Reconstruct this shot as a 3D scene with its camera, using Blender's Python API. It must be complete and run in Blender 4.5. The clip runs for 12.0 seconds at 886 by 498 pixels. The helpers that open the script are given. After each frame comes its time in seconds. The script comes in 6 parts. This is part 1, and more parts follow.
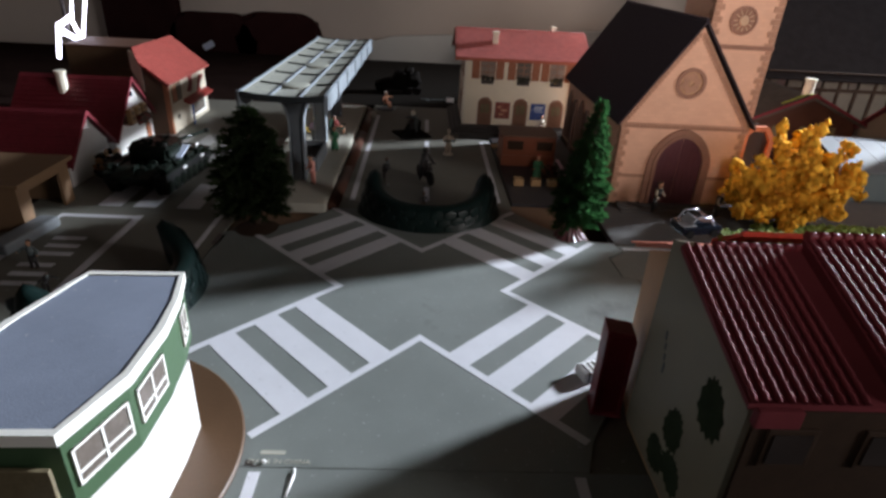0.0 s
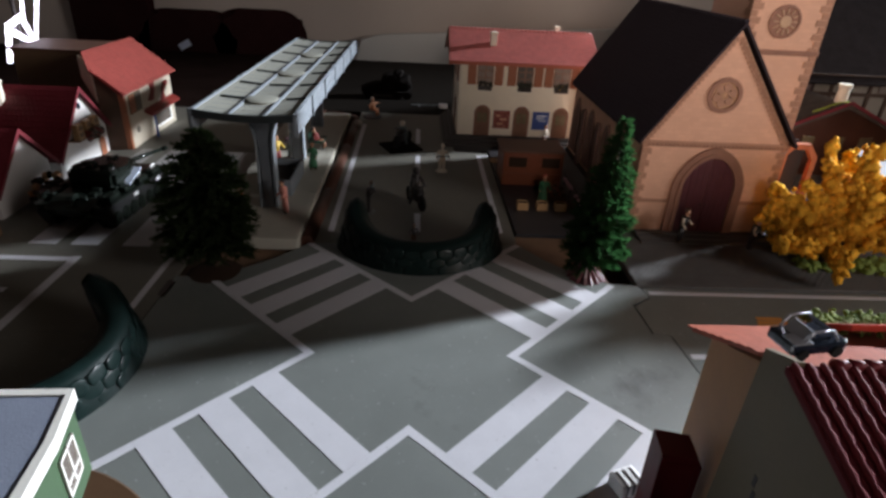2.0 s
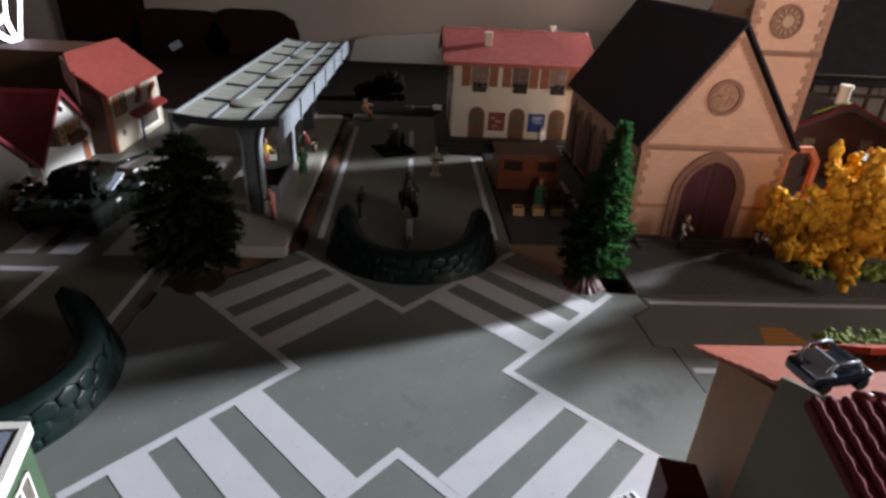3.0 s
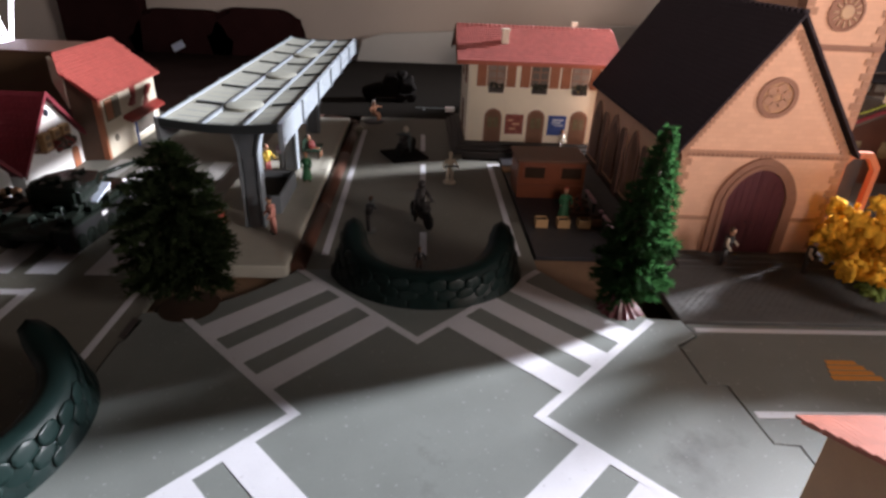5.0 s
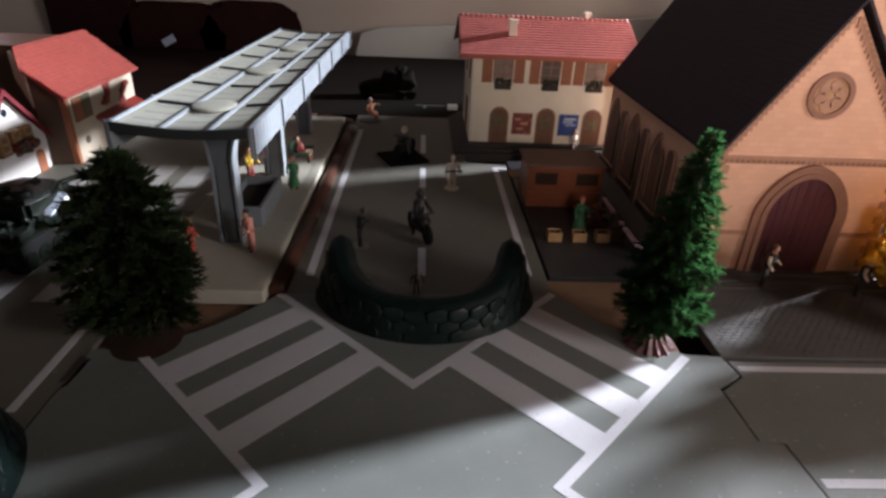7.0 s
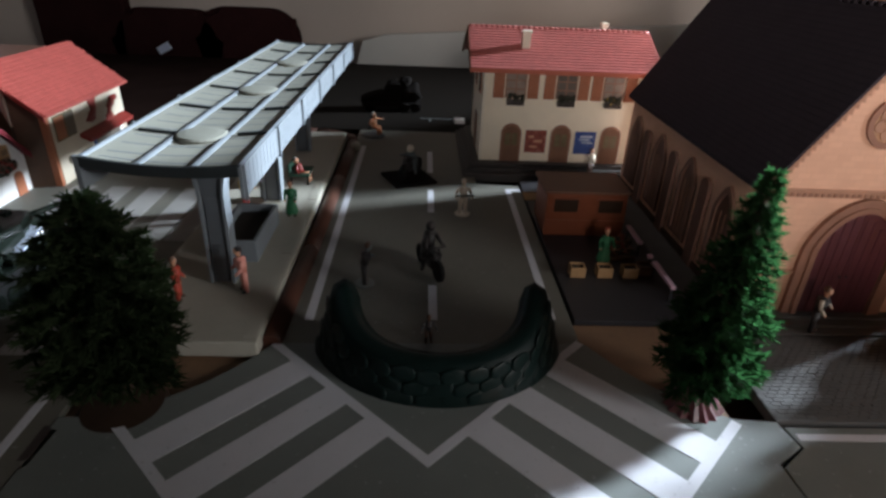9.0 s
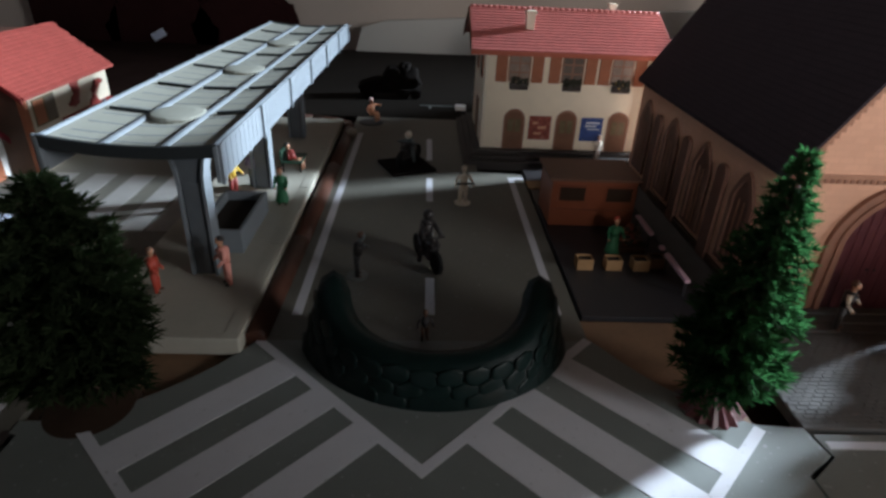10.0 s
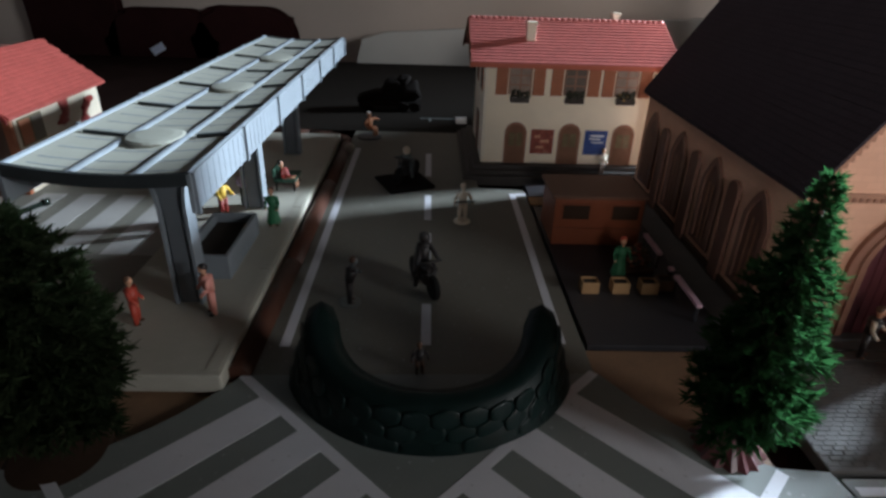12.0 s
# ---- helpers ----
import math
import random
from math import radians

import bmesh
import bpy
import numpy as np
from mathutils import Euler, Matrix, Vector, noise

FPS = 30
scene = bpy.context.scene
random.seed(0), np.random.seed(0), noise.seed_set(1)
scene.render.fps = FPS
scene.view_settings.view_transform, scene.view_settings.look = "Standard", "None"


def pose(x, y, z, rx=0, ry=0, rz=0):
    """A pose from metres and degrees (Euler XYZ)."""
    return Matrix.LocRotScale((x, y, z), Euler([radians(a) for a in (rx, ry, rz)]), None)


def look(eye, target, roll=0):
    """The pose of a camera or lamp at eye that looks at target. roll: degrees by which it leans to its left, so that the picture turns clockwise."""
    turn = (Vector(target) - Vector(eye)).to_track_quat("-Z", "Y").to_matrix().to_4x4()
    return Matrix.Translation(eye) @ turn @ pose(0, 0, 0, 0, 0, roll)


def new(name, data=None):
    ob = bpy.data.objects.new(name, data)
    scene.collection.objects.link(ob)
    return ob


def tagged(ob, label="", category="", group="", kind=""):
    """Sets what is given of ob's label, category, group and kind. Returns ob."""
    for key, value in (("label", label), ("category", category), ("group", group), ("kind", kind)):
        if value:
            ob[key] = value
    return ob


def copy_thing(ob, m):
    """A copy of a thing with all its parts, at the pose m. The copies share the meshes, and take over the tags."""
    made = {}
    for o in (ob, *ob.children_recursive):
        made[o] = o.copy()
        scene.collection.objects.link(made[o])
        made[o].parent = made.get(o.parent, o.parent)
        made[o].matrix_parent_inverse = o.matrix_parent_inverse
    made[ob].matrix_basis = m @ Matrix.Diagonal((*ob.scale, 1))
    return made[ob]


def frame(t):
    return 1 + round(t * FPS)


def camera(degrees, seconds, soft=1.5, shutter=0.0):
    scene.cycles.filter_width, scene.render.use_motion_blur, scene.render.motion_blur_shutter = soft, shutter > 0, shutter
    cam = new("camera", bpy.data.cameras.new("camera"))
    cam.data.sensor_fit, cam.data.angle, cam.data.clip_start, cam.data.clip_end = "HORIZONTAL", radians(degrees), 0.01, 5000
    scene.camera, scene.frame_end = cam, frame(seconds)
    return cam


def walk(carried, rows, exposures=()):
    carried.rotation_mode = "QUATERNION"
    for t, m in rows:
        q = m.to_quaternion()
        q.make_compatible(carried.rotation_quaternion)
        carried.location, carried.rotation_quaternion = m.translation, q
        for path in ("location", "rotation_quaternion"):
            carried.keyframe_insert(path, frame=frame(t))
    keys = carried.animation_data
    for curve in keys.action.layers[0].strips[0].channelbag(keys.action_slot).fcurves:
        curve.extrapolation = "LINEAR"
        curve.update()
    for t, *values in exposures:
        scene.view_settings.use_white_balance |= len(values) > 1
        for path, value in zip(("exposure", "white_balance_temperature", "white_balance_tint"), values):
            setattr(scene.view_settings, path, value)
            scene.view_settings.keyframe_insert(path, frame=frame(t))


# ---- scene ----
cam = camera(74.8, 12.0, soft=2.9)
SC = 0.01  # the path's numbers are centimetres
# seconds, eye x y z, yaw, pitch, roll
PATH = [
    (0, -0.160, -20.231, 12.012, -2.77, -26.71, 3.25),
    (0.5, -0.266, -18.851, 11.677, -2.79, -26.72, 3.26),
    (1, -0.064, -17.501, 11.733, -3.26, -27.09, 3.26),
    (1.5, 0.183, -16.294, 11.727, -3.40, -27.16, 3.23),
    (2, -0.031, -15.451, 11.896, -3.49, -27.17, 3.19),
    (2.5, 0.001, -14.860, 11.960, -3.71, -27.20, 3.24),
    (3, 0.154, -14.566, 11.820, -3.89, -27.15, 3.19),
    (5, -0.106, -11.994, 11.262, -3.03, -27.12, 2.75),
    (5.5, -0.127, -11.198, 11.058, -2.85, -27.19, 2.60),
    (6, -0.184, -10.434, 10.976, -2.85, -27.42, 2.68),
    (6.5, 0.048, -9.742, 10.684, -2.70, -27.66, 2.60),
    (7, 0.094, -9.011, 10.710, -2.69, -27.55, 2.58),
    (9, -0.320, -6.541, 10.841, -2.71, -27.28, 2.63),
    (9.5, -0.174, -6.062, 10.729, -2.86, -27.27, 2.66),
    (10, -0.130, -5.406, 10.160, -2.51, -27.99, 2.66),
    (10.5, -0.045, -4.978, 10.073, -2.39, -28.58, 2.59),
    (11, -0.061, -4.571, 10.016, -2.25, -28.92, 2.42),
    (11.5, 0.139, -4.356, 10.143, -1.97, -27.65, 1.94),
    (12, 0.179, -4.294, 10.160, -1.84, -27.19, 1.87),
]


def aimed(x, y, z, yaw, pitch, roll):
    return pose(SC * x, SC * y, SC * z, 90 + pitch, 0, yaw) @ pose(0, 0, 0, 0, 0, roll)


STOPS = [(0.0, -0.32, 6300, 12), (1.5, -0.5, 6400, 13), (3.0, -0.55, 6600, 15), (5.0, 0.2, 6700, 18), (7.0, 0.06, 6600, 17), (9.0, -0.08, 6050, 8), (12.0, -0.26, 5850, 6)]
walk(cam, [(t, aimed(*v)) for t, *v in PATH], STOPS)
# ---- end of path ----
C = 0.01  # one centimetre: the models are built in centimetres

# ---- world, lamps ----
world = bpy.data.worlds.new("world")
scene.world = world
world.use_nodes = True
world.node_tree.nodes["Background"].inputs[0].default_value = (0.9, 0.8, 0.72, 1)
world.node_tree.nodes["Background"].inputs[1].default_value = 0.02


def area_lamp(name, eye, target, sx, sy, watts, colour, spread):
    data = bpy.data.lights.new(name, "AREA")
    data.shape, data.size, data.size_y, data.energy, data.color = "RECTANGLE", sx * C, sy * C, watts, colour
    data.spread = radians(spread)
    ob = new(name, data)
    ob.matrix_world = look([C * v for v in eye], [C * v for v in target])
    return ob


# daylight through the narrow gap in the shutter of the side wall
KEY = (118.0, 56.0, 45.0)
area_lamp("gap_daylight", KEY, (-6, 2, 1), 10.8, 8.6, 4.95, (0.86, 0.93, 1.0), 46)
# soft fill lamp added inside the room, from the side; no window is built
area_lamp("side_fill", (89, -45, 33), (0, 24, 3), 26, 24, 2.35, (1.0, 0.93, 0.88), 128)
# faint warm fill lamp added to brighten the fronts and the back wall
area_lamp("back_fill", (4, -45, 20), (23, 62, 8), 10, 8, 0.098, (1.0, 0.84, 0.74), 32)


# ---- materials ----
def mat(name, colour, rough=0.6, metal=0.0, vary=0.18, size=0.6, grain=0.06, bump=0.02, spec=0.5, random_tint=0.0, stain=None, stain_at=0.62, coat=0.0, specks=None):
    """size and grain: the widths of the two variations, in cm; bump: the depth of the relief, in mm."""
    m = bpy.data.materials.new(name)
    m.use_nodes = True
    nt = m.node_tree
    b = nt.nodes["Principled BSDF"]
    link = nt.links.new

    def node(kind, **kw):
        n = nt.nodes.new(kind)
        for k, v in kw.items():
            n.inputs[k].default_value = v
        return n

    co = nt.nodes.new("ShaderNodeTexCoord")
    big = node("ShaderNodeTexNoise", Scale=1 / (size * C), Detail=5.0, Roughness=0.6)
    fine = node("ShaderNodeTexNoise", Scale=1 / (grain * C), Detail=3.0)
    link(co.outputs["Object"], big.inputs["Vector"])
    link(co.outputs["Object"], fine.inputs["Vector"])
    mix = nt.nodes.new("ShaderNodeMath")
    mix.operation = "MULTIPLY_ADD"
    link(fine.outputs["Fac"], mix.inputs[0])
    mix.inputs[1].default_value = 0.45
    link(big.outputs["Fac"], mix.inputs[2])
    ramp = nt.nodes.new("ShaderNodeMapRange")
    ramp.inputs[1].default_value, ramp.inputs[2].default_value = 0.4, 1.05
    ramp.inputs[3].default_value, ramp.inputs[4].default_value = 1 - vary, 1 + vary
    link(mix.outputs[0], ramp.inputs[0])
    hsv = nt.nodes.new("ShaderNodeHueSaturation")
    hsv.inputs["Color"].default_value = (*colour, 1)
    value = ramp.outputs[0]
    if random_tint:
        info = nt.nodes.new("ShaderNodeNewGeometry")
        rr = nt.nodes.new("ShaderNodeMapRange")
        rr.inputs[3].default_value, rr.inputs[4].default_value = 1 - random_tint, 1 + random_tint
        link(info.outputs["Random Per Island"], rr.inputs[0])
        mul = nt.nodes.new("ShaderNodeMath")
        mul.operation = "MULTIPLY"
        link(value, mul.inputs[0])
        link(rr.outputs[0], mul.inputs[1])
        value = mul.outputs[0]
    link(value, hsv.inputs["Value"])
    out = hsv.outputs["Color"]
    if stain:
        spots = node("ShaderNodeTexNoise", Scale=1 / (2.3 * size * C), Detail=6.0, Roughness=0.7)
        link(co.outputs["Object"], spots.inputs["Vector"])
        cut = nt.nodes.new("ShaderNodeMapRange")
        cut.inputs[1].default_value, cut.inputs[2].default_value = stain_at, stain_at + 0.12
        link(spots.outputs["Fac"], cut.inputs[0])
        mx = nt.nodes.new("ShaderNodeMix")
        mx.data_type = "RGBA"
        link(cut.outputs[0], mx.inputs[0])
        link(out, mx.inputs[6])
        mx.inputs[7].default_value = (*stain, 1)
        out = mx.outputs[2]
    if specks:  # dust and small chips
        dots = node("ShaderNodeTexNoise", Scale=1 / (0.16 * C), Detail=1.0)
        link(co.outputs["Object"], dots.inputs["Vector"])
        dc = nt.nodes.new("ShaderNodeMapRange")
        dc.inputs[1].default_value, dc.inputs[2].default_value = 0.70, 0.76
        dc.inputs[4].default_value = 0.7
        link(dots.outputs["Fac"], dc.inputs[0])
        mx = nt.nodes.new("ShaderNodeMix")
        mx.data_type = "RGBA"
        link(dc.outputs[0], mx.inputs[0])
        link(out, mx.inputs[6])
        mx.inputs[7].default_value = (*specks, 1)
        out = mx.outputs[2]
    link(out, b.inputs["Base Color"])
    rg = nt.nodes.new("ShaderNodeMapRange")
    rg.inputs[3].default_value, rg.inputs[4].default_value = max(0.02, rough - 0.1), min(1, rough + 0.1)
    link(big.outputs["Fac"], rg.inputs[0])
    link(rg.outputs[0], b.inputs["Roughness"])
    bp = nt.nodes.new("ShaderNodeBump")
    bp.inputs["Strength"].default_value, bp.inputs["Distance"].default_value = 0.7, bump * 0.001
    link(fine.outputs["Fac"], bp.inputs["Height"])
    link(bp.outputs[0], b.inputs["Normal"])
    b.inputs["Metallic"].default_value = metal
    b.inputs["Specular IOR Level"].default_value = spec
    b.inputs["Coat Weight"].default_value = coat
    return m


def coursed(m, width, height, depth=0.12, mortar=0.05, darker=0.82):
    """Lays moulded courses (width x height cm) over a material, seen from any upright side."""
    nt = m.node_tree
    b = nt.nodes["Principled BSDF"]
    co = nt.nodes.new("ShaderNodeTexCoord")
    sep = nt.nodes.new("ShaderNodeSeparateXYZ")
    nt.links.new(co.outputs["Object"], sep.inputs[0])
    add = nt.nodes.new("ShaderNodeMath")
    nt.links.new(sep.outputs[0], add.inputs[0])
    nt.links.new(sep.outputs[1], add.inputs[1])
    com = nt.nodes.new("ShaderNodeCombineXYZ")
    nt.links.new(add.outputs[0], com.inputs[0])
    nt.links.new(sep.outputs[2], com.inputs[1])
    br = nt.nodes.new("ShaderNodeTexBrick")
    br.inputs["Scale"].default_value = 1.0
    br.inputs["Brick Width"].default_value, br.inputs["Row Height"].default_value = width * C, height * C
    br.inputs["Mortar Size"].default_value, br.inputs["Mortar Smooth"].default_value = mortar * height * C, 0.4
    br.inputs["Color1"].default_value = (1, 1, 1, 1)
    br.inputs["Color2"].default_value = (0.93, 0.93, 0.93, 1)
    br.inputs["Mortar"].default_value = (darker, darker, darker, 1)
    nt.links.new(com.outputs[0], br.inputs["Vector"])
    base = b.inputs["Base Color"].links[0].from_socket
    mx = nt.nodes.new("ShaderNodeMix")
    mx.data_type, mx.blend_type = "RGBA", "MULTIPLY"
    mx.inputs[0].default_value = 1.0
    nt.links.new(base, mx.inputs[6])
    nt.links.new(br.outputs["Color"], mx.inputs[7])
    nt.links.new(mx.outputs[2], b.inputs["Base Color"])
    bump = nt.nodes.new("ShaderNodeBump")
    bump.invert = True
    bump.inputs["Strength"].default_value, bump.inputs["Distance"].default_value = 0.8, depth * 0.001
    nt.links.new(br.outputs["Fac"], bump.inputs["Height"])
    nt.links.new(b.inputs["Normal"].links[0].from_socket, bump.inputs["Normal"])
    nt.links.new(bump.outputs[0], b.inputs["Normal"])
    return m


def thin(m, colour, share):
    """Lets part of the light through a thin blade."""
    nt = m.node_tree
    b = nt.nodes["Principled BSDF"]
    out = nt.nodes["Material Output"]
    tl = nt.nodes.new("ShaderNodeBsdfTranslucent")
    tl.inputs["Color"].default_value = (*colour, 1)
    mx = nt.nodes.new("ShaderNodeMixShader")
    mx.inputs[0].default_value = share
    nt.links.new(b.outputs[0], mx.inputs[1])
    nt.links.new(tl.outputs[0], mx.inputs[2])
    nt.links.new(mx.outputs[0], out.inputs["Surface"])
    return m


def glow(name, colour, strength):
    m = bpy.data.materials.new(name)
    m.use_nodes = True
    b = m.node_tree.nodes["Principled BSDF"]
    b.inputs["Base Color"].default_value = (*colour, 1)
    b.inputs["Emission Color"].default_value = (*colour, 1)
    b.inputs["Emission Strength"].default_value = strength
    return m


M = {
    "road": mat("road_plastic", (0.17, 0.185, 0.175), 0.55, vary=0.14, size=2.2, grain=0.05, bump=0.03, stain=(0.11, 0.115, 0.11), stain_at=0.6, specks=(0.30, 0.31, 0.31)),
    "road_old": mat("worn_road_plastic", (0.138, 0.133, 0.110), 0.6, vary=0.16, size=2.0, grain=0.05, bump=0.03, stain=(0.085, 0.085, 0.078), stain_at=0.6, specks=(0.24, 0.24, 0.23)),
    # dark copy of the road plastic, with the far road's shade in its colour
    "road_dark": mat("shaded_road_plastic", (0.014, 0.0115, 0.0095), 0.8, spec=0.04, vary=0.18, size=2.2, grain=0.05, bump=0.03),
    "paint": mat("white_road_paint", (0.61, 0.61, 0.65), 0.5, vary=0.06, size=0.8, grain=0.05, stain=(0.5, 0.5, 0.52), stain_at=0.64, specks=(0.4, 0.4, 0.42)),
    # greyed copy of the road paint that carries the shade under the canopy
    "worn_paint": mat("shaded_road_paint", (0.31, 0.30, 0.285), 0.6, vary=0.12, size=0.8, grain=0.05, stain=(0.28, 0.27, 0.25), stain_at=0.6, specks=(0.25, 0.25, 0.24)),
    "orange_paint": mat("orange_road_paint", (0.62, 0.25, 0.05), 0.5, vary=0.15),
    "cork": mat("brown_base", (0.20, 0.115, 0.065), 0.6, vary=0.25, size=1.2, grain=0.08, bump=0.1),
    "oval": mat("oval_wood", (0.09, 0.05, 0.027), 0.4, vary=0.18, size=2.5, grain=0.1, bump=0.05),
    "table": mat("dark_table", (0.022, 0.013, 0.011), 0.95, spec=0.0, vary=0.3, size=3.0, grain=0.15, bump=0.05),
    "kerb": mat("brown_kerb_plastic", (0.075, 0.030, 0.019), 0.5, spec=0.3, vary=0.2, size=0.8),
    "platform": mat("platform_plastic", (0.40, 0.385, 0.325), 0.6, vary=0.12, size=1.5, grain=0.06, bump=0.05, stain=(0.27, 0.2, 0.12), stain_at=0.66),
    "canopy": mat("grey_canopy_plastic", (0.205, 0.23, 0.255), 0.6, spec=0.2, vary=0.1, size=1.2, grain=0.05, bump=0.02),
    "canopy_skin": mat("pale_canopy_panel", (0.33, 0.335, 0.29), 0.65, spec=0.15, vary=0.12, size=1.0, grain=0.06, bump=0.03, stain=(0.27, 0.275, 0.24), stain_at=0.64),
    "canopy_dark": mat("dark_canopy_edge", (0.032, 0.037, 0.039), 0.6, spec=0.15, vary=0.15),
    "steel": mat("grey_column_plastic", (0.12, 0.135, 0.15), 0.4, vary=0.12),
    "cream": mat("cream_plaster", (0.80, 0.73, 0.58), 0.7, vary=0.07, size=1.0, grain=0.07, bump=0.05),
    "dull_cream": mat("dull_cream_plaster", (0.52, 0.46, 0.36), 0.7, vary=0.1, size=0.9, grain=0.07, bump=0.05),
    "cream_side": mat("cream_trim", (0.74, 0.69, 0.56), 0.6, vary=0.06),
    "peach": coursed(mat("peach_stone", (0.64, 0.372, 0.252), 0.7, vary=0.08, size=1.3, grain=0.05, bump=0.04), 0.42, 0.2, 0.045, 0.09, 0.92),
    "quoin": mat("brown_quoin_stone", (0.36, 0.19, 0.12), 0.65, vary=0.25, size=0.5),
    "red_side": mat("warm_red_side", (0.55, 0.17, 0.08), 0.55, vary=0.1),
    "slate": coursed(mat("black_roof_slate", (0.042, 0.034, 0.042), 0.75, vary=0.2, size=0.8, bump=0.02, spec=0.1), 0.22, 0.18, 0.12, 0.1, 0.7),
    "burgundy": mat("burgundy_door", (0.088, 0.022, 0.029), 0.5, vary=0.2, size=0.3, grain=0.04),
    "stone": mat("brown_stone_frame", (0.25, 0.12, 0.078), 0.65, vary=0.18, size=0.5),
    "stone_floor": mat("grey_paving", (0.115, 0.112, 0.11), 0.7, spec=0.15, vary=0.18, size=0.8, grain=0.06, bump=0.08),
    "rose": mat("rose_window_brown", (0.40, 0.22, 0.12), 0.55, vary=0.3, size=0.15, grain=0.05),
    "rose_light": mat("rose_window_tracery", (0.45, 0.29, 0.18), 0.6, vary=0.15),
    "red_roof": mat("red_roof_tile", (0.50, 0.155, 0.14), 0.5, vary=0.12, size=0.8, random_tint=0.1),
    "orange_roof": mat("orange_roof_tile", (0.42, 0.105, 0.058), 0.55, vary=0.12, random_tint=0.1),
    "grey_roof": mat("weathered_grey_roof", (0.085, 0.072, 0.062), 0.9, spec=0.0, vary=0.25, size=0.7),
    "brown_gable": mat("dark_brown_gable_boards", (0.085, 0.046, 0.028), 0.6, vary=0.25, size=0.4, grain=0.04, bump=0.05),
    "maroon_roof": mat("maroon_roof_tile", (0.15, 0.018, 0.026), 0.55, spec=0.25, vary=0.14, size=0.8, random_tint=0.08),
    "gloss_maroon": mat("glossy_maroon_roof", (0.16, 0.036, 0.044), 0.55, spec=0.035, vary=0.12, size=0.6, random_tint=0.06, bump=0.01),
    "redbox": mat("red_plastic", (0.11, 0.007, 0.012), 0.5, spec=0.2, vary=0.12),
    "brown_roof": mat("brown_grey_roof", (0.02, 0.017, 0.017), 0.9, spec=0.0, vary=0.25, size=0.7),
    "white_wall": mat("white_plaster", (0.64, 0.62, 0.60), 0.6, vary=0.05, size=1.2, grain=0.07, bump=0.04),
    "beige_wall": mat("beige_wall", (0.46, 0.25, 0.125), 0.65, vary=0.1),
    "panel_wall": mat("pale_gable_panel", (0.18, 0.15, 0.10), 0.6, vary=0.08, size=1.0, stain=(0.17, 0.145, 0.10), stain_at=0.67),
    "leaf_print": mat("dark_leaf_relief", (0.026, 0.034, 0.020), 0.9, spec=0.05, vary=0.3),
    "tan_wall": mat("tan_wall", (0.17, 0.10, 0.052), 0.65, vary=0.12),
    "brown_wood": mat("brown_wood", (0.16, 0.075, 0.04), 0.55, vary=0.3, size=0.4, grain=0.04, bump=0.05),
    "shutter": mat("red_brown_shutter", (0.32, 0.11, 0.05), 0.55, vary=0.15, size=0.3),
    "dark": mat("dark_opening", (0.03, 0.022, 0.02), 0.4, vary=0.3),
    "window_glass": mat("grey_window_pane", (0.13, 0.11, 0.095), 0.15, vary=0.25, size=0.3),
    "brown_glass": mat("brown_window_pane", (0.17, 0.14, 0.085), 0.15, vary=0.3, size=0.3),
    "poster_red": mat("red_poster", (0.22, 0.05, 0.035), 0.5, vary=0.6, size=0.16, grain=0.05, stain=(0.5, 0.28, 0.2), stain_at=0.56),
    "poster_blue": mat("blue_poster", (0.035, 0.075, 0.26), 0.45, vary=0.3, size=0.3),
    "house_red": mat("deep_red_roof_tile", (0.30, 0.062, 0.05), 0.55, spec=0.3, vary=0.12, size=0.8, random_tint=0.1),
    "deep_red": mat("deep_red_plastic", (0.20, 0.022, 0.016), 0.5, vary=0.25, size=0.3),
    "nave_window": mat("dark_brown_nave_window", (0.11, 0.052, 0.036), 0.65, vary=0.3, size=0.4, grain=0.05, bump=0.05),
    "nave_frame": mat("brown_nave_frame", (0.155, 0.078, 0.054), 0.65, vary=0.2, size=0.4),
    "fig_cream": mat("figure_cream", (0.60, 0.52, 0.41), 0.5, vary=0.15),
    "poster_white": mat("white_print", (0.6, 0.66, 0.75), 0.5, vary=0.15),
    "flowers": mat("window_flowers", (0.03, 0.032, 0.02), 0.7, vary=0.5, size=0.1, stain=(0.30, 0.05, 0.05), stain_at=0.62),
    "flower_yellow": mat("yellow_flowers", (0.38, 0.27, 0.07), 0.7, vary=0.3, size=0.1),
    "white_trim": mat("white_trim", (0.80, 0.79, 0.74), 0.45, vary=0.05),
    "green_wall": mat("green_wall", (0.044, 0.088, 0.042), 0.55, vary=0.12, size=0.8, grain=0.05, bump=0.06),
    "blue_roof": mat("blue_grey_flat_roof", (0.20, 0.23, 0.30), 0.75, vary=0.16, size=1.5, grain=0.04, bump=0.09, specks=(0.34, 0.36, 0.40)),
    "hedge_stone": mat("dark_green_glossy_stone", (0.0052, 0.0125, 0.0115), 0.36, vary=0.3, size=0.4, bump=0.012, spec=0.15, random_tint=0.2),
    "fir": thin(mat("fir_needles", (0.009, 0.015, 0.007), 0.9, spec=0.04, vary=0.35, size=0.5, random_tint=0.4), (0.08, 0.27, 0.08), 0.24),
    "fir_olive": thin(mat("olive_fir_needles", (0.019, 0.026, 0.012), 0.9, spec=0.04, vary=0.35, size=0.5, random_tint=0.4), (0.07, 0.16, 0.045), 0.12),
    "trunk": mat("tree_bark", (0.07, 0.04, 0.025), 0.8, vary=0.35, size=0.2, grain=0.03, bump=0.2),
    "root": mat("maroon_tree_foot", (0.10, 0.028, 0.035), 0.42, vary=0.2, size=0.3),
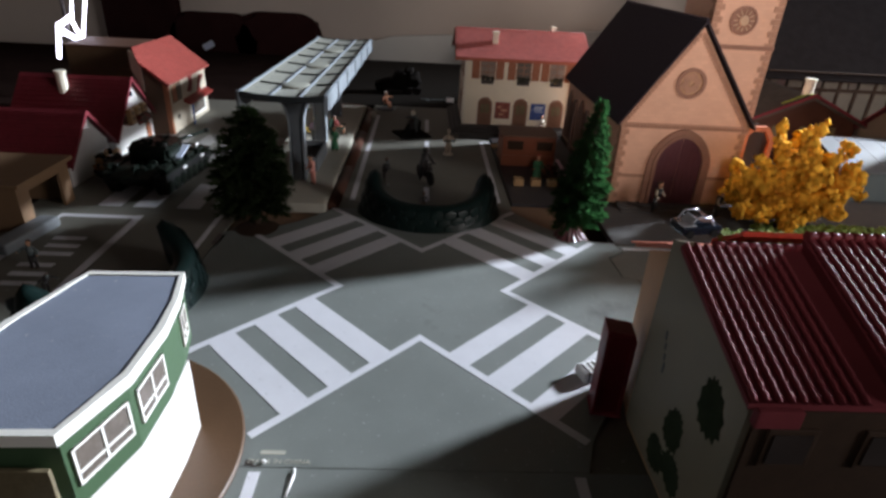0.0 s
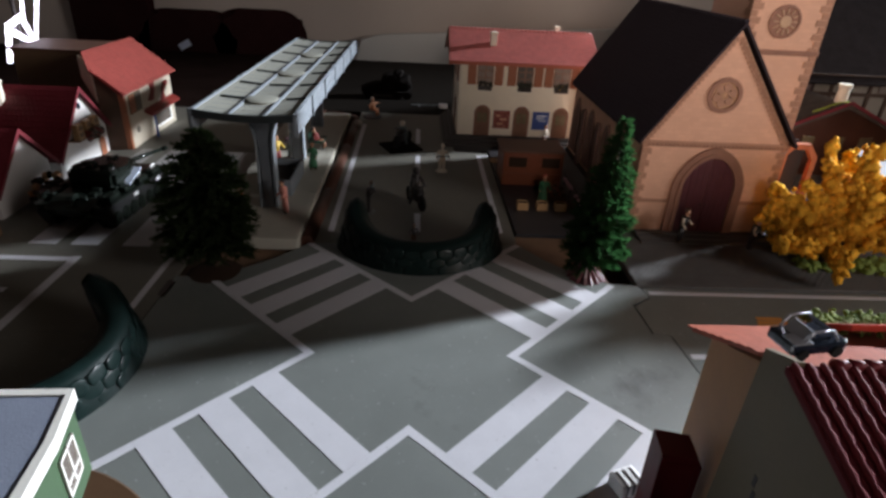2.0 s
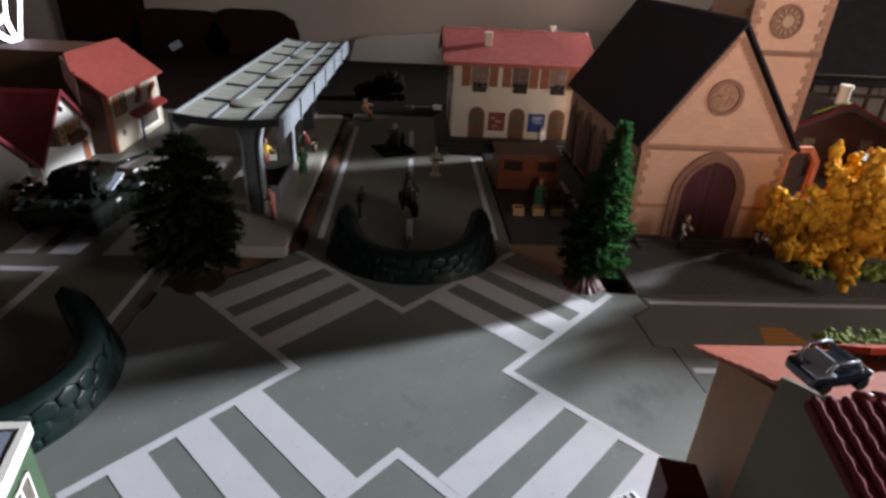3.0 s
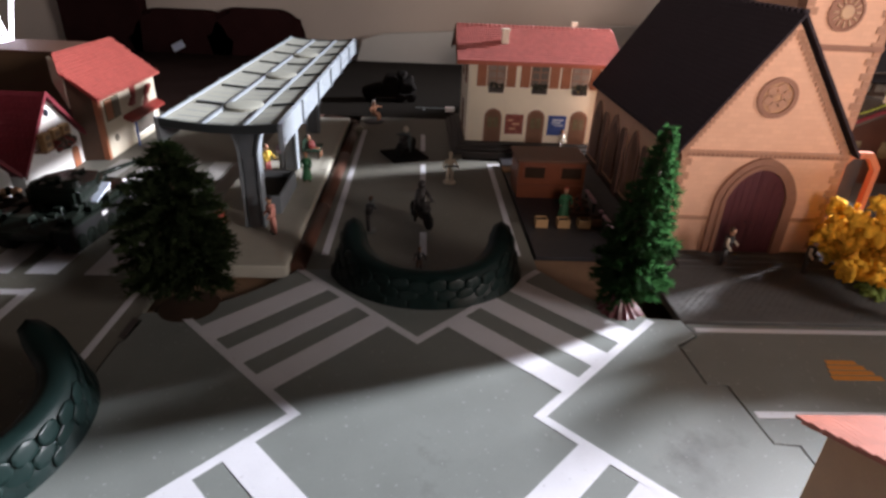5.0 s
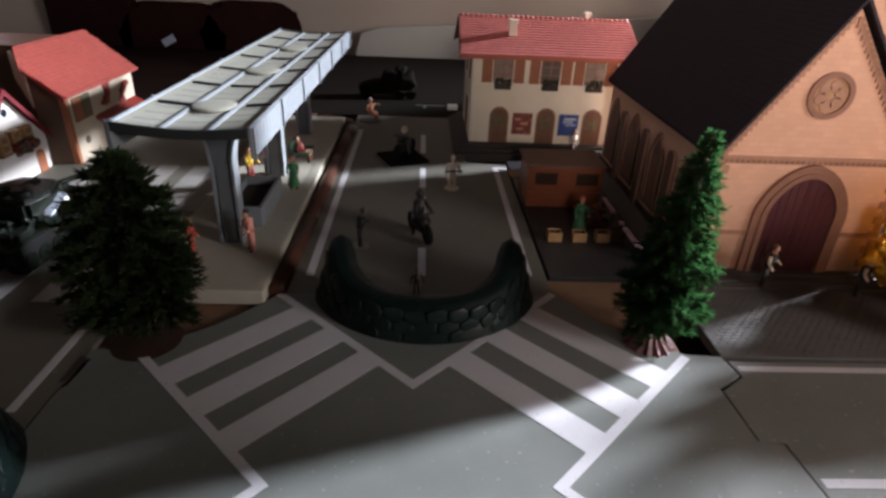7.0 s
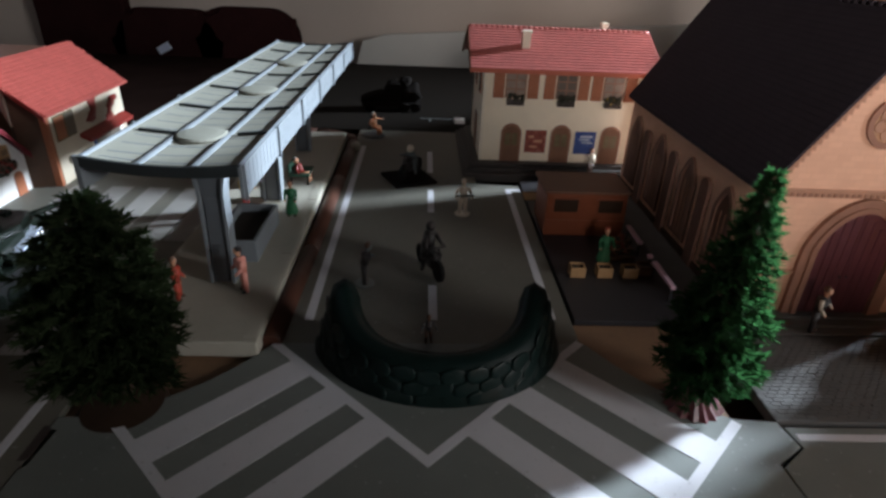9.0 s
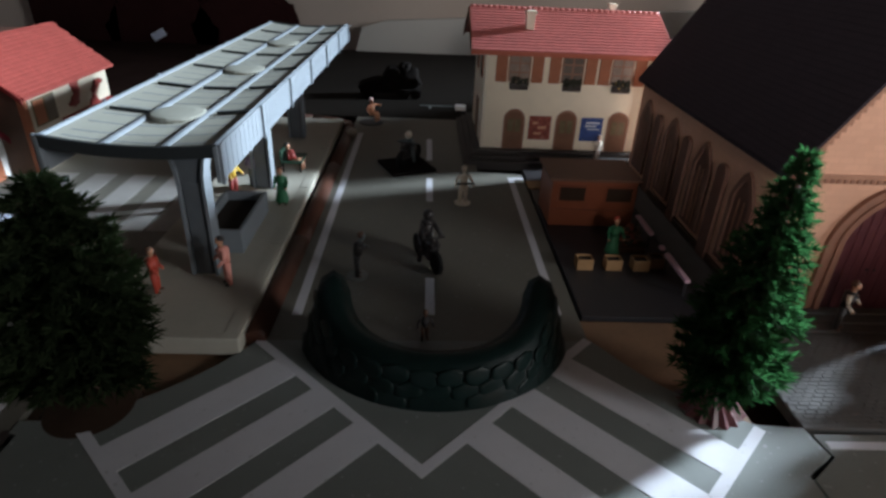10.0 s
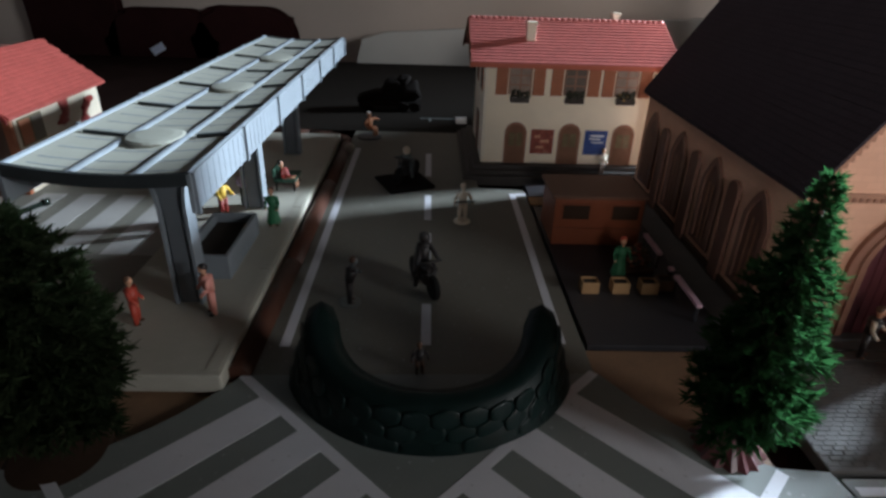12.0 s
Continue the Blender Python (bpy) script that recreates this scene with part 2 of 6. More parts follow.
    "yellow": mat("yellow_foliage", (0.80, 0.42, 0.045), 0.9, spec=0.05, vary=0.35, size=0.3, grain=0.07, bump=0.5, random_tint=0.2, stain=(0.50, 0.20, 0.03), stain_at=0.56),
    "grass": mat("green_turf", (0.20, 0.28, 0.06), 0.85, vary=0.35, size=0.3, grain=0.05, bump=0.25),
    "moss": mat("green_moss", (0.30, 0.40, 0.06), 0.85, vary=0.4, size=0.2),
    "tank": mat("dark_green_armour", (0.010, 0.014, 0.011), 0.24, vary=0.25, size=0.4, bump=0.03, spec=0.25),
    "soot": mat("matt_black_paint", (0.014, 0.012, 0.011), 0.9, spec=0.03, vary=0.3),
    "rubber": mat("black_rubber", (0.012, 0.012, 0.012), 0.7, spec=0.2, vary=0.2),
    "car_blue": mat("dark_navy_paint", (0.012, 0.018, 0.03), 0.12, vary=0.1, coat=0.6),
    "chrome": mat("pale_trim", (0.42, 0.45, 0.5), 0.3, metal=0.5, vary=0.05),
    "bright": mat("white_plastic", (0.85, 0.85, 0.85), 0.35, vary=0.05),
    "kiosk": mat("orange_brown_kiosk", (0.235, 0.066, 0.027), 0.45, vary=0.15, size=0.6),
    "kiosk_roof": mat("brown_kiosk_roof", (0.15, 0.072, 0.045), 0.55, vary=0.2),
    "pad": mat("black_pad", (0.022, 0.022, 0.026), 0.45, vary=0.2),
    "step_grey": mat("grey_step_plastic", (0.062, 0.058, 0.056), 0.6, spec=0.2, vary=0.15),
    "pane_pale": mat("pale_curtained_pane", (0.27, 0.215, 0.18), 0.2, vary=0.35, size=0.3),
    "crate": mat("tan_crate", (0.34, 0.20, 0.09), 0.6, vary=0.2, size=0.2),
    # dark brown; on the ribbed-roof house it also holds the front's shade
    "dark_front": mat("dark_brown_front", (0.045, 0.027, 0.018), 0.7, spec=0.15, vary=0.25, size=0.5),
    "bench": mat("dark_bench_green", (0.014, 0.045, 0.026), 0.5, vary=0.15),
    "soil": mat("dark_soil", (0.025, 0.018, 0.013), 0.9, vary=0.4, size=0.1, bump=0.3),
    "pink": mat("pink_edging", (0.72, 0.46, 0.56), 0.5, vary=0.1),
    "wallpaper": mat("cream_room_wall", (0.54, 0.47, 0.41), 0.85, vary=0.05, size=8.0, grain=0.25, bump=0.15),
    "pale_board": mat("pale_board", (0.53, 0.53, 0.50), 0.7, vary=0.05, size=4.0, grain=0.2),
    "maroon_cloth": mat("dark_maroon_cloth", (0.030, 0.012, 0.012), 0.95, spec=0.0, vary=0.3, size=4.0, grain=0.2, bump=0.3),
    "floor": mat("brown_floor", (0.12, 0.075, 0.05), 0.6, vary=0.2, size=8.0, grain=0.4),
    "ceiling": mat("white_ceiling", (0.75, 0.74, 0.72), 0.9, vary=0.03, size=10.0, grain=0.4),
    "label": mat("pale_blue_label", (0.62, 0.70, 0.85), 0.4, vary=0.05),
    "skin": mat("figure_skin", (0.55, 0.29, 0.18), 0.55, vary=0.1),
    "fig_white": mat("figure_white", (0.75, 0.73, 0.68), 0.5, vary=0.1),
    "fig_black": mat("figure_black", (0.025, 0.022, 0.022), 0.45, vary=0.2),
    "fig_green": mat("figure_green", (0.03, 0.16, 0.07), 0.5, vary=0.15),
    "fig_red": mat("figure_red", (0.45, 0.06, 0.035), 0.5, vary=0.15),
    "fig_yellow": mat("figure_yellow", (0.70, 0.48, 0.07), 0.5, vary=0.12),
    "fig_orange": mat("figure_orange", (0.50, 0.21, 0.10), 0.5, vary=0.12),
    "fig_lilac": mat("figure_lilac", (0.45, 0.36, 0.55), 0.5, vary=0.12),
    "fig_pink": mat("figure_pink", (0.75, 0.33, 0.27), 0.5, vary=0.1),
    "fig_grey": mat("figure_grey", (0.12, 0.15, 0.155), 0.5, vary=0.15),
    "fig_brown": mat("figure_brown", (0.09, 0.045, 0.025), 0.5, vary=0.15),
    "glare": glow("daylight_glare", (0.86, 0.84, 1.0), 9.0),
    "greenhouse": mat("pale_blue_sheet_roof", (0.17, 0.185, 0.20), 0.5, vary=0.08),
    "timber_fill": mat("grey_timber_infill", (0.13, 0.11, 0.085), 0.7, vary=0.15),
}


# ---- building tools ----
def box(bm, x0, x1, y0, y1, z0, z1, bevel=0.0, slot=0):
    vs = [bm.verts.new((x, y, z)) for z in (z0, z1) for x, y in ((x0, y0), (x1, y0), (x1, y1), (x0, y1))]
    faces = [bm.faces.new([vs[i] for i in f]) for f in ((3, 2, 1, 0), (4, 5, 6, 7), (0, 1, 5, 4), (1, 2, 6, 5), (2, 3, 7, 6), (3, 0, 4, 7))]
    for f in faces:
        f.material_index = slot
    if bevel:
        edges = list({e for f in faces for e in f.edges})
        made = bmesh.ops.bevel(bm, geom=edges, offset=bevel, segments=2, profile=0.6, affect="EDGES")
        for f in made["faces"]:
            f.material_index = slot
    return bm


def prism(bm, pts, a, b, axis="y", slot=0):
    """A polygon drawn in the other two axes (x,z for y; y,z for x; x,y for z) and drawn out from a to b."""
    def at(p, v):
        return {"y": (p[0], v, p[1]), "x": (v, p[0], p[1]), "z": (p[0], p[1], v)}[axis]

    lo, hi = [bm.verts.new(at(p, a)) for p in pts], [bm.verts.new(at(p, b)) for p in pts]
    n = len(pts)
    fs = [bm.faces.new(lo[::-1]), bm.faces.new(hi)]
    fs += [bm.faces.new((lo[i], lo[(i + 1) % n], hi[(i + 1) % n], hi[i])) for i in range(n)]
    for f in fs:
        f.material_index = slot
    return bm


def rod(bm, p, q, r0, r1=None, sides=8, slot=0, caps=True):
    """A tapered round bar from p to q."""
    p, q = Vector(p), Vector(q)
    r1 = r0 if r1 is None else r1
    d = (q - p).normalized()
    u = d.orthogonal().normalized()
    v = d.cross(u)
    rings = []
    for c, r in ((p, r0), (q, r1)):
        rings.append([bm.verts.new(c + r * (math.cos(2 * math.pi * k / sides) * u + math.sin(2 * math.pi * k / sides) * v)) for k in range(sides)])
    fs = [bm.faces.new((rings[0][k], rings[0][(k + 1) % sides], rings[1][(k + 1) % sides], rings[1][k])) for k in range(sides)]
    for f in fs:
        f.smooth = True
    if caps:
        fs += [bm.faces.new(rings[0][::-1]), bm.faces.new(rings[1])]
    for f in fs:
        f.material_index = slot
    return bm


def blob(bm, c, rx, ry, rz, rough=0.0, slot=0, cuts=2, seed=0.0):
    """A rounded lump; rough makes it uneven."""
    made = bmesh.ops.create_icosphere(bm, subdivisions=cuts, radius=1.0)["verts"]
    for v in made:
        k = 1 + rough * noise.noise(v.co * 1.9 + Vector((seed * 7.1, seed * 3.3, seed)))
        v.co = Vector((c[0] + rx * k * v.co.x, c[1] + ry * k * v.co.y, c[2] + rz * k * v.co.z))
    for f in {f for v in made for f in v.link_faces}:
        f.smooth, f.material_index = True, slot
    return bm


def lumps(name, spots, materials, parent, label="", fine=2, crumble=0.0):
    """Many small uneven lumps in one mesh. spots: (centre, radius, stretch, slot)."""
    t = bmesh.new()
    bmesh.ops.create_icosphere(t, subdivisions=fine, radius=1.0)
    base = np.array([v.co[:] for v in t.verts])
    tri = np.array([[v.index for v in f.verts] for f in t.faces])
    t.free()
    rng = np.random.default_rng(len(spots))
    vs, fs, ms = [], [], []
    for k, (c, r, st, slot) in enumerate(spots):
        w = rng.normal(size=(3, 3)) * 2.2
        ph = rng.uniform(0, 6.28, 3)
        bulge = 1 + 0.22 * np.sin(base @ w.T + ph).sum(1)
        if crumble:
            w2 = rng.normal(size=(4, 3)) * 5.5
            bulge += crumble * np.sin(base @ w2.T + rng.uniform(0, 6.28, 4)).sum(1)
        vs.append(np.array(c) + base * np.array(st) * (r * bulge)[:, None])
        fs.append(tri + k * len(base))
        ms += [slot] * len(tri)
    me = bpy.data.meshes.new(name)
    me.from_pydata((np.concatenate(vs) * C).tolist(), [], np.concatenate(fs).tolist())
    for m in materials:
        me.materials.append(M[m])
    me.polygons.foreach_set("material_index", ms)
    me.polygons.foreach_set("use_smooth", [True] * len(ms))
    ob = new(name, me)
    ob.parent = parent
    if label:
        ob["label"] = label
    return tagged(ob, kind="stuff")


def lathe(bm, profile, c=(0, 0, 0), sides=16, slot=0, ribs=0.0):
    """Turns (radius, height) pairs round an upright axis at c."""
    rings = []
    for r, z in profile:
        rings.append([bm.verts.new((c[0] + r * (1 + ribs * (k % 2)) * math.cos(2 * math.pi * k / sides), c[1] + r * (1 + ribs * (k % 2)) * math.sin(2 * math.pi * k / sides), c[2] + z)) for k in range(sides)])
    fs = [bm.faces.new((a[k], a[(k + 1) % sides], b[(k + 1) % sides], b[k])) for a, b in zip(rings, rings[1:]) for k in range(sides)]
    fs += [bm.faces.new(rings[0][::-1]), bm.faces.new(rings[-1])]
    for f in fs:
        f.material_index = slot
    return bm


def arch(cx, z0, half, top, pointed=False, n=10):
    """The outline (x, z) of an arched opening, from its left foot over the crown to its right foot."""
    out = [(cx - half, z0)]
    rise = half * (1.35 if pointed else 1.0)
    spring = top - rise
    for k in range(n + 1):
        a = math.pi * k / n
        u = -math.cos(a)
        z = math.sin(a) if not pointed else (1 - abs(u) ** 1.55)
        out.append((cx + half * u, spring + rise * z))
    out.append((cx + half, z0))
    return out


def part(name, bm, material, parent=None, label=""):
    """Links a bmesh, drawn in centimetres, as one mesh object under a thing or a part."""
    me = bpy.data.meshes.new(name)
    bmesh.ops.recalc_face_normals(bm, faces=bm.faces)
    bm.transform(Matrix.Scale(C, 4))
    bm.to_mesh(me)
    bm.free()
    for m in material if isinstance(material, (list, tuple)) else [material]:
        me.materials.append(M[m])
    ob = new(name, me)
    if parent is not None:
        ob.parent = parent
    if label:
        ob["label"] = label
    return ob


def thing(name, label, category, x=0.0, y=0.0, z=0.0, turn=0.0, group="", kind=""):
    """An empty at a thing's base, in centimetres, that carries its parts."""
    ob = new(name)
    ob.empty_display_size = C
    ob.matrix_basis = pose(C * x, C * y, C * z, 0, 0, turn)
    return tagged(ob, label, category, group, kind)


def whole(name, bm, material, label, category, x=0.0, y=0.0, z=0.0, turn=0.0, group="", kind=""):
    """A thing of one mesh."""
    ob = part(name, bm, material)
    ob.matrix_basis = pose(C * x, C * y, C * z, 0, 0, turn)
    return tagged(ob, label, category, group, kind)


def B():
    return bmesh.new()


def shared(name, data, parent, x, y, z, turn=0.0, tilt=0.0, lean=0.0):
    """One more piece on a mesh that alike pieces share, in the parent's centimetres."""
    ob = new(name, data)
    ob.parent = parent
    ob.matrix_basis = pose(C * x, C * y, C * z, tilt, lean, turn)
    return ob


def piece_mesh(name, bm, material):
    me = bpy.data.meshes.new(name)
    bmesh.ops.recalc_face_normals(bm, faces=bm.faces)
    bm.transform(Matrix.Scale(C, 4))
    bm.to_mesh(me)
    bm.free()
    me.materials.append(M[material])
    return me


def tiled_slope(bm, x0, x1, lo, hi, rows, columns, lift=0.05, slot=0, half=True):
    """Roof tiles as real overlapping pieces. lo, hi: (y, z) of eave and ridge; the tiles run along x."""
    (y0, z0), (y1, z1) = lo, hi
    d = Vector((0, y1 - y0, z1 - z0))
    n = Vector((0, -d.z, d.y)).normalized()
    if n.z < 0:
        n = -n
    w = (x1 - x0) / columns
    for r in range(rows):
        a, b = r / rows, min(1.0, (r + 1.35) / rows)
        off = 0.5 * w if (half and r % 2) else 0.0
        for c in range(columns + (1 if off else 0)):
            xa, xb = max(x0, x0 + c * w - off + 0.02 * w), min(x1, x0 + (c + 1) * w - off - 0.02 * w)
            if xb - xa < 0.1 * w:
                continue
            p = [Vector((x, y0, z0)) + f * d + n * h for x in (xa, xb) for f, h in ((a, lift), (b, 0.004))]
            q = [Vector((x, y0, z0)) + f * d + n * h for x in (xa, xb) for f, h in ((a, 0.0), (b, -0.02))]
            vs = [bm.verts.new(v) for v in (p[0], p[1], p[3], p[2], q[0], q[1], q[3], q[2])]
            for f in ((0, 1, 2, 3), (0, 3, 7, 4), (0, 4, 5, 1), (3, 2, 6, 7)):
                bm.faces.new([vs[i] for i in f]).material_index = slot
    return bm


# ---- the room ----
def room():
    wall = B()
    box(wall, -150, 124, 62, 66, -72, 170)
    tagged(part("wall_north", wall, "wallpaper"), "cream papered room wall behind the models", "wall", kind="structure")
    wall = B()
    box(wall, -154, -150, -130, 66, -72, 170)
    tagged(part("wall_west", wall, "wallpaper"), "cream papered room wall", "wall", kind="structure")
    wall = B()
    box(wall, -150, 124, -134, -130, -72, 170)
    tagged(part("wall_south", wall, "wallpaper"), "cream papered room wall behind the camera", "wall", kind="structure")
    # the side wall leaves a tall gap in its shutter open to the daylight
    wall = B()
    for y0, y1, z0, z1 in ((-130, 50.4, -72, 170), (50.4, 61.6, -72, 40), (50.4, 61.6, 50, 170), (61.6, 66, -72, 170)):
        box(wall, 124, 128, y0, y1, z0, z1)
    tagged(part("wall_east", wall, "wallpaper"), "cream papered room wall with a narrow daylight gap", "wall", kind="structure")
    flat = B()
    box(flat, -154, 128, -134, 66, -76, -72)
    tagged(part("floor", flat, "floor"), "brown room floor", "floor", kind="structure")
    flat = B()
    box(flat, -154, 128, -134, 66, 170, 174)
    tagged(part("ceiling", flat, "ceiling"), "white ceiling of the room", "ceiling", kind="structure")


def table():
    t = thing("table", "dark brown wooden table under the whole model town", "table")
    top = B()
    box(top, -60, 60, -45, 60, -3.4, -0.6, 0.3)
    part("tabletop", top, "table", t)
    for x in (-56, 56):
        for y in (-41, 56):
            leg = B()
            box(leg, x - 3, x + 3, y - 3, y + 3, -72, -3.4, 0.4)
            part("leg", leg, "table", t)


room()
table()

# pale board that leans on the wall at the back of the table
board = B()
prism(board, [(-7.5, -0.6), (46, -0.6), (46, 6), (-4.4, 2.6), (-6.8, 1.9)], 58.6, 59.4)
whole("backboard", board, "pale_board", "pale grey board standing on the table against the wall", "board")

sofa = thing("armchair", "dark maroon cloth armchair standing behind the table", "armchair")
body = B()
box(body, -41.4, -14.2, 60.6, 61.9, -72, 3.6, 0.4)
part("seat_back", body, "maroon_cloth", sofa)
for x0, x1, h in ((-41.6, -32.0, 14.0), (-34.0, -22.0, 4.1), (-25.0, -13.8, 4.5)):
    c = B()
    r = min(3.2, (x1 - x0) / 2.2)
    rim = [(x0, -2.0), (x1, -2.0)]
    rim += [(x1 - r + r * math.cos(q), h - r + r * math.sin(q)) for q in (math.pi / 16 * k for k in range(9))]
    rim += [(x0 + r + r * math.cos(q), h - r + r * math.sin(q)) for q in (math.pi / 2 + math.pi / 16 * k for k in range(9))]
    prism(c, rim, 60.3, 61.8)
    bmesh.ops.bevel(c, geom=[e for e in c.edges if all(v.co.y < 60.4 for v in e.verts)], offset=0.6, segments=3, affect="EDGES")
    part("cushion", c, "maroon_cloth", sofa)
tag = B()
box(tag, -0.75, 0.75, -0.05, 0.05, -0.4, 0.4, 0.02)
lab = part("tag", tag, "label", sofa, "small pale blue tag")
lab.matrix_basis = pose(C * -28.4, C * 60.05, C * 0.15, 0, -28, 0)


# ---- the plates of the model town ----
def slab(name, pts, z0, z1, material, label, category, bevel=0.03):
    bm = B()
    prism(bm, pts, z0, z1, "z")
    if bevel:
        top = [e for e in bm.edges if all(abs(v.co.z - z1) < 1e-6 for v in e.verts)]
        bmesh.ops.bevel(bm, geom=top, offset=bevel, segments=1, affect="EDGES")
    return tagged(part(name, bm, material), label, category, kind="structure")


def quad_piece(name, pts, plate, material="paint", z=0.0, high=0.012):
    bm = B()
    prism(bm, pts, z, z + high, "z")
    return part(name, bm, material, plate)


def corner_arc(ax, ay, bx, by, inward, n=8):
    """Points from a to b, bulging towards the plate's middle."""
    out = []
    for k in range(n + 1):
        f = k / n
        s = 4 * f * (1 - f) * inward
        x, y = ax + (bx - ax) * f, ay + (by - ay) * f
        d = math.hypot(x, y)
        out.append((x - s * x / d, y - s * y / d))
    return out


def crossing():
    pts = corner_arc(-8.1, 4.75, -4.62, 7.98, 0.35) + corner_arc(4.95, 8.2, 8.2, 4.9, 0.35)
    pts += [(9.36, 4.88), (9.52, 4.0), (8.62, 3.42), (8.70, 1.40), (9.38, 1.36), (9.48, -0.98), (10.22, -1.0), (10.25, -3.2), (9.2, -3.4)]
    pts += [(9.2, -4.6)] + corner_arc(8.2, -4.9, 4.95, -8.2, 0.35) + [(4.6, -9.3), (-4.6, -9.3)] + corner_arc(-4.95, -8.2, -8.2, -4.9, 0.35) + [(-9.3, -4.6), (-9.3, 3.1), (-9.12, 3.15), (-9.04, 4.32), (-9.3, 4.36), (-9.3, 4.75)]
    plate = slab("road_crossing", pts, -0.32, 0.0, "road", "grey plastic road plate with a white-lined crossing", "road plate")

    def settled(x, y):  # the left half of the print is a little narrower
        k = 1 - 0.035 * min(1, -x / 4) if x < 0 else 1
        return (x * k + 0.02, y * (k if y > 0 else 1))

    def turned(p, d):  # p = x + y, d = y - x
        return ((p - d) / 2, (p + d) / 2)

    # four zebra arms, each with its two border lines and three stripes
    for k in range(4):
        a = math.pi / 2 * k
        c, s = round(math.cos(a)), round(math.sin(a))

        def put(ps, name):
            quad_piece(name, [settled(c * x - s * y, s * x + c * y) for x, y in (turned(*q) for q in ps)], plate)

        for p0, p1 in ((5.25, 6.53), (7.65, 8.98), (10.08, 11.48)):
            put([(p0, -3.23), (p1, -3.23), (p1, 3.23), (p0, 3.23)], "stripe")
        # the white edge of the block between two arms, folded round its tip
        vee = [(-4.9, 8.12), (0.0, 3.21), (4.9, 8.12), (4.71, 8.31), (0.0, 3.59), (-4.71, 8.31)]
        quad_piece("border_line", [settled(c * x - s * y, s * x + c * y) for x, y in vee], plate)
    return plate


def straight(name, x0, x1, y0, y1, label, z=-0.03):
    return slab(name, [(x0, y0), (x1, y0), (x1, y1), (x0, y1)], -0.32, z, "road_old", label, "road plate")


def line(plate, x0, x1, y0, y1, material="paint", z=-0.03, name="road_line"):
    quad_piece(name, [(x0, y0), (x1, y0), (x1, y1), (x0, y1)], plate, material, z)


cross = crossing()
ahead = slab("road_ahead", [(-4.5, 8.05), (0.2, 3.45), (4.85, 8.25), (4.85, 21.9), (2.6, 22.1), (2.6, 31.6), (-4.4, 31.6)], -0.32, -0.03, "road_old", "grey plastic road plate leading away with white lines", "road plate")
line(ahead, -3.98, -3.68, 9.25, 28.0)
line(ahead, 4.06, 4.34, 9.55, 21.4)
line(ahead, 4.34, 4.84, 21.15, 21.45)
for y0, y1 in ((9.4, 11.6), (13.6, 16.9), (18.2, 21.0), (23.6, 27.2)):
    line(ahead, 0.06, 0.36, y0, y1)
# the shade behind the station is put into this plate's colour and greyed lines
far_road = slab("road_far", [(-9.4, 31.65), (14, 31.65), (14, 56), (-9.4, 56)], -0.32, -0.035, "road_dark", "grey plastic road plate behind the station, darkened for its shade", "road plate")
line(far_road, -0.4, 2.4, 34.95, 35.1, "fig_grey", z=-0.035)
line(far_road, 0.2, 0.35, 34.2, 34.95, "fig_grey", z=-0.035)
left = straight("road_left", -19.5, -9.303, -14, 31, "grey plastic road plate with parking bay and zebra lines")
for x0, x1, y0, y1 in ((-13.95, -13.6, -7.5, 6.15), (-17.5, -13.95, 5.75, 6.1), (-17.6, -17.3, -7.5, 5.75), (-10.15, -9.9, 2.2, 6.6), (-10.15, -9.9, -4.5, 0.9)):
    line(left, x0, x1, y0, y1)
for x in (-16.35, -14.6, -12.45, -10.7):
    line(left, x, x + 1.15, 7.2, 10.7, name="stripe")
# the canopy's shade on these stripes is put into their grey
for x in (-17.0, -15.25, -13.5, -11.75, -10.6):
    line(left, x, x + 1.02, 14.6, 20.3, "worn_paint", name="stripe")
for y0, n in ((3.3, 3), (0.8, 3)):
    for k in range(n):
        line(left, -16.4 + 0.1 * k, -15.0 + 0.1 * k, y0 - 0.75 * k, y0 - 0.75 * k + 0.32, name="painted_mark")
right = slab("road_right", [(9.47, 4.72), (9.62, 3.95), (8.72, 3.34), (8.79, 1.49), (9.47, 1.44), (9.57, -0.9), (10.31, -0.92), (10.34, -3.28), (9.29, -3.48), (9.29, -14), (40, -14), (40, 4.72)], -0.32, -0.035, "road", "grey plastic road plate running to the side with white lines", "road plate")
line(right, 9.65, 40, 4.22, 4.45, z=-0.035)
line(right, 9.65, 40, 0.05, 0.32, z=-0.035)
for k in range(4):
    line(right, 12.95 + 0.1 * k, 14.6 - 0.12 * k, 1.75 + 0.26 * k, 1.75 + 0.26 * k + 0.2, "orange_paint", -0.035, "painted_mark")
near = slab("road_near", [(-9.2, -40), (9.2, -40), (9.2, -9.303), (-9.2, -9.303)], -0.32, -0.004, "road", "grey plastic road plate towards the camera", "road plate", 0.006)
for x in (-4.3, 4.15):
    line(near, x, x + 0.3, -30, -9.45, z=-0.004)

# lettering moulded on the crossing
txt = bpy.data.curves.new("lettering", "FONT")
txt.body, txt.size, txt.extrude = "MADE IN CHINA", 0.0022, 0.00004
ob = new("lettering", txt)
txt.materials.append(M["platform"])
ob.parent = cross
ob.matrix_basis = pose(C * -4.41, C * -9.17, C * 0.004)
quad_piece("maker_mark", [(-4.15, -8.86), (-3.5, -8.86), (-3.5, -8.72), (-4.15, -8.72)], cross, "platform", high=0.006)

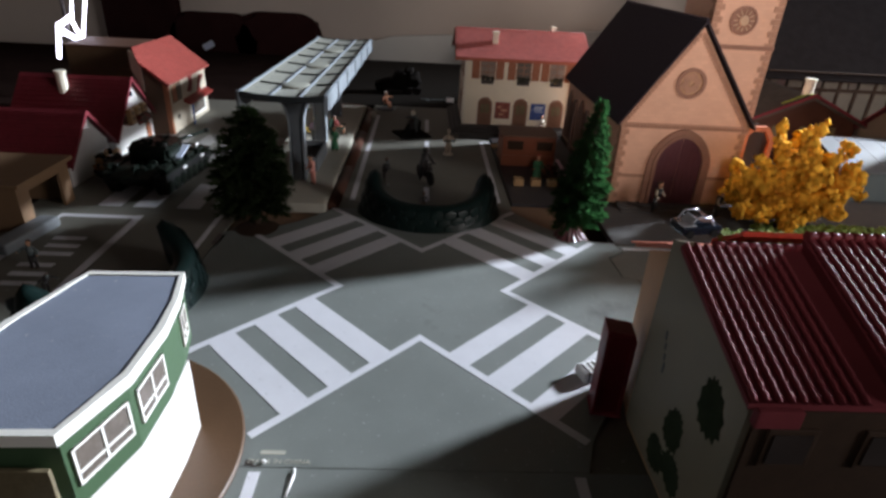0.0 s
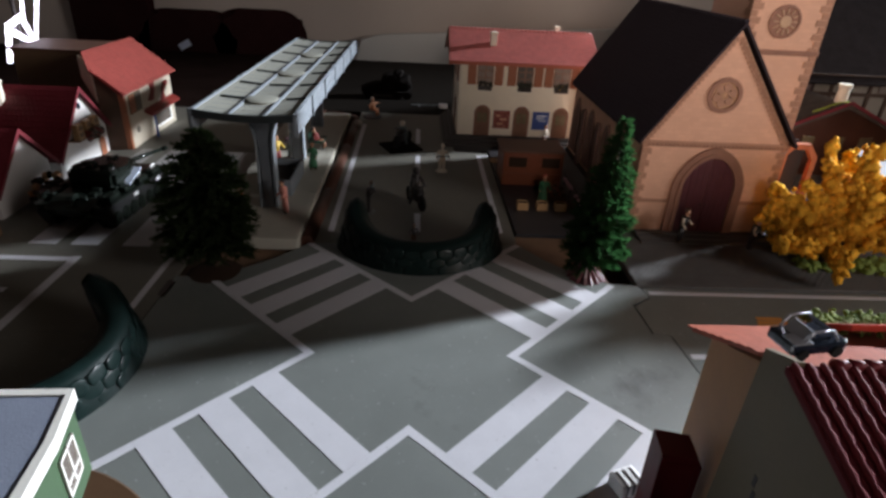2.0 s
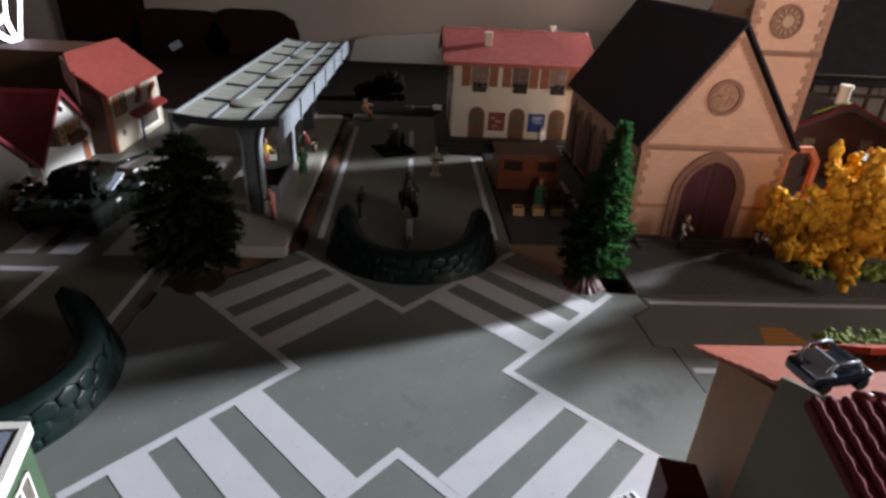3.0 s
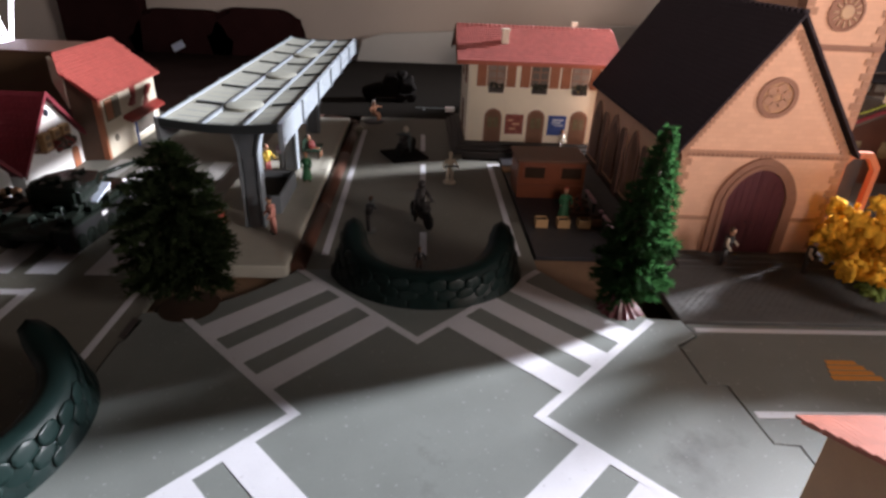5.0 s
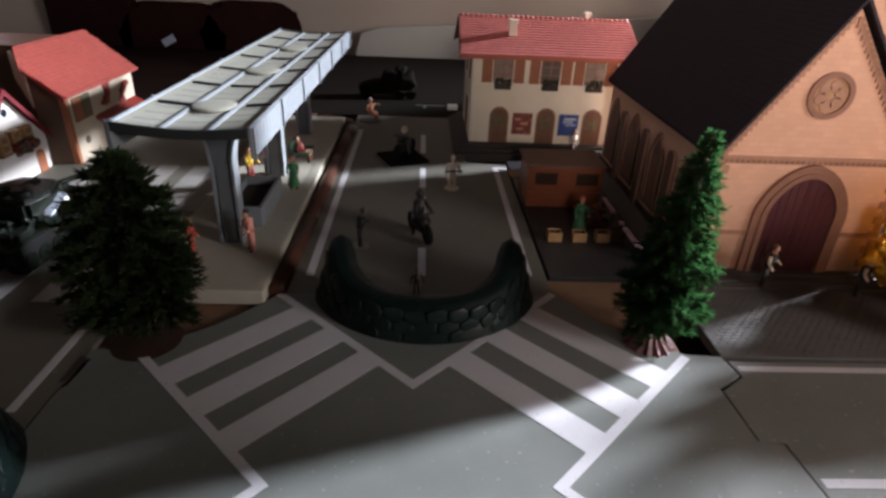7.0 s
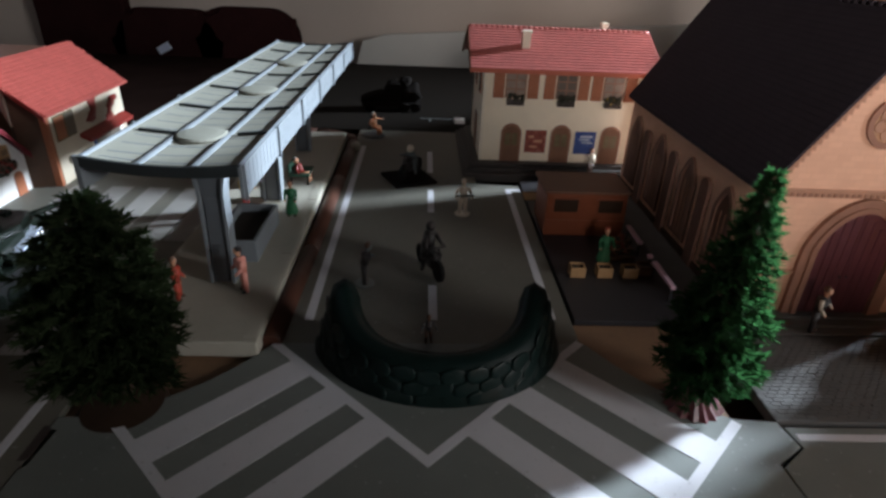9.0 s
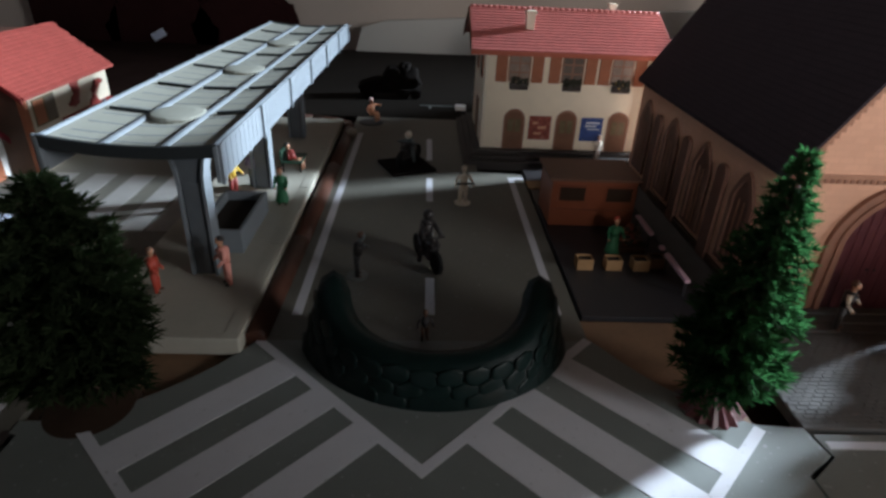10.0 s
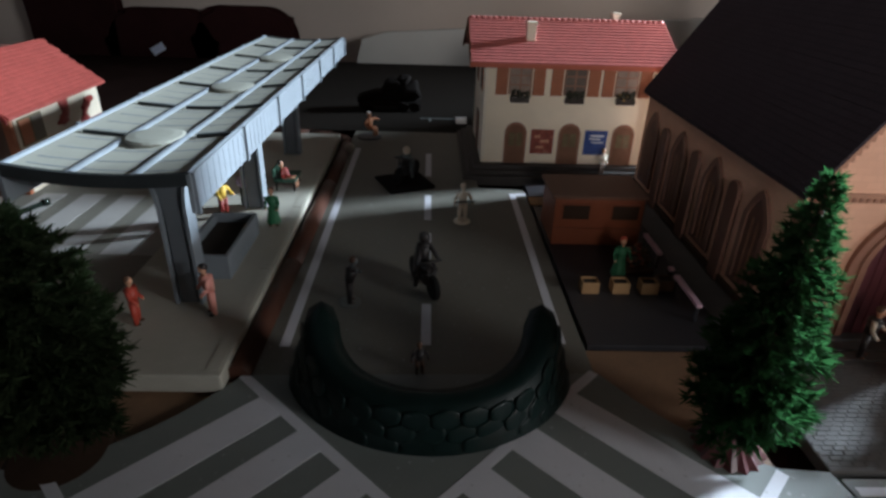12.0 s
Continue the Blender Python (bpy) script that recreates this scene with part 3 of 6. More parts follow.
quad_piece("joint_slot", [(-4.3, -9.28), (-4.05, -9.2), (-4.0, -9.24), (-4.25, -9.31)], cross, "dark", high=0.003)
nub = B()
blob(nub, (-3.98, -9.12, 0.02), 0.07, 0.06, 0.05)
part("nub", nub, "bright", cross, "small white nub")
clip = B()
for p, q in (((-3.15, -9.34, 0.02), (-3.12, -9.55, 0.03)), ((-3.12, -9.55, 0.03), (-3.2, -10.2, 0.0))):
    rod(clip, p, q, 0.035, sides=8)
whole("joint_clip", clip, "bright", "thin white plastic clip at the plates' joint", "clip")

# brown ground showing between the plates
slab("ground_corner_left", [(-9.4, 4.4), (-4.0, 4.4), (-4.0, 12), (-9.4, 12)], -0.5, -0.2, "cork", "brown bare board between the plates", "ground")
slab("ground_corner_near", [(4.7, -9.25), (9.25, -9.25), (9.25, -4.4), (4.7, -4.4)], -0.5, -0.13, "road_old", "grey road plate under the ribbed-roof house", "ground")
slab("ground_corner_right", [(4.6, 4.4), (8.25, 4.4), (8.25, 9.4), (4.6, 9.4)], -0.5, -0.13, "cork", "tan bare board between the plates", "ground")
oval = B()
lathe(oval, [(4.6, -0.3), (4.6, 0.06), (4.55, 0.1)], sides=64)
base_oval = whole("oval_base", oval, "oval", "brown oval wooden base under the green house", "base", -9.1, -9.3, 0.0)
base_oval.scale = (0.98, 1.0, 1.0)

# small holes moulded in the plates
for x, y, plate, zz in ((-9.35, 3.9, left, -0.03), (-4.35, -9.15, cross, 0.0)):
    h = B()
    box(h, x - 0.12, x + 0.12, y - 0.55 if plate is left else y - 0.1, y + 0.55 if plate is left else y + 0.1, zz, zz + 0.006)
    part("slot", h, "dark", plate)


# ---- the platform ----
def platform():
    t = thing("station_platform", "pale grey station platform with a raised edge", "platform")
    bm = B()
    box(bm, -9.35, -4.98, 7.35, 29.2, -0.1, 0.45, 0.06)
    part("deck", bm, "platform", t)
    for y in (7.6, 12.9, 18.2, 23.5):
        j = B()
        box(j, -5.42, -5.08, y, y + 5.1, 0.45, 0.47, 0.008)
        part("edge_slab", j, "platform", t)
    return t


platform()
bm = B()
path = [(-4.75, 7.9), (-4.62, 14), (-4.55, 22), (-4.5, 28.4), (-4.75, 29.4), (-5.5, 30.0), (-7, 30.4), (-9.3, 30.6)]
for (xa, ya), (xb, yb) in zip(path, path[1:]):
    rod(bm, (xa, ya, -0.04), (xb, yb, -0.04), 0.34, sides=12)
for x, y in path[1:-1]:
    blob(bm, (x, y, -0.04), 0.34, 0.34, 0.34)
tagged(part("kerb", bm, "kerb"), "dark brown rounded plastic kerb along the platform", "kerb", kind="structure")
# pale lump added where the kerb's end catches the light
bm = B()
blob(bm, (0, 0, 0.18), 0.3, 0.5, 0.26, 0.05, cuts=3)
whole("lit_kerb_end", bm, "platform", "kerb end made pale, as where light catches it", "end piece", -4.25, 27.3, 0.0, -6)


def canopy():
    t = thing("platform_canopy", "grey plastic platform canopy with ribbed roof on columns", "canopy")
    x0, x1, y0, y1, n = -8.8, -4.72, 7.1, 28.0, 12

    def sag(x):
        f = (x - x0) / (x1 - x0)
        return 5.92 - 0.58 * f * (1 - f)

    def set_askew(bm):  # the roof stands a little askew: its front end trails to the side, its far end bears inwards
        for v in bm.verts:
            v.co.x += 0.0145 * (v.co.y - y0)
            if v.co.y < y0 + 0.5:
                v.co.y += 0.085 * (x1 - v.co.x)
        return bm

    bm = B()
    pts = [(x0 + (x1 - x0) * k / n, sag(x0 + (x1 - x0) * k / n)) for k in range(n + 1)]
    prism(bm, pts + [(x, z - 0.1) for x, z in pts[::-1]], y0, y1)
    part("roof_skin", set_askew(bm), "canopy_skin", t, "pale translucent-looking roof skin")
    for yy in (y0, y1):
        bm = B()
        prism(bm, [(x, z + 0.06) for x, z in pts] + [(x, z - 0.22) for x, z in pts[::-1]], yy - 0.09, yy + 0.03)
        part("end_beam", set_askew(bm), "canopy_dark", t, "dark curved end beam")
    for k, x in enumerate((x0 + 0.04, x0 + 1.42, x0 + 2.83, x1 - 0.06)):
        bm = B()
        w = 0.12 if k in (1, 2) else 0.08
        arc = [(x + w * math.cos(a), sag(x) - 0.02 + 0.085 * math.sin(a)) for a in (math.pi / 10 * i for i in range(11))]
        prism(bm, arc, y0, y1)
        part("long_rib", set_askew(bm), "canopy", t)
    for k in range(1, 7):
        y = y0 + (y1 - y0) * k / 7
        for a, b in ((x0 + 0.1, x0 + 1.36), (x0 + 1.48, x0 + 2.77), (x0 + 2.9, x1 - 0.1)):
            if k in (1, 3, 5) and a > x0 + 1 and b < x1 - 1:
                continue
            bm = B()
            a += 0.22
            za, zb = sag(a), sag(b)
            prism(bm, [(a, za - 0.05), (b, zb - 0.05), (b, zb + 0.07), (a, za + 0.07)], y - 0.05, y + 0.05)
            part("cross_rib", set_askew(bm), "canopy_dark", t, "dark cross rib")
    for k in range(28):
        y = y0 + (y1 - y0) * (k + 0.5) / 28
        bm = B()
        pp = [(x, z + 0.004) for x, z in pts[1:-1]]
        prism(bm, pp + [(x, z - 0.01) for x, z in pp[::-1]], y - 0.03, y + 0.03)
        part("seam", set_askew(bm), "canopy", t)
    for y in (9.95, 15.95, 21.9):
        bm = B()
        lathe(bm, [(0.74, 0.0), (0.74, 0.09), (0.66, 0.13), (0.45, 0.155), (0.2, 0.16)], (x0 + 2.13, y, sag(x0 + 2.13) - 0.02), sides=24)
        part("skylight", set_askew(bm), "canopy_skin", t, "round pale skylight dome")
    for x, mt in ((x1, "canopy"), (x0, "canopy")):
        bm = B()
        box(bm, x - 0.05, x + 0.05, y0 - 0.1, y1 + 0.05, 5.1, 5.95, 0.015)
        fa = part("fascia", set_askew(bm), mt, t, "ribbed grey edge board")
        s = 1 if x == x1 else -1
        for k in range(7):
            bm = B()
            yy = y0 + (y1 - y0) * k / 6
            box(bm, x + s * 0.03, x + s * 0.12, yy - 0.05, yy + 0.05, 5.05, 5.98, 0.012)
            part("fascia_joint", set_askew(bm), "canopy", fa)
        for k in range(60):
            bm = B()
            yy = y0 + (y1 - y0) * (k + 0.5) / 60
            box(bm, x + s * 0.04, x + s * 0.058, yy - 0.05, yy + 0.05, 5.14, 5.9)
            part("fascia_rib", set_askew(bm), "canopy", fa)
    for y in (10.95, 18.2, 25.4):
        bm = B()
        box(bm, -7.22, -6.66, y - 0.22, y + 0.22, 0.45, 3.55, 0.05)
        col = part("column", bm, "steel", t)
        # flanges that sweep out under the roof
        for q in (-1, 1):
            f = B()
            edge = [(0.32, 0.45), (0.32, 3.5)] + [(0.32 + 1.15 * (1 - math.cos(a)), 3.5 + 1.85 * math.sin(a)) for a in (math.pi / 16 * k for k in range(1, 9))]
            prism(f, [(-6.94 + q * u, z) for u, z in edge] + [(-6.94 + q * (u + 0.09), z) for u, z in edge[::-1]], y - 0.3, y + 0.3)
            part("flange", f, "canopy", col)
        bm = B()
        web = [(0.3, 3.5)] + [(0.3 + 1.1 * (1 - math.cos(a)), 3.5 + 1.85 * math.sin(a)) for a in (math.pi / 16 * k for k in range(1, 9))]
        prism(bm, [(-6.94 + u, z) for u, z in web] + [(-6.94 - u, z) for u, z in web[::-1]], y - 0.2, y + 0.2)
        part("bracket", bm, "steel", col)
    return t


canopy()

pl = thing("planter_trough", "grey rectangular planter trough with dark soil on the platform", "planter", -6.95, 13.9, 0.45)
for x0, x1, y0, y1 in ((-0.8, 0.8, -1.75, -1.6), (-0.8, 0.8, 1.6, 1.75), (-0.8, -0.66, -1.6, 1.6), (0.66, 0.8, -1.6, 1.6)):
    bm = B()
    box(bm, x0, x1, y0, y1, 0, 0.85, 0.03)
    part("side_wall", bm, "canopy", pl)
bm = B()
box(bm, -0.66, 0.66, -1.6, 1.6, 0, 0.5)
part("soil", bm, "soil", pl)

be = thing("bench", "dark green bench on the platform", "bench", -6.15, 20.6, 0.45)
bm = B()
box(bm, -0.5, 0.5, -0.7, 0.7, 0.42, 0.52, 0.03)
part("seat", bm, "bench", be)
bm = B()
box(bm, -0.5, -0.4, -0.7, 0.7, 0.6, 1.0, 0.03)
part("backrest", bm, "bench", be)
for x in (-0.42, 0.36):
    for y in (-0.6, 0.5):
        bm = B()
        box(bm, x, x + 0.08, y, y + 0.08, 0, 0.7 if x < 0 else 0.42)
        part("leg", bm, "rubber", be)


# ---- the church ----
def church_arch(cx, half, top, n=22):
    """A broad, barely pointed arch from foot to foot."""
    rise = half * 1.12
    pts = [(cx - half, 0.1)]
    for k in range(n + 1):
        u = -math.cos(math.pi * k / n)
        pts.append((cx + half * u, top - rise + rise * (1 - abs(u) ** 1.9) ** 0.62))
    return pts + [(cx + half, 0.1)]


def church():
    t = thing("church", "peach stone model church with black slate roof and tower", "church")
    xl, xr, yf, yb, ze, cx, zr = 10.5, 17.3, 10.1, 22.9, 4.75, 13.66, 9.75
    bm = B()
    prism(bm, [(xl, 0.1), (xr, 0.1), (xr, ze), (cx, zr - 0.15), (xl, ze)], yf, yb)
    part("wall", bm, "peach", t)
    # roof slopes
    for s, xe in ((-1, xl - 0.3), (1, xr + 0.3)):
        zlo = ze - 0.2
        bm = B()
        prism(bm, [(xe, zlo), (cx, zr), (cx, zr + 0.16), (xe, zlo + 0.16)], yf - 0.3, yb + 0.08)
        slope = part("roof", bm, "slate", t, "black slate roof slope")
        bm = B()
        w = Vector((cx - xe, 0, zr - zlo))
        nrm = Vector((-w.z, 0, w.x)).normalized() * (1 if s < 0 else -1)
        rows, cols = 22, 40
        for r in range(rows):
            for c in range(cols):
                off = 0.5 * (r % 2)
                ya = yf - 0.3 + (yb - yf + 0.38) * max(0, c - off) / cols
                yc = yf - 0.3 + (yb - yf + 0.38) * min(cols, c + 1 - off) / cols
                p0 = Vector((xe, 0, zlo + 0.16)) + w * (r / rows)
                p1 = Vector((xe, 0, zlo + 0.16)) + w * min(1, (r + 1.2) / rows)
                a0, a1 = p0 + nrm * 0.012, p1 + nrm * 0.004
                vs = [bm.verts.new((a0.x, ya + 0.01, a0.z)), bm.verts.new((a0.x, yc - 0.01, a0.z)), bm.verts.new((a1.x, yc - 0.01, a1.z)), bm.verts.new((a1.x, ya + 0.01, a1.z)), bm.verts.new((p0.x, ya + 0.01, p0.z)), bm.verts.new((p0.x, yc - 0.01, p0.z))]
                bm.faces.new(vs[:4])
                bm.faces.new((vs[0], vs[4], vs[5], vs[1]))
        tagged(part("slate_cover", bm, "slate", slope), kind="stuff")
    for k in range(34):
        bm = B()
        y = yf - 0.25 + (yb - yf - 0.1) * k / 33
        rod(bm, (cx, y, zr + 0.17), (cx, y + 0.36, zr + 0.15), 0.1, 0.085, 8)
        part("ridge_tile", bm, "slate", t)
    # barge courses under the front verge
    for s, xe in ((-1, xl), (1, xr)):
        bm = B()
        for k in range(26):
            f = k / 26
            x, z = xe + (cx - xe) * f, ze + (zr - 0.2 - ze) * f
            box(bm, x - 0.09, x + 0.09, yf - 0.07, yf, z - (0.3 if s < 0 else 0.42), z - 0.08, 0.01)
        part("verge_moulding", bm, "quoin", t, "brown toothed moulding under the gable")
    # quoins
    for x, s in ((xl, 1), (xr, -1)):
        for k in range(15):
            w = 0.42 if k % 2 else 0.26
            bm = B()
            x0, x1 = sorted((x - s * 0.03, x + s * w))
            box(bm, x0, x1, yf - 0.04, yf + (0.3 if k % 2 else 0.45), 0.1 + k * 0.302, 0.1 + k * 0.302 + 0.28, 0.015)
            part("quoin", bm, "quoin", t, "brown corner stone")
    for z0, z1 in ((4.42, 4.68), (1.66, 1.8)):
        for a, b in ((xl + 0.05, 12.36), (15.74, xr - 0.05)) if z0 < 2 else ((xl + 0.05, xr - 0.05),):
            bm = B()
            box(bm, a, b, yf - 0.08, yf, z0, z1, 0.015)
            part("string_course", bm, "quoin", t, "brown moulded band")
    for k in range(34):
        bm = B()
        x = xl + 0.15 + k * 0.198
        box(bm, x, x + 0.1, yf - 0.11, yf - 0.06, 4.45, 4.56)
        part("dentil", bm, "stone", t)
    # door
    outer, inner = church_arch(13.97, 1.74, 4.42), church_arch(13.97, 1.26, 3.97)
    bm = B()
    for (a, b), (c, d) in zip(zip(outer, outer[1:]), zip(inner, inner[1:])):
        f, g = yf - 0.16, yf + 0.02
        v = [bm.verts.new((p[0], y, p[1])) for y in (f, g) for p in (a, b, d, c)]
        for q in ((0, 1, 2, 3), (4, 5, 6, 7), (0, 1, 5, 4), (3, 2, 6, 7)):
            bm.faces.new([v[i] for i in q])
    bmesh.ops.remove_doubles(bm, verts=bm.verts, dist=0.001)
    frame_part = part("door_surround", bm, "stone", t, "brown stone pointed arch round the door")
    bm = B()
    mid = church_arch(13.97, 1.45, 4.15)
    for (a, b), (c, d) in zip(zip(mid, mid[1:]), zip(inner, inner[1:])):
        f, g = yf - 0.22, yf - 0.15
        v = [bm.verts.new((p[0], y, p[1])) for y in (f, g) for p in (a, b, d, c)]
        for q in ((0, 1, 2, 3), (0, 1, 5, 4), (3, 2, 6, 7)):
            bm.faces.new([v[i] for i in q])
    bmesh.ops.remove_doubles(bm, verts=bm.verts, dist=0.001)
    part("roll_moulding", bm, "stone", frame_part)
    door = None
    for s in (-1, 1):
        half = [(x, z) for x, z in inner if (x - 13.97) * s >= -1e-6]
        half = ([(13.97, 0.1)] + half if s > 0 else half + [(13.97, 0.1)])
        bm = B()
        prism(bm, [(x + 0.012 * s, z) for x, z in half], yf - 0.05, yf - 0.012)
        door = part("door_leaf", bm, "burgundy", t, "burgundy wooden door leaf")
        for k in range(4):
            x = 13.97 + s * (0.1 + 0.28 * k)
            top = 2.56 + 1.39 * (1 - min(0.98, abs((x + s * 0.2 - 13.97) / 1.26)) ** 1.9) ** 0.62 - 0.12
            bm = B()
            box(bm, min(x, x + s * 0.2), max(x, x + s * 0.2), yf - 0.075, yf - 0.04, 0.14, top, 0.01)
            part("plank", bm, "burgundy", door)
        bm = B()
        blob(bm, (13.97 + s * 0.12, yf - 0.1, 1.6), 0.05, 0.05, 0.05, cuts=1)
        part("door_knob", bm, "fig_black", door)
    # rose window
    bm = B()
    n = 28
    for k in range(n):
        a, b = 2 * math.pi * k / n, 2 * math.pi * (k + 1) / n
        v = [bm.verts.new((13.65 + r * math.cos(q), y, 6.82 + r * math.sin(q))) for y in (yf - 0.1, yf + 0.02) for r, q in ((0.78, a), (0.78, b), (0.6, b), (0.6, a))]
        for q in ((0, 1, 2, 3), (0, 1, 5, 4), (3, 2, 6, 7)):
            bm.faces.new([v[i] for i in q])
    bmesh.ops.remove_doubles(bm, verts=bm.verts, dist=0.001)
    rose = part("rose_window", bm, "stone", t, "round brown rose window")
    bm = B()
    prism(bm, [(13.65 + 0.62 * math.cos(2 * math.pi * k / 24), 6.82 + 0.62 * math.sin(2 * math.pi * k / 24)) for k in range(24)], yf - 0.02, yf + 0.01)
    part("pane", bm, "rose", rose)
    for k in range(6):
        bm = B()
        a = math.pi / 3 * k + 0.3
        c = (13.65 + 0.34 * math.cos(a), yf - 0.035, 6.82 + 0.34 * math.sin(a))
        lathe(bm, [(0.2, -0.02), (0.2, 0.02)], (0, 0, 0), sides=14)
        bm.transform(Matrix.Translation(c) @ Matrix.Rotation(math.pi / 2, 4, "X"))
        part("foil", bm, "quoin", rose)
    # windows and pilasters of the long side
    for k in range(4):
        y = 12.0 + 3.2 * k
        bm = B()
        prism(bm, arch(y, 0.55, 0.76, 4.0, True), xl - 0.06, xl + 0.02, "x")
        w = part("window", bm, "nave_window", t, "tall pointed brown window")
        rim, hole = arch(y, 0.55, 0.76, 4.0, True), arch(y, 0.75, 0.5, 3.7, True)
        bm = B()
        for (a, b), (c, d) in zip(zip(rim, rim[1:]), zip(hole, hole[1:])):
            v = [bm.verts.new((x, p[0], p[1])) for x in (xl - 0.11, xl - 0.05) for p in (a, b, d, c)]
            for q in ((0, 1, 2, 3), (0, 1, 5, 4), (3, 2, 6, 7)):
                bm.faces.new([v[n] for n in q])
        bmesh.ops.remove_doubles(bm, verts=bm.verts, dist=0.001)
        part("window_frame", bm, "nave_frame", w)
        for q in (-0.17, 0.17):
            bm = B()
            box(bm, xl - 0.09, xl - 0.05, y + q - 0.03, y + q + 0.03, 0.75, 3.0)
            part("mullion", bm, "brown_wood", w)
        if k < 3:
            bm = B()
            prism(bm, arch(y + 1.6, 0.1, 0.34, 3.7), xl - 0.16, xl + 0.02, "x")
            part("pilaster", bm, "nave_window", t, "round-headed brown pilaster")
    bm = B()
    box(bm, xl - 0.12, xl, yf + 0.4, yb, 0.1, 0.36, 0.03)
    part("plinth", bm, "dark_front", t)
    # tower
    tx0, tx1, ty0, ty1, th = 14.72, 18.3, 11.7, 15.5, 15.5
    bm = B()
    box(bm, tx0, tx1, ty0, ty1, 0.1, th)
    tower = part("tower", bm, "peach", t, "tall square peach stone tower")
    for x, s in ((tx0, 1), (tx1, -1)):
        for k in range(40):
            w = 0.48 if k % 2 else 0.3
            x0, x1 = sorted((x - s * 0.03, x + s * w))
            bm = B()
            box(bm, x0, x1, ty0 - 0.04, ty0 + (0.3 if k % 2 else 0.5), 3.4 + k * 0.3, 3.4 + k * 0.3 + 0.28, 0.015)
            part("quoin", bm, "quoin", tower)
    for z in (8.42, 12.6):
        bm = B()
        box(bm, tx0 - 0.07, tx1 + 0.07, ty0 - 0.09, ty1 + 0.05, z, z + 0.22, 0.03)
        part("string_course", bm, "stone", tower)
    bm = B()
    lathe(bm, [(0.72, 0.0), (0.72, 0.08), (0.62, 0.1), (0.6, 0.05)], sides=32)
    bm.transform(Matrix.Translation((16.35, ty0, 9.85)) @ Matrix.Rotation(math.pi / 2, 4, "X"))
    clock = part("clock", bm, "stone", tower, "round dark clock face with pale centre")
    bm = B()
    lathe(bm, [(0.26, 0.0), (0.26, 0.1), (0.2, 0.12)], sides=20)
    bm.transform(Matrix.Translation((16.35, ty0, 9.85)) @ Matrix.Rotation(math.pi / 2, 4, "X"))
    part("clock_centre", bm, "rose_light", clock)
    for k in range(12):
        a = math.pi / 6 * k
        bm = B()
        box(bm, -0.03, 0.03, -0.115, -0.04, 0.33, 0.55, 0.008)
        bm.transform(Matrix.Translation((16.35, ty0, 9.85)) @ Matrix.Rotation(a, 4, "Y"))
        part("numeral_mark", bm, "rose_light", clock)
    bm = B()
    v = [bm.verts.new(p) for p in ((tx0 - 0.2, ty0 - 0.2, th), (tx1 + 0.2, ty0 - 0.2, th), (tx1 + 0.2, ty1 + 0.2, th), (tx0 - 0.2, ty1 + 0.2, th), ((tx0 + tx1) / 2, (ty0 + ty1) / 2, th + 4))]
    for f in ((0, 1, 4), (1, 2, 4), (2, 3, 4), (3, 0, 4), (3, 2, 1, 0)):
        bm.faces.new([v[i] for i in f])
    part("tower_roof", bm, "slate", tower)
    bm = B()
    box(bm, xr, xr + 0.05, yf + 0.5, ty0, 0.1, ze - 0.3)
    part("side_panel", bm, "red_side", t, "warm red side wall")
    # open side porch with a chamfered head
    out = [(17.5, 0.1), (17.5, 4.35), (17.82, 4.62), (18.75, 4.62), (19.25, 4.0), (19.25, 0.1)]
    inn = [(17.74, 0.1), (17.74, 4.1), (17.95, 4.36), (18.64, 4.36), (19.02, 3.85), (19.02, 0.1)]
    bm = B()
    for k in range(5):
        q = (out[k], out[k + 1], inn[k + 1], inn[k])
        v = [bm.verts.new((p[0], y, p[1])) for y in (10.55, 10.85) for p in q]
        for f in ((0, 1, 2, 3), (4, 5, 6, 7), (0, 1, 5, 4), (3, 2, 6, 7)):
            bm.faces.new([v[i] for i in f])
    bmesh.ops.remove_doubles(bm, verts=bm.verts, dist=0.001)
    porch = part("porch_frame", bm, "red_side", t, "orange-red porch frame")
    # dark sheet stands in for the tower's shaded side behind the frame
    bm = B()
    prism(bm, [(17.5, 0.1), (17.5, 4.3), (17.82, 4.56), (18.75, 4.56), (19.2, 3.95), (19.2, 0.1)], 11.55, 11.68)
    part("porch_shade", bm, "dark", porch)


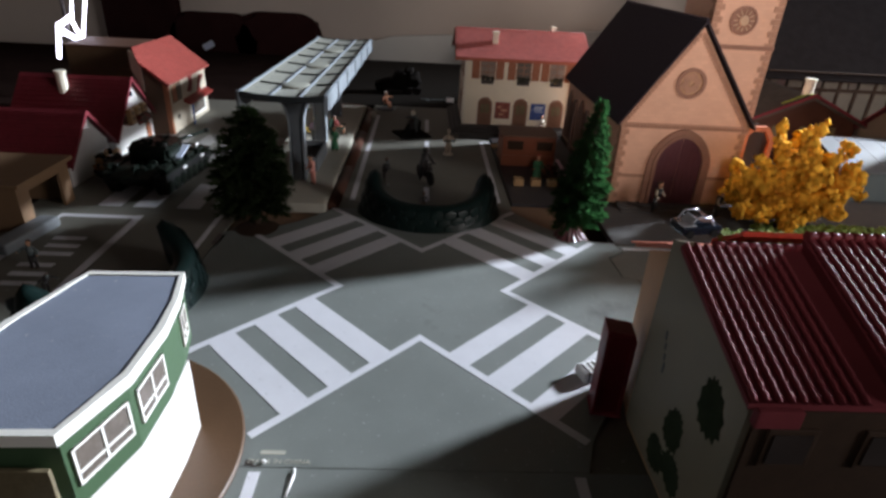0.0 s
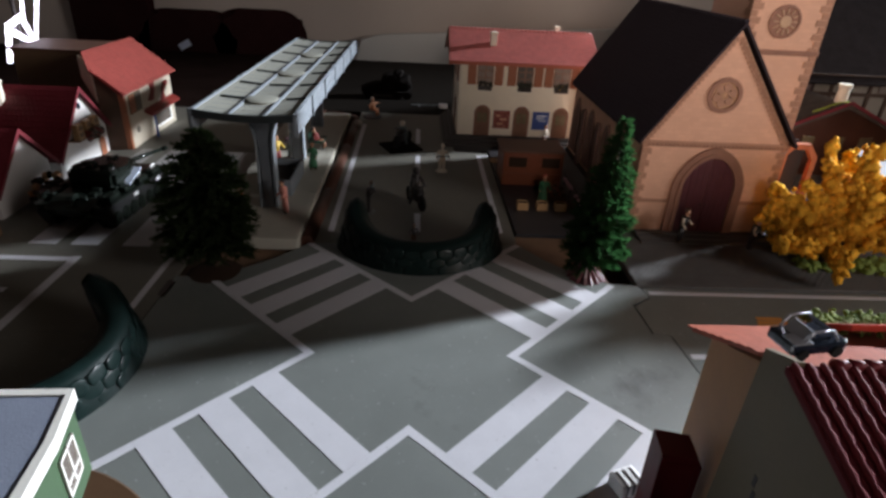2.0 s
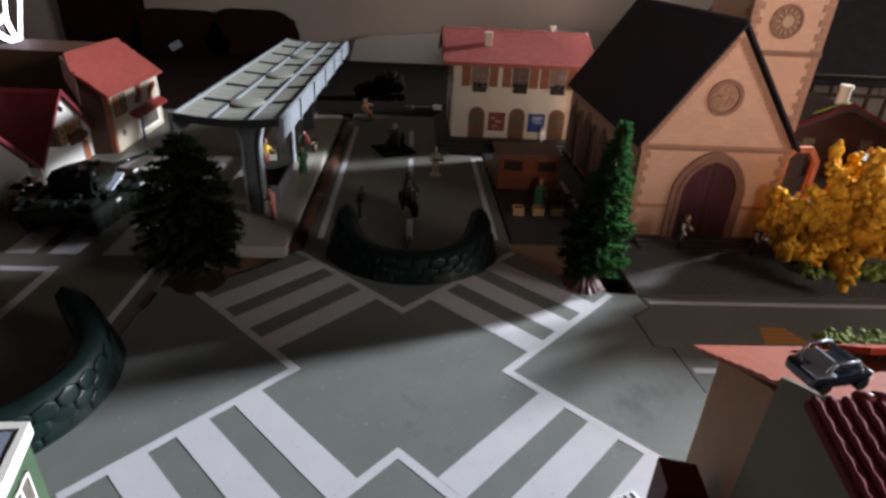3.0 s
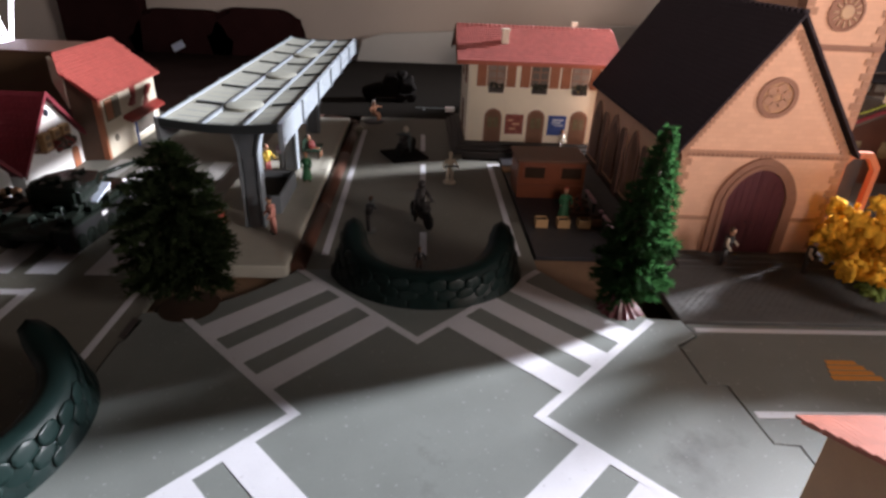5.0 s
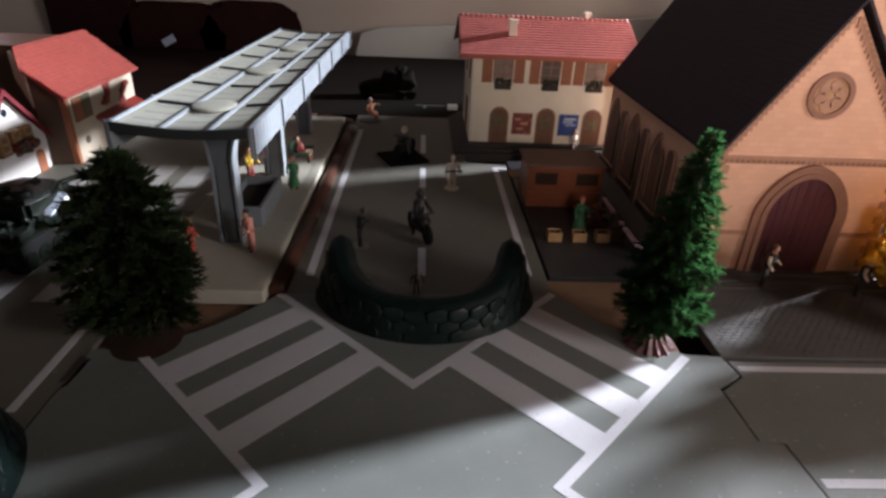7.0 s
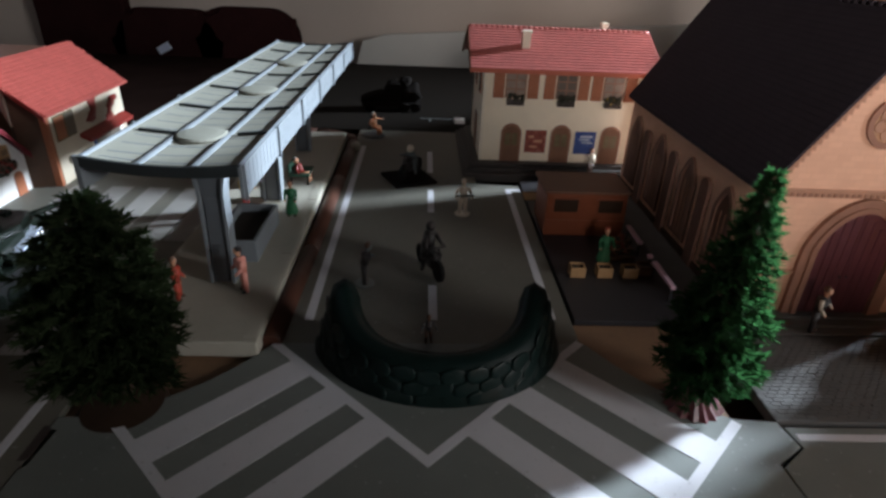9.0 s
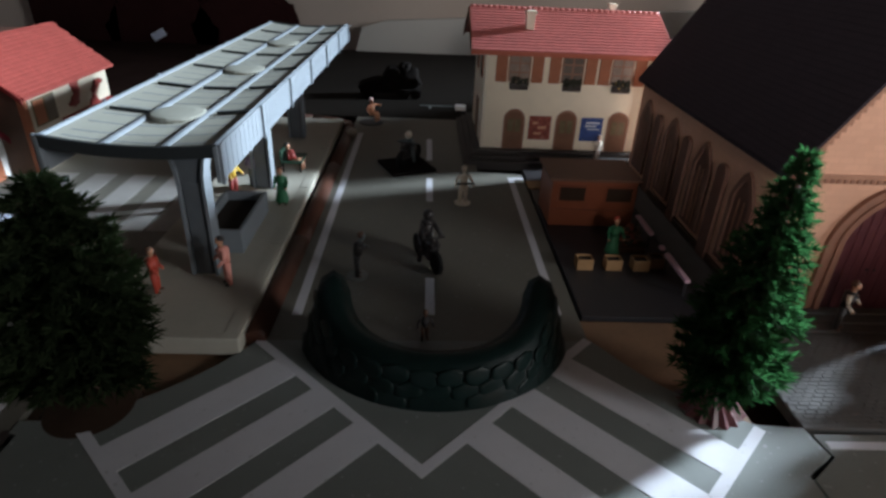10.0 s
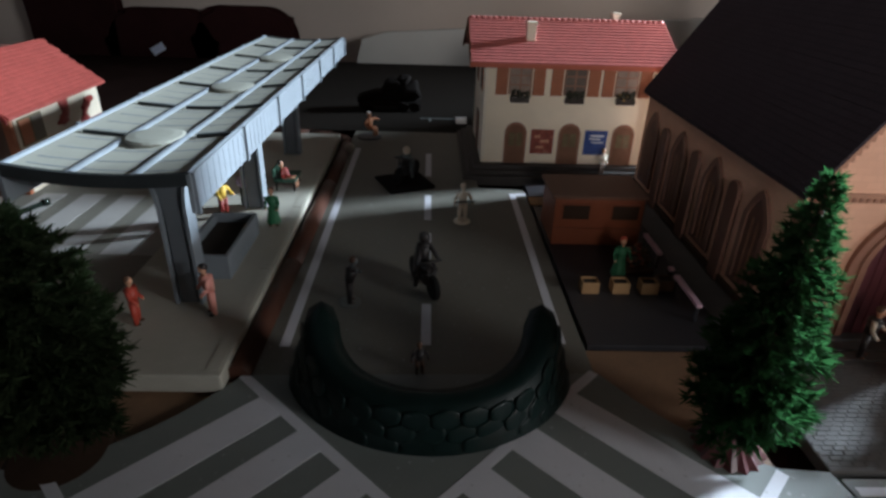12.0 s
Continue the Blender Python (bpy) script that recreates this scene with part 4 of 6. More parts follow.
def church_yard():
    y = slab("church_pavement", [(9.35, 4.85), (40, 4.85), (40, 24.2), (9.35, 24.2)], -0.32, 0.0, "stone_floor", "dark grey paved yard round the church", "pavement")
    # small flat setts, too many to count
    rnd = random.Random(31)
    verts, faces = [], []
    for r in range(24):
        for c in range(40):
            x, v, h = 9.42 + 0.29 * c + 0.145 * (r % 2), 5.0 + 0.157 * r, 0.012 + rnd.uniform(-0.004, 0.004)
            i = len(verts)
            for g, z in ((0.0, 0.0), (0.014, h)):
                verts += [(x + g, v + g, z), (x + 0.275 - g, v + g, z), (x + 0.275 - g, v + 0.144 - g, z), (x + g, v + 0.144 - g, z)]
            faces += [(i + 4, i + 5, i + 6, i + 7)] + [(i + k, i + (k + 1) % 4, i + 4 + (k + 1) % 4, i + 4 + k) for k in range(4)]
    me = bpy.data.meshes.new("setts")
    me.from_pydata([tuple(C * q for q in p) for p in verts], [], faces)
    me.materials.append(M["stone_floor"])
    ob = new("setts", me)
    ob.parent = y
    tagged(ob, "small dark grey paving setts", kind="stuff")
    for k in range(3):
        s = B()
        box(s, 10.9, 17.4, 8.85 + 0.42 * k, 10.1, 0.0, 0.06 + 0.06 * k, 0.02)
        part("step", s, "stone_floor", y)


church_yard()
church()


# ---- the station ----
def station():
    t = thing("station_house", "cream two-storey station house with red tiled roof and brown shutters", "house")
    x0, x1, yf, yb, z0, ze, yr, zr = 2.9, 11.75, 24.5, 30.6, 0.5, 5.5, 27.55, 7.15
    bm = B()
    prism(bm, [(yf, z0), (yb, z0), (yb, ze), (yr, zr - 0.12), (yf, ze)], x0, x1, "x")
    part("wall", bm, "cream", t)
    bm = B()
    box(bm, x0 - 0.02, x0 + 0.14, yf - 0.03, yf + 0.1, z0, ze - 0.1, 0.02)
    part("corner_strip", bm, "cream_side", t)
    for lo, hi in (((yf - 0.42, ze + 0.02), (yr, zr)), ((yb + 0.42, ze + 0.02), (yr, zr))):
        bm = B()
        th = 0.1
        prism(bm, [lo, hi, (hi[0], hi[1] - th), (lo[0], lo[1] - th)], x0 - 0.75, x1 + 0.55, "x")
        rf = part("roof", bm, "red_roof", t, "red tiled roof slope")
        bm = B()
        tiled_slope(bm, x0 - 0.75, x1 + 0.55, lo, hi, 15, 40, 0.085)
        tagged(part("tile_cover", bm, "red_roof", rf), kind="stuff")
    bm = B()
    box(bm, x0 - 0.8, x1 + 0.6, yf - 0.47, yf - 0.38, ze - 0.18, ze + 0.02, 0.02)
    part("gutter", bm, "orange_roof", t, "red-brown eaves board")
    for yy in ((yf - 0.42, yr), (yb + 0.42, yr)):
        bm = B()
        prism(bm, [(yy[0], ze - 0.22), (yy[1], zr - 0.22), (yy[1], zr + 0.05), (yy[0], ze + 0.05)], x0 - 0.82, x0 - 0.74, "x")
        part("bargeboard", bm, "brown_wood", t, "dark brown gable board")
    for k in range(34):
        bm = B()
        x = x0 - 0.72 + k * 0.295
        rod(bm, (x, yr, zr + 0.04), (x + 0.3, yr, zr + 0.04), 0.11, 0.085, 8)
        part("ridge_tile", bm, "red_roof", t)
    for x, y, zb, zt, w in ((5.14, 25.9, 5.75, 7.25, 0.21), (9.95, 28.4, 6.4, 7.55, 0.17)):
        bm = B()
        box(bm, x - w, x + w, y - w, y + w, zb, zt, 0.03)
        ch = part("chimney", bm, "cream_side", t, "cream chimney")
        bm = B()
        box(bm, x - w - 0.06, x + w + 0.06, y - w - 0.06, y + w + 0.06, zt - 0.16, zt - 0.02, 0.03)
        part("chimney_cap", bm, "cream_side", ch)
    # upper windows with shutters and flower boxes
    for n, x in enumerate((4.62, 7.32, 9.85)):
        bm = B()
        box(bm, x - 0.56, x + 0.56, yf - 0.05, yf, 4.0, 5.38, 0.015)
        w = part("window", bm, "stone", t)
        for a in (-0.5, 0.03):
            for z in (4.05, 4.5, 4.95):
                bm = B()
                box(bm, x + a, x + a + 0.46, yf - 0.06, yf - 0.045, z, z + 0.39)
                part("pane", bm, "window_glass" if n == 1 else "pane_pale", w)
        for s in (-1, 1):
            bm = B()
            xa = x + s * 0.62
            xb = x + s * 1.2
            box(bm, min(xa, xb), max(xa, xb), yf - 0.09, yf, 3.98, 5.4, 0.015)
            sh = part("shutter", bm, "shutter", w, "red-brown shutter")
            for k in range(9):
                bm = B()
                box(bm, min(xa, xb) + 0.08, max(xa, xb) - 0.08, yf - 0.115, yf - 0.085, 4.06 + k * 0.145, 4.15 + k * 0.145)
                part("slat", bm, "shutter", sh)
        bm = B()
        box(bm, x - 0.46, x + 0.46, yf - 0.36, yf - 0.06, 3.66, 3.96, 0.04)
        fb = part("flower_box", bm, "dark", w)
        bm = B()
        random.seed(20 + n)
        for k in range(26):
            blob(bm, (x + random.uniform(-0.42, 0.42), yf - 0.24 + random.uniform(-0.15, 0.1), 3.98 + random.uniform(-0.16, 0.26)), 0.1, 0.09, 0.1, 0.5, 1 if (n == 2 and random.random() < 0.3) else 0, 1, k)
        tagged(part("planting", bm, ["flowers", "flower_yellow"], fb), kind="stuff")
    # doors
    for x in (4.6, 7.35, 10.1):
        bm = B()
        prism(bm, arch(x, z0, 0.56, 2.62), yf - 0.05, yf + 0.01)
        d = part("door", bm, "stone", t, "arched brown door")
        bm = B()
        prism(bm, arch(x, z0, 0.47, 2.5), yf - 0.075, yf - 0.045)
        part("door_leaf", bm, "brown_wood", d)
        for k in range(3):
            bm = B()
            box(bm, x - 0.34 + 0.25 * k, x - 0.16 + 0.25 * k, yf - 0.095, yf - 0.07, 0.62, 1.3, 0.008)
            part("panel", bm, "brown_wood", d)
        for k in range(2):
            bm = B()
            box(bm, x - 0.34 + 0.37 * k, x - 0.03 + 0.37 * k, yf - 0.09, yf - 0.07, 1.42, 2.1, 0.008)
            part("pane", bm, "brown_glass", d)
    # posters
    for x, m in ((5.97, "poster_red"), (8.72, "poster_blue")):
        bm = B()
        box(bm, x - 0.58, x + 0.58, yf - 0.05, yf, 1.02, 2.28, 0.01)
        p = part("poster", bm, m, t, "red picture poster" if "red" in m else "blue poster with white print")
        bars = ((-0.3, 0.4, 1.96, 2.06), (-0.35, 0.25, 1.8, 1.88), (-0.2, 0.42, 1.64, 1.7)) if "blue" in m else ((-0.3, 0.1, 1.3, 1.42), (-0.1, 0.35, 1.6, 1.75), (-0.4, -0.1, 1.85, 1.98))
        for a, b, c, d in bars:
            bm = B()
            box(bm, x + a, x + b, yf - 0.056, yf - 0.048, c, d)
            part("print_bar", bm, "poster_white" if "blue" in m else "skin", p)
    # side of the house
    for y in (26.0, 28.6):
        bm = B()
        box(bm, x0 - 0.05, x0, y - 0.45, y + 0.45, 3.9, 5.1, 0.015)
        w = part("window", bm, "shutter", t)
        bm = B()
        box(bm, x0 - 0.06, x0 - 0.04, y - 0.35, y + 0.35, 4.0, 5.0)
        part("pane", bm, "window_glass", w)
    bm = B()
    box(bm, x0 - 0.06, x0, 26.8, 27.9, 0.5, 2.5, 0.015)
    part("side_door", bm, "brown_wood", t)
    # stepped base
    bm = B()
    for k in range(3):
        box(bm, x0 - 0.95 + 0.28 * k, x1 + 1, yf - 1.35 + 0.42 * k, yb + 1, -0.3 if k == 0 else 0.16 * k, 0.16 + 0.17 * k, 0.03)
    part("stepped_base", bm, "step_grey", t, "dark grey stepped base")
    return t


station()
bm = B()
box(bm, -0.35, 0.35, -0.3, 0.3, 0, 0.3, 0.04)
whole("paper_block", bm, "bright", "small white block on the station base", "block", 2.3, 33.4, 0.16)


# ---- kiosk corner ----
pad = thing("kiosk_pad", "black plastic pad with pink edging beside the church", "pad")
bm = B()
box(bm, 4.95, 9.3, 9.45, 22.6, -0.32, 0.02, 0.03)
part("plate", bm, "pad", pad)
for y0, y1 in ((10.7, 12.6), (13.0, 13.2), (14.2, 15.85)):
    bm = B()
    box(bm, 8.58, 8.76, y0, y1, 0.54, 0.66, 0.02)
    part("edging", bm, "pink", pad, "pale pink edging rail")
    for y in (y0 + 0.1, y1 - 0.1):
        bm = B()
        box(bm, 8.62, 8.7, y - 0.05, y + 0.05, 0.02, 0.55)
        part("post", bm, "pad", pad)
bm = B()
box(bm, 4.85, 5.9, 19.9, 20.8, 0.02, 0.09, 0.02)
part("light_slab", bm, "crate", pad, "tan slab")

ki = thing("kiosk", "orange-brown plastic kiosk with flat dark roof", "kiosk")
bm = B()
box(bm, 5.05, 8.5, 16.0, 18.3, 0.02, 1.98, 0.05)
part("body", bm, "kiosk", ki)
bm = B()
box(bm, 4.9, 8.6, 15.9, 18.4, 1.98, 2.1, 0.04)
part("roof", bm, "kiosk_roof", ki)
for x in (5.3, 7.2):
    bm = B()
    box(bm, x, x + 1.15, 15.94, 16.02, 1.1, 1.78, 0.02)
    w = part("window", bm, "kiosk", ki)
    bm = B()
    box(bm, x + 0.07, x + 1.08, 15.92, 15.95, 1.16, 1.72)
    part("pane", bm, "dark_front", w)
bm = B()
box(bm, 5.05, 8.5, 15.9, 16.0, 0.72, 0.78, 0.02)
part("counter", bm, "kiosk", ki)

random.seed(4)
for n, x in enumerate((5.72, 6.76, 7.74, 8.4)):
    c = thing("flower_crate", "tan plastic flower crate on the black pad", "crate", x, 12.55 + (0.2 if n == 3 else 0), 0.02, group="crates on the pad")
    mm = "crate" if n < 3 else "fig_brown"
    for a in ((-0.29, 0.29, -0.24, -0.19), (-0.29, 0.29, 0.19, 0.24), (-0.29, -0.24, -0.19, 0.19), (0.24, 0.29, -0.19, 0.19)):
        bm = B()
        box(bm, *a, 0, 0.42, 0.015)
        part("side", bm, mm, c)
    bm = B()
    box(bm, -0.24, 0.24, -0.19, 0.19, 0, 0.34)
    part("soil", bm, "soil", c)
fl = thing("flower_stand", "dark flower stand with red and orange blooms", "flower stand", 7.85, 14.2, 0.02)
bm = B()
for k in range(3):
    box(bm, -0.5, 0.5, -0.5 + 0.35 * k, 0.5, 0.2 * k, 0.2 * k + 0.2, 0.03)
part("stand", bm, "fig_brown", fl)
bm = B()
for k in range(46):
    q = random.random()
    blob(bm, (random.uniform(-0.5, 0.5), -0.35 + 0.8 * q, 0.24 + 0.42 * q + random.uniform(0, 0.12)), 0.1, 0.1, 0.08, 0.4, random.choice((0, 1, 2, 2)), 1, k)
tagged(part("planting", bm, ["deep_red", "kiosk", "flowers"], fl), kind="stuff")


# ---- figures: plain painted shapes ----
def figure(name, label, x, y, z, turn, top, legs, skin="skin", hair="fig_brown", arms=(20, 20), lean=0, base=None, skirt=False, h=1.7, seated=False, bar=None, sleeves=None):
    bm = B()
    s = h / 2.0
    hip = 0.95 * s
    if base:
        lathe(bm, [(0.36, 0), (0.36, 0.05), (0.31, 0.07)], sides=16, slot=4)
    for q in (-1, 1):
        if seated:
            rod(bm, (q * 0.12 * s, 0, 0.52 * s), (q * 0.13 * s, -0.42 * s, 0.55 * s), 0.12 * s, 0.1 * s, 8, 1)
            rod(bm, (q * 0.13 * s, -0.42 * s, 0.55 * s), (q * 0.13 * s, -0.5 * s, 0.08 * s), 0.1 * s, 0.07 * s, 8, 1)
        else:
            rod(bm, (q * 0.16 * s, 0.02 * q, 0.05), (q * 0.11 * s, 0, hip), 0.085 * s, 0.13 * s, 8, 1)
            blob(bm, (q * 0.16 * s, -0.06 * s, 0.06), 0.08 * s, 0.14 * s, 0.06 * s, 0, 3, 1)
    z0 = 0.5 * s if seated else hip
    if skirt:
        lathe(bm, [(0.34 * s, 0.25 * s), (0.24 * s, 0.8 * s), (0.17 * s, 1.1 * s)], sides=12, slot=1)
    tilt = radians(lean)
    up = Vector((0, -math.sin(tilt), math.cos(tilt)))
    waist, neck = Vector((0, 0, z0)), Vector((0, 0, z0)) + up * 0.62 * s
    rod(bm, waist, neck - up * 0.1 * s, 0.17 * s, 0.24 * s, 10, 0)
    rod(bm, neck - up * 0.1 * s, neck, 0.24 * s, 0.09 * s, 10, 0)
    rod(bm, neck, neck + up * 0.12 * s, 0.07 * s, 0.07 * s, 8, 2)
    head = neck + up * 0.24 * s
    blob(bm, head, 0.13 * s, 0.15 * s, 0.17 * s, 0, 2, 2)
    blob(bm, head + Vector((0, 0.03, 0.05)) * s, 0.14 * s, 0.145 * s, 0.15 * s, 0.15, 3, 2)
    for q, a in zip((-1, 1), arms):
        a = radians(a)
        sh = neck - up * 0.08 * s + Vector((q * 0.23 * s, 0, 0))
        el = sh + Vector((q * 0.34 * s * math.sin(a), -0.05 * s, -0.34 * s * math.cos(a)))
        wr = el + Vector((q * 0.2 * s * math.sin(a) - q * 0.06 * s, -0.2 * s, -0.2 * s * math.cos(a)))
        rod(bm, sh, el, 0.085 * s, 0.07 * s, 8, 6)
        rod(bm, el, wr, 0.07 * s, 0.055 * s, 8, 6)
        blob(bm, wr, 0.06 * s, 0.06 * s, 0.07 * s, 0, 2, 1)
    if bar:
        rod(bm, (-0.45 * s, -0.28 * s, z0 + 0.2 * s), (0.5 * s, -0.3 * s, z0 + 0.22 * s), 0.05 * s, 0.06 * s, 8, 5)
    whole(name, bm, [top, legs, skin, hair, base or top, bar or top, sleeves or top], label, "figurine", x, y, z, turn)


figure("figurine", "painted figurine in black vest with white sleeves before the church door", 12.75, 9.0, 0.08, 40, "fig_black", "fig_black", arms=(12, 30), hair="fig_brown", lean=6, h=1.75, sleeves="fig_cream")
figure("figurine", "painted figurine in black vest with white sleeves on the church steps", 15.95, 8.5, 0.05, 40, "fig_black", "fig_black", hair="fig_black", arms=(50, 25), lean=10, h=1.62, sleeves="fig_cream")
figure("figurine", "cream figurine holding a black bar on a round pale base", 1.66, 18.1, -0.02, 8, "fig_cream", "fig_cream", skin="fig_cream", hair="fig_cream", arms=(28, 30), base="fig_cream", h=1.74, bar="fig_black")
figure("figurine", "dark figurine with a raised arm on a clear base", -2.25, 11.6, -0.02, 90, "fig_black", "fig_black", skin="fig_grey", arms=(120, 40), lean=14, base="road", h=1.72)
figure("figurine", "small dark seated figurine inside the green wall", 0.05, 8.1, -0.02, 10, "fig_black", "fig_brown", skin="fig_brown", arms=(30, 30), h=1.05)
figure("figurine", "orange kneeling figurine with a white cap", -3.4, 30.4, 0.04, 60, "fig_orange", "fig_orange", hair="fig_white", arms=(60, 80), seated=True, h=1.89)
bm = B()
lathe(bm, [(0.75, 0), (0.75, 0.05), (0.7, 0.06)], sides=20)
whole("round_base", bm, "pad", "thin dark round base on the road", "base", -3.4, 30.3, -0.02)
figure("figurine", "pink figurine leaning near the platform column", -6.05, 10.15, 0.45, -60, "fig_pink", "fig_pink", arms=(15, 15), lean=8, h=1.72, hair="fig_black")
figure("figurine", "red figurine standing on the platform", -8.0, 9.6, 0.45, 90, "fig_red", "fig_red", arms=(6, 6), h=1.56)
figure("figurine", "green figurine in a long dress on the platform", -5.75, 16.3, 0.45, 0, "fig_green", "fig_green", hair="fig_brown", arms=(10, 10), skirt=True, h=1.64)
figure("figurine", "figurine in a yellow top and red trousers on the platform", -7.9, 17.1, 0.45, 60, "fig_yellow", "deep_red", hair="fig_brown", arms=(8, 30), h=1.72)
figure("figurine", "lilac figurine on the platform", -7.35, 18.2, 0.45, 180, "fig_lilac", "fig_grey", hair="fig_white", arms=(30, 20), h=1.72)
figure("figurine", "red seated figurine on the bench", -6.1, 20.4, 0.45, 82, "deep_red", "skin", hair="fig_black", arms=(15, 15), lean=-22, seated=True, h=1.72)
figure("figurine", "white and brown figurine before the station poster", 8.95, 23.55, 0.16, 30, "fig_cream", "fig_brown", hair="fig_brown", arms=(5, 12), h=1.5)
figure("figurine", "figurine in a pale green coat by the flower crates", 6.95, 13.4, 0.02, 0, "fig_green", "fig_green", hair="fig_red", arms=(14, 22), skirt=True, h=1.64)
figure("figurine", "dark figurine beside the parking bay", -15.5, 0.6, -0.02, 0, "fig_grey", "fig_black", arms=(60, 40), h=1.31)
figure("figurine", "small dark figurine lying over the parking line", -14.0, -1.2, -0.02, 60, "fig_black", "fig_black", skin="fig_grey", arms=(80, 60), lean=40, h=1.07)

# dark riders on the road
def motorcycle(label, x, y, z, turn, body, coat, helmet, lean, crouch=0.0):
    t = thing("toy_motorcycle", label, "toy motorcycle", x, y, z, turn)
    for v in (-0.75, 0.75):
        bm = B()
        lathe(bm, [(0.3, -0.1), (0.4, -0.08), (0.42, -0.04), (0.42, 0.04), (0.4, 0.08), (0.3, 0.1)], sides=18)
        bm.transform(Matrix.Translation((0, v, 0.42)) @ Matrix.Rotation(math.pi / 2, 4, "Y"))
        part("wheel", bm, "rubber", t)
    bm = B()
    box(bm, -0.2, 0.2, -0.5, 0.55, 0.35, 0.8, 0.1)
    part("engine", bm, "fig_black", t)
    bm = B()
    blob(bm, (0, -0.2, 0.92), 0.2, 0.36, 0.16, 0.1)
    part("fuel_tank", bm, body, t)
    bm = B()
    blob(bm, (0, 0.4, 0.86), 0.19, 0.45, 0.1, 0.1)
    part("saddle", bm, "fig_black", t)
    bm = B()
    for q in (-0.1, 0.1):
        rod(bm, (q, -0.75, 0.42), (q, -0.5, 1.2), 0.04)
    part("fork", bm, "fig_black", t)
    bm = B()
    rod(bm, (-0.42, -0.42, 1.2), (0.42, -0.42, 1.2), 0.045)
    part("handlebar", bm, "fig_black", t)
    bm = B()
    hip, neck = Vector((0, 0.25, 0.95 - 0.4 * crouch)), Vector((0, 0.2 - lean, 1.62 - crouch))
    rod(bm, hip, neck, 0.26, 0.22, 10, 0)
    blob(bm, hip, 0.27, 0.26, 0.2, 0.0, 0)
    blob(bm, neck, 0.24, 0.2, 0.14, 0.0, 0)
    blob(bm, neck + Vector((0, -0.04, 0.28)), 0.19, 0.2, 0.21, 0.0, 1)
    for q in (-1, 1):
        rod(bm, neck + Vector((q * 0.2, 0, -0.05)), (q * 0.36, -0.38, 1.2), 0.09, 0.07, 8, 0)
        rod(bm, hip + Vector((q * 0.14, 0, 0)), (q * 0.32, -0.15, 0.75), 0.13, 0.1, 8, 0)
        rod(bm, (q * 0.32, -0.15, 0.75), (q * 0.3, 0.05, 0.15), 0.1, 0.08, 8, 0)
    part("rider", bm, [coat, helmet], t)
    return t


motorcycle("dark toy motorcycle with a plain rider shape on the road", 0.12, 12.6, -0.02, 24, "fig_black", "fig_black", "fig_black", 0.12)

dg = thing("square_base", "thin dark square base lying on the road", "base", -0.95, 22.5, -0.02, 24)
bm = B()
box(bm, -1.15, 1.15, -1.15, 1.15, 0, 0.14, 0.05)
part("plate", bm, "soot", dg)
motorcycle("dark toy motorcycle with a grey white-helmeted rider shape", -0.85, 22.6, 0.12, -28, "fig_black", "fig_grey", "fig_cream", 0.18, 0.4)


# ---- the green stone crescents ----
def crescent():
    t = thing("stone_crescent", "dark green glossy toy wall of rounded stones in a half ring", "toy wall", 0.35, 8.75, -0.02)
    R = 3.3
    bm = B()
    n = 40
    a0, a1 = math.pi * 1.0, math.pi * 2.0

    def height(f):
        e = min(f, 1 - f)
        return (1.2 + 1.25 * abs(2 * f - 1) ** 3.2) * min(1.0, (e / 0.045) ** 0.7 if e > 0 else 0.1) + 0.05

    for k in range(n):
        q = []
        for j in (k, k + 1):
            f = j / n
            a = a0 + (a1 - a0) * f
            thick = 0.46 * min(1.0, 0.3 + 7.0 * min(f, 1 - f)) * (1 + 0.5 * abs(2 * f - 1) ** 2)
            for r, z in ((R + thick, 0), (R + thick * 0.7, height(f) * 0.9), (R, height(f)), (R - thick * 0.8, height(f) * 0.9), (R - thick, 0)):
                q.append(bm.verts.new(((r - 0.2 * z) * math.cos(a), 0.945 * (r - 0.2 * z) * math.sin(a), z)))
        for i in range(4):
            bm.faces.new((q[i], q[i + 1], q[i + 6], q[i + 5])).smooth = True
    bmesh.ops.remove_doubles(bm, verts=bm.verts, dist=0.001)
    part("core", bm, "hedge_stone", t)
    st = B()
    blob(st, (0, 0, 0), 0.385, 0.034, 0.265, 0.12, cuts=2)
    stone = piece_mesh("stone", st, "hedge_stone")
    random.seed(11)
    for r in range(6):
        count = 16
        for k in range(count):
            f = (k + 0.5 + 0.5 * (r % 2)) / count
            if f > 0.985 or f < 0.015:
                continue
            z = 0.16 + 0.34 * r + random.uniform(-0.03, 0.03)
            if z > height(f) - 0.24:
                continue
            a = a0 + (a1 - a0) * f
            inset = 0.44 * (1 - 0.3 * z / 2) * min(1.0, 0.3 + 7.0 * min(f, 1 - f)) * (1 + 0.5 * abs(2 * f - 1) ** 2) - 0.025
            rr = R + inset
            shared("stone", stone, t, (rr - 0.2 * z) * math.cos(a), 0.945 * (rr - 0.2 * z) * math.sin(a), z, math.degrees(a) + 90 + random.uniform(-3, 3), -13 + random.uniform(-3, 3), random.uniform(-10, 10))
    return t


ring = crescent()
other = copy_thing(ring, pose(C * -11.92, C * -1.25, -0.0003, 0, 0, 67))
tagged(other, "dark green glossy toy wall of rounded stones beside the parking bay")


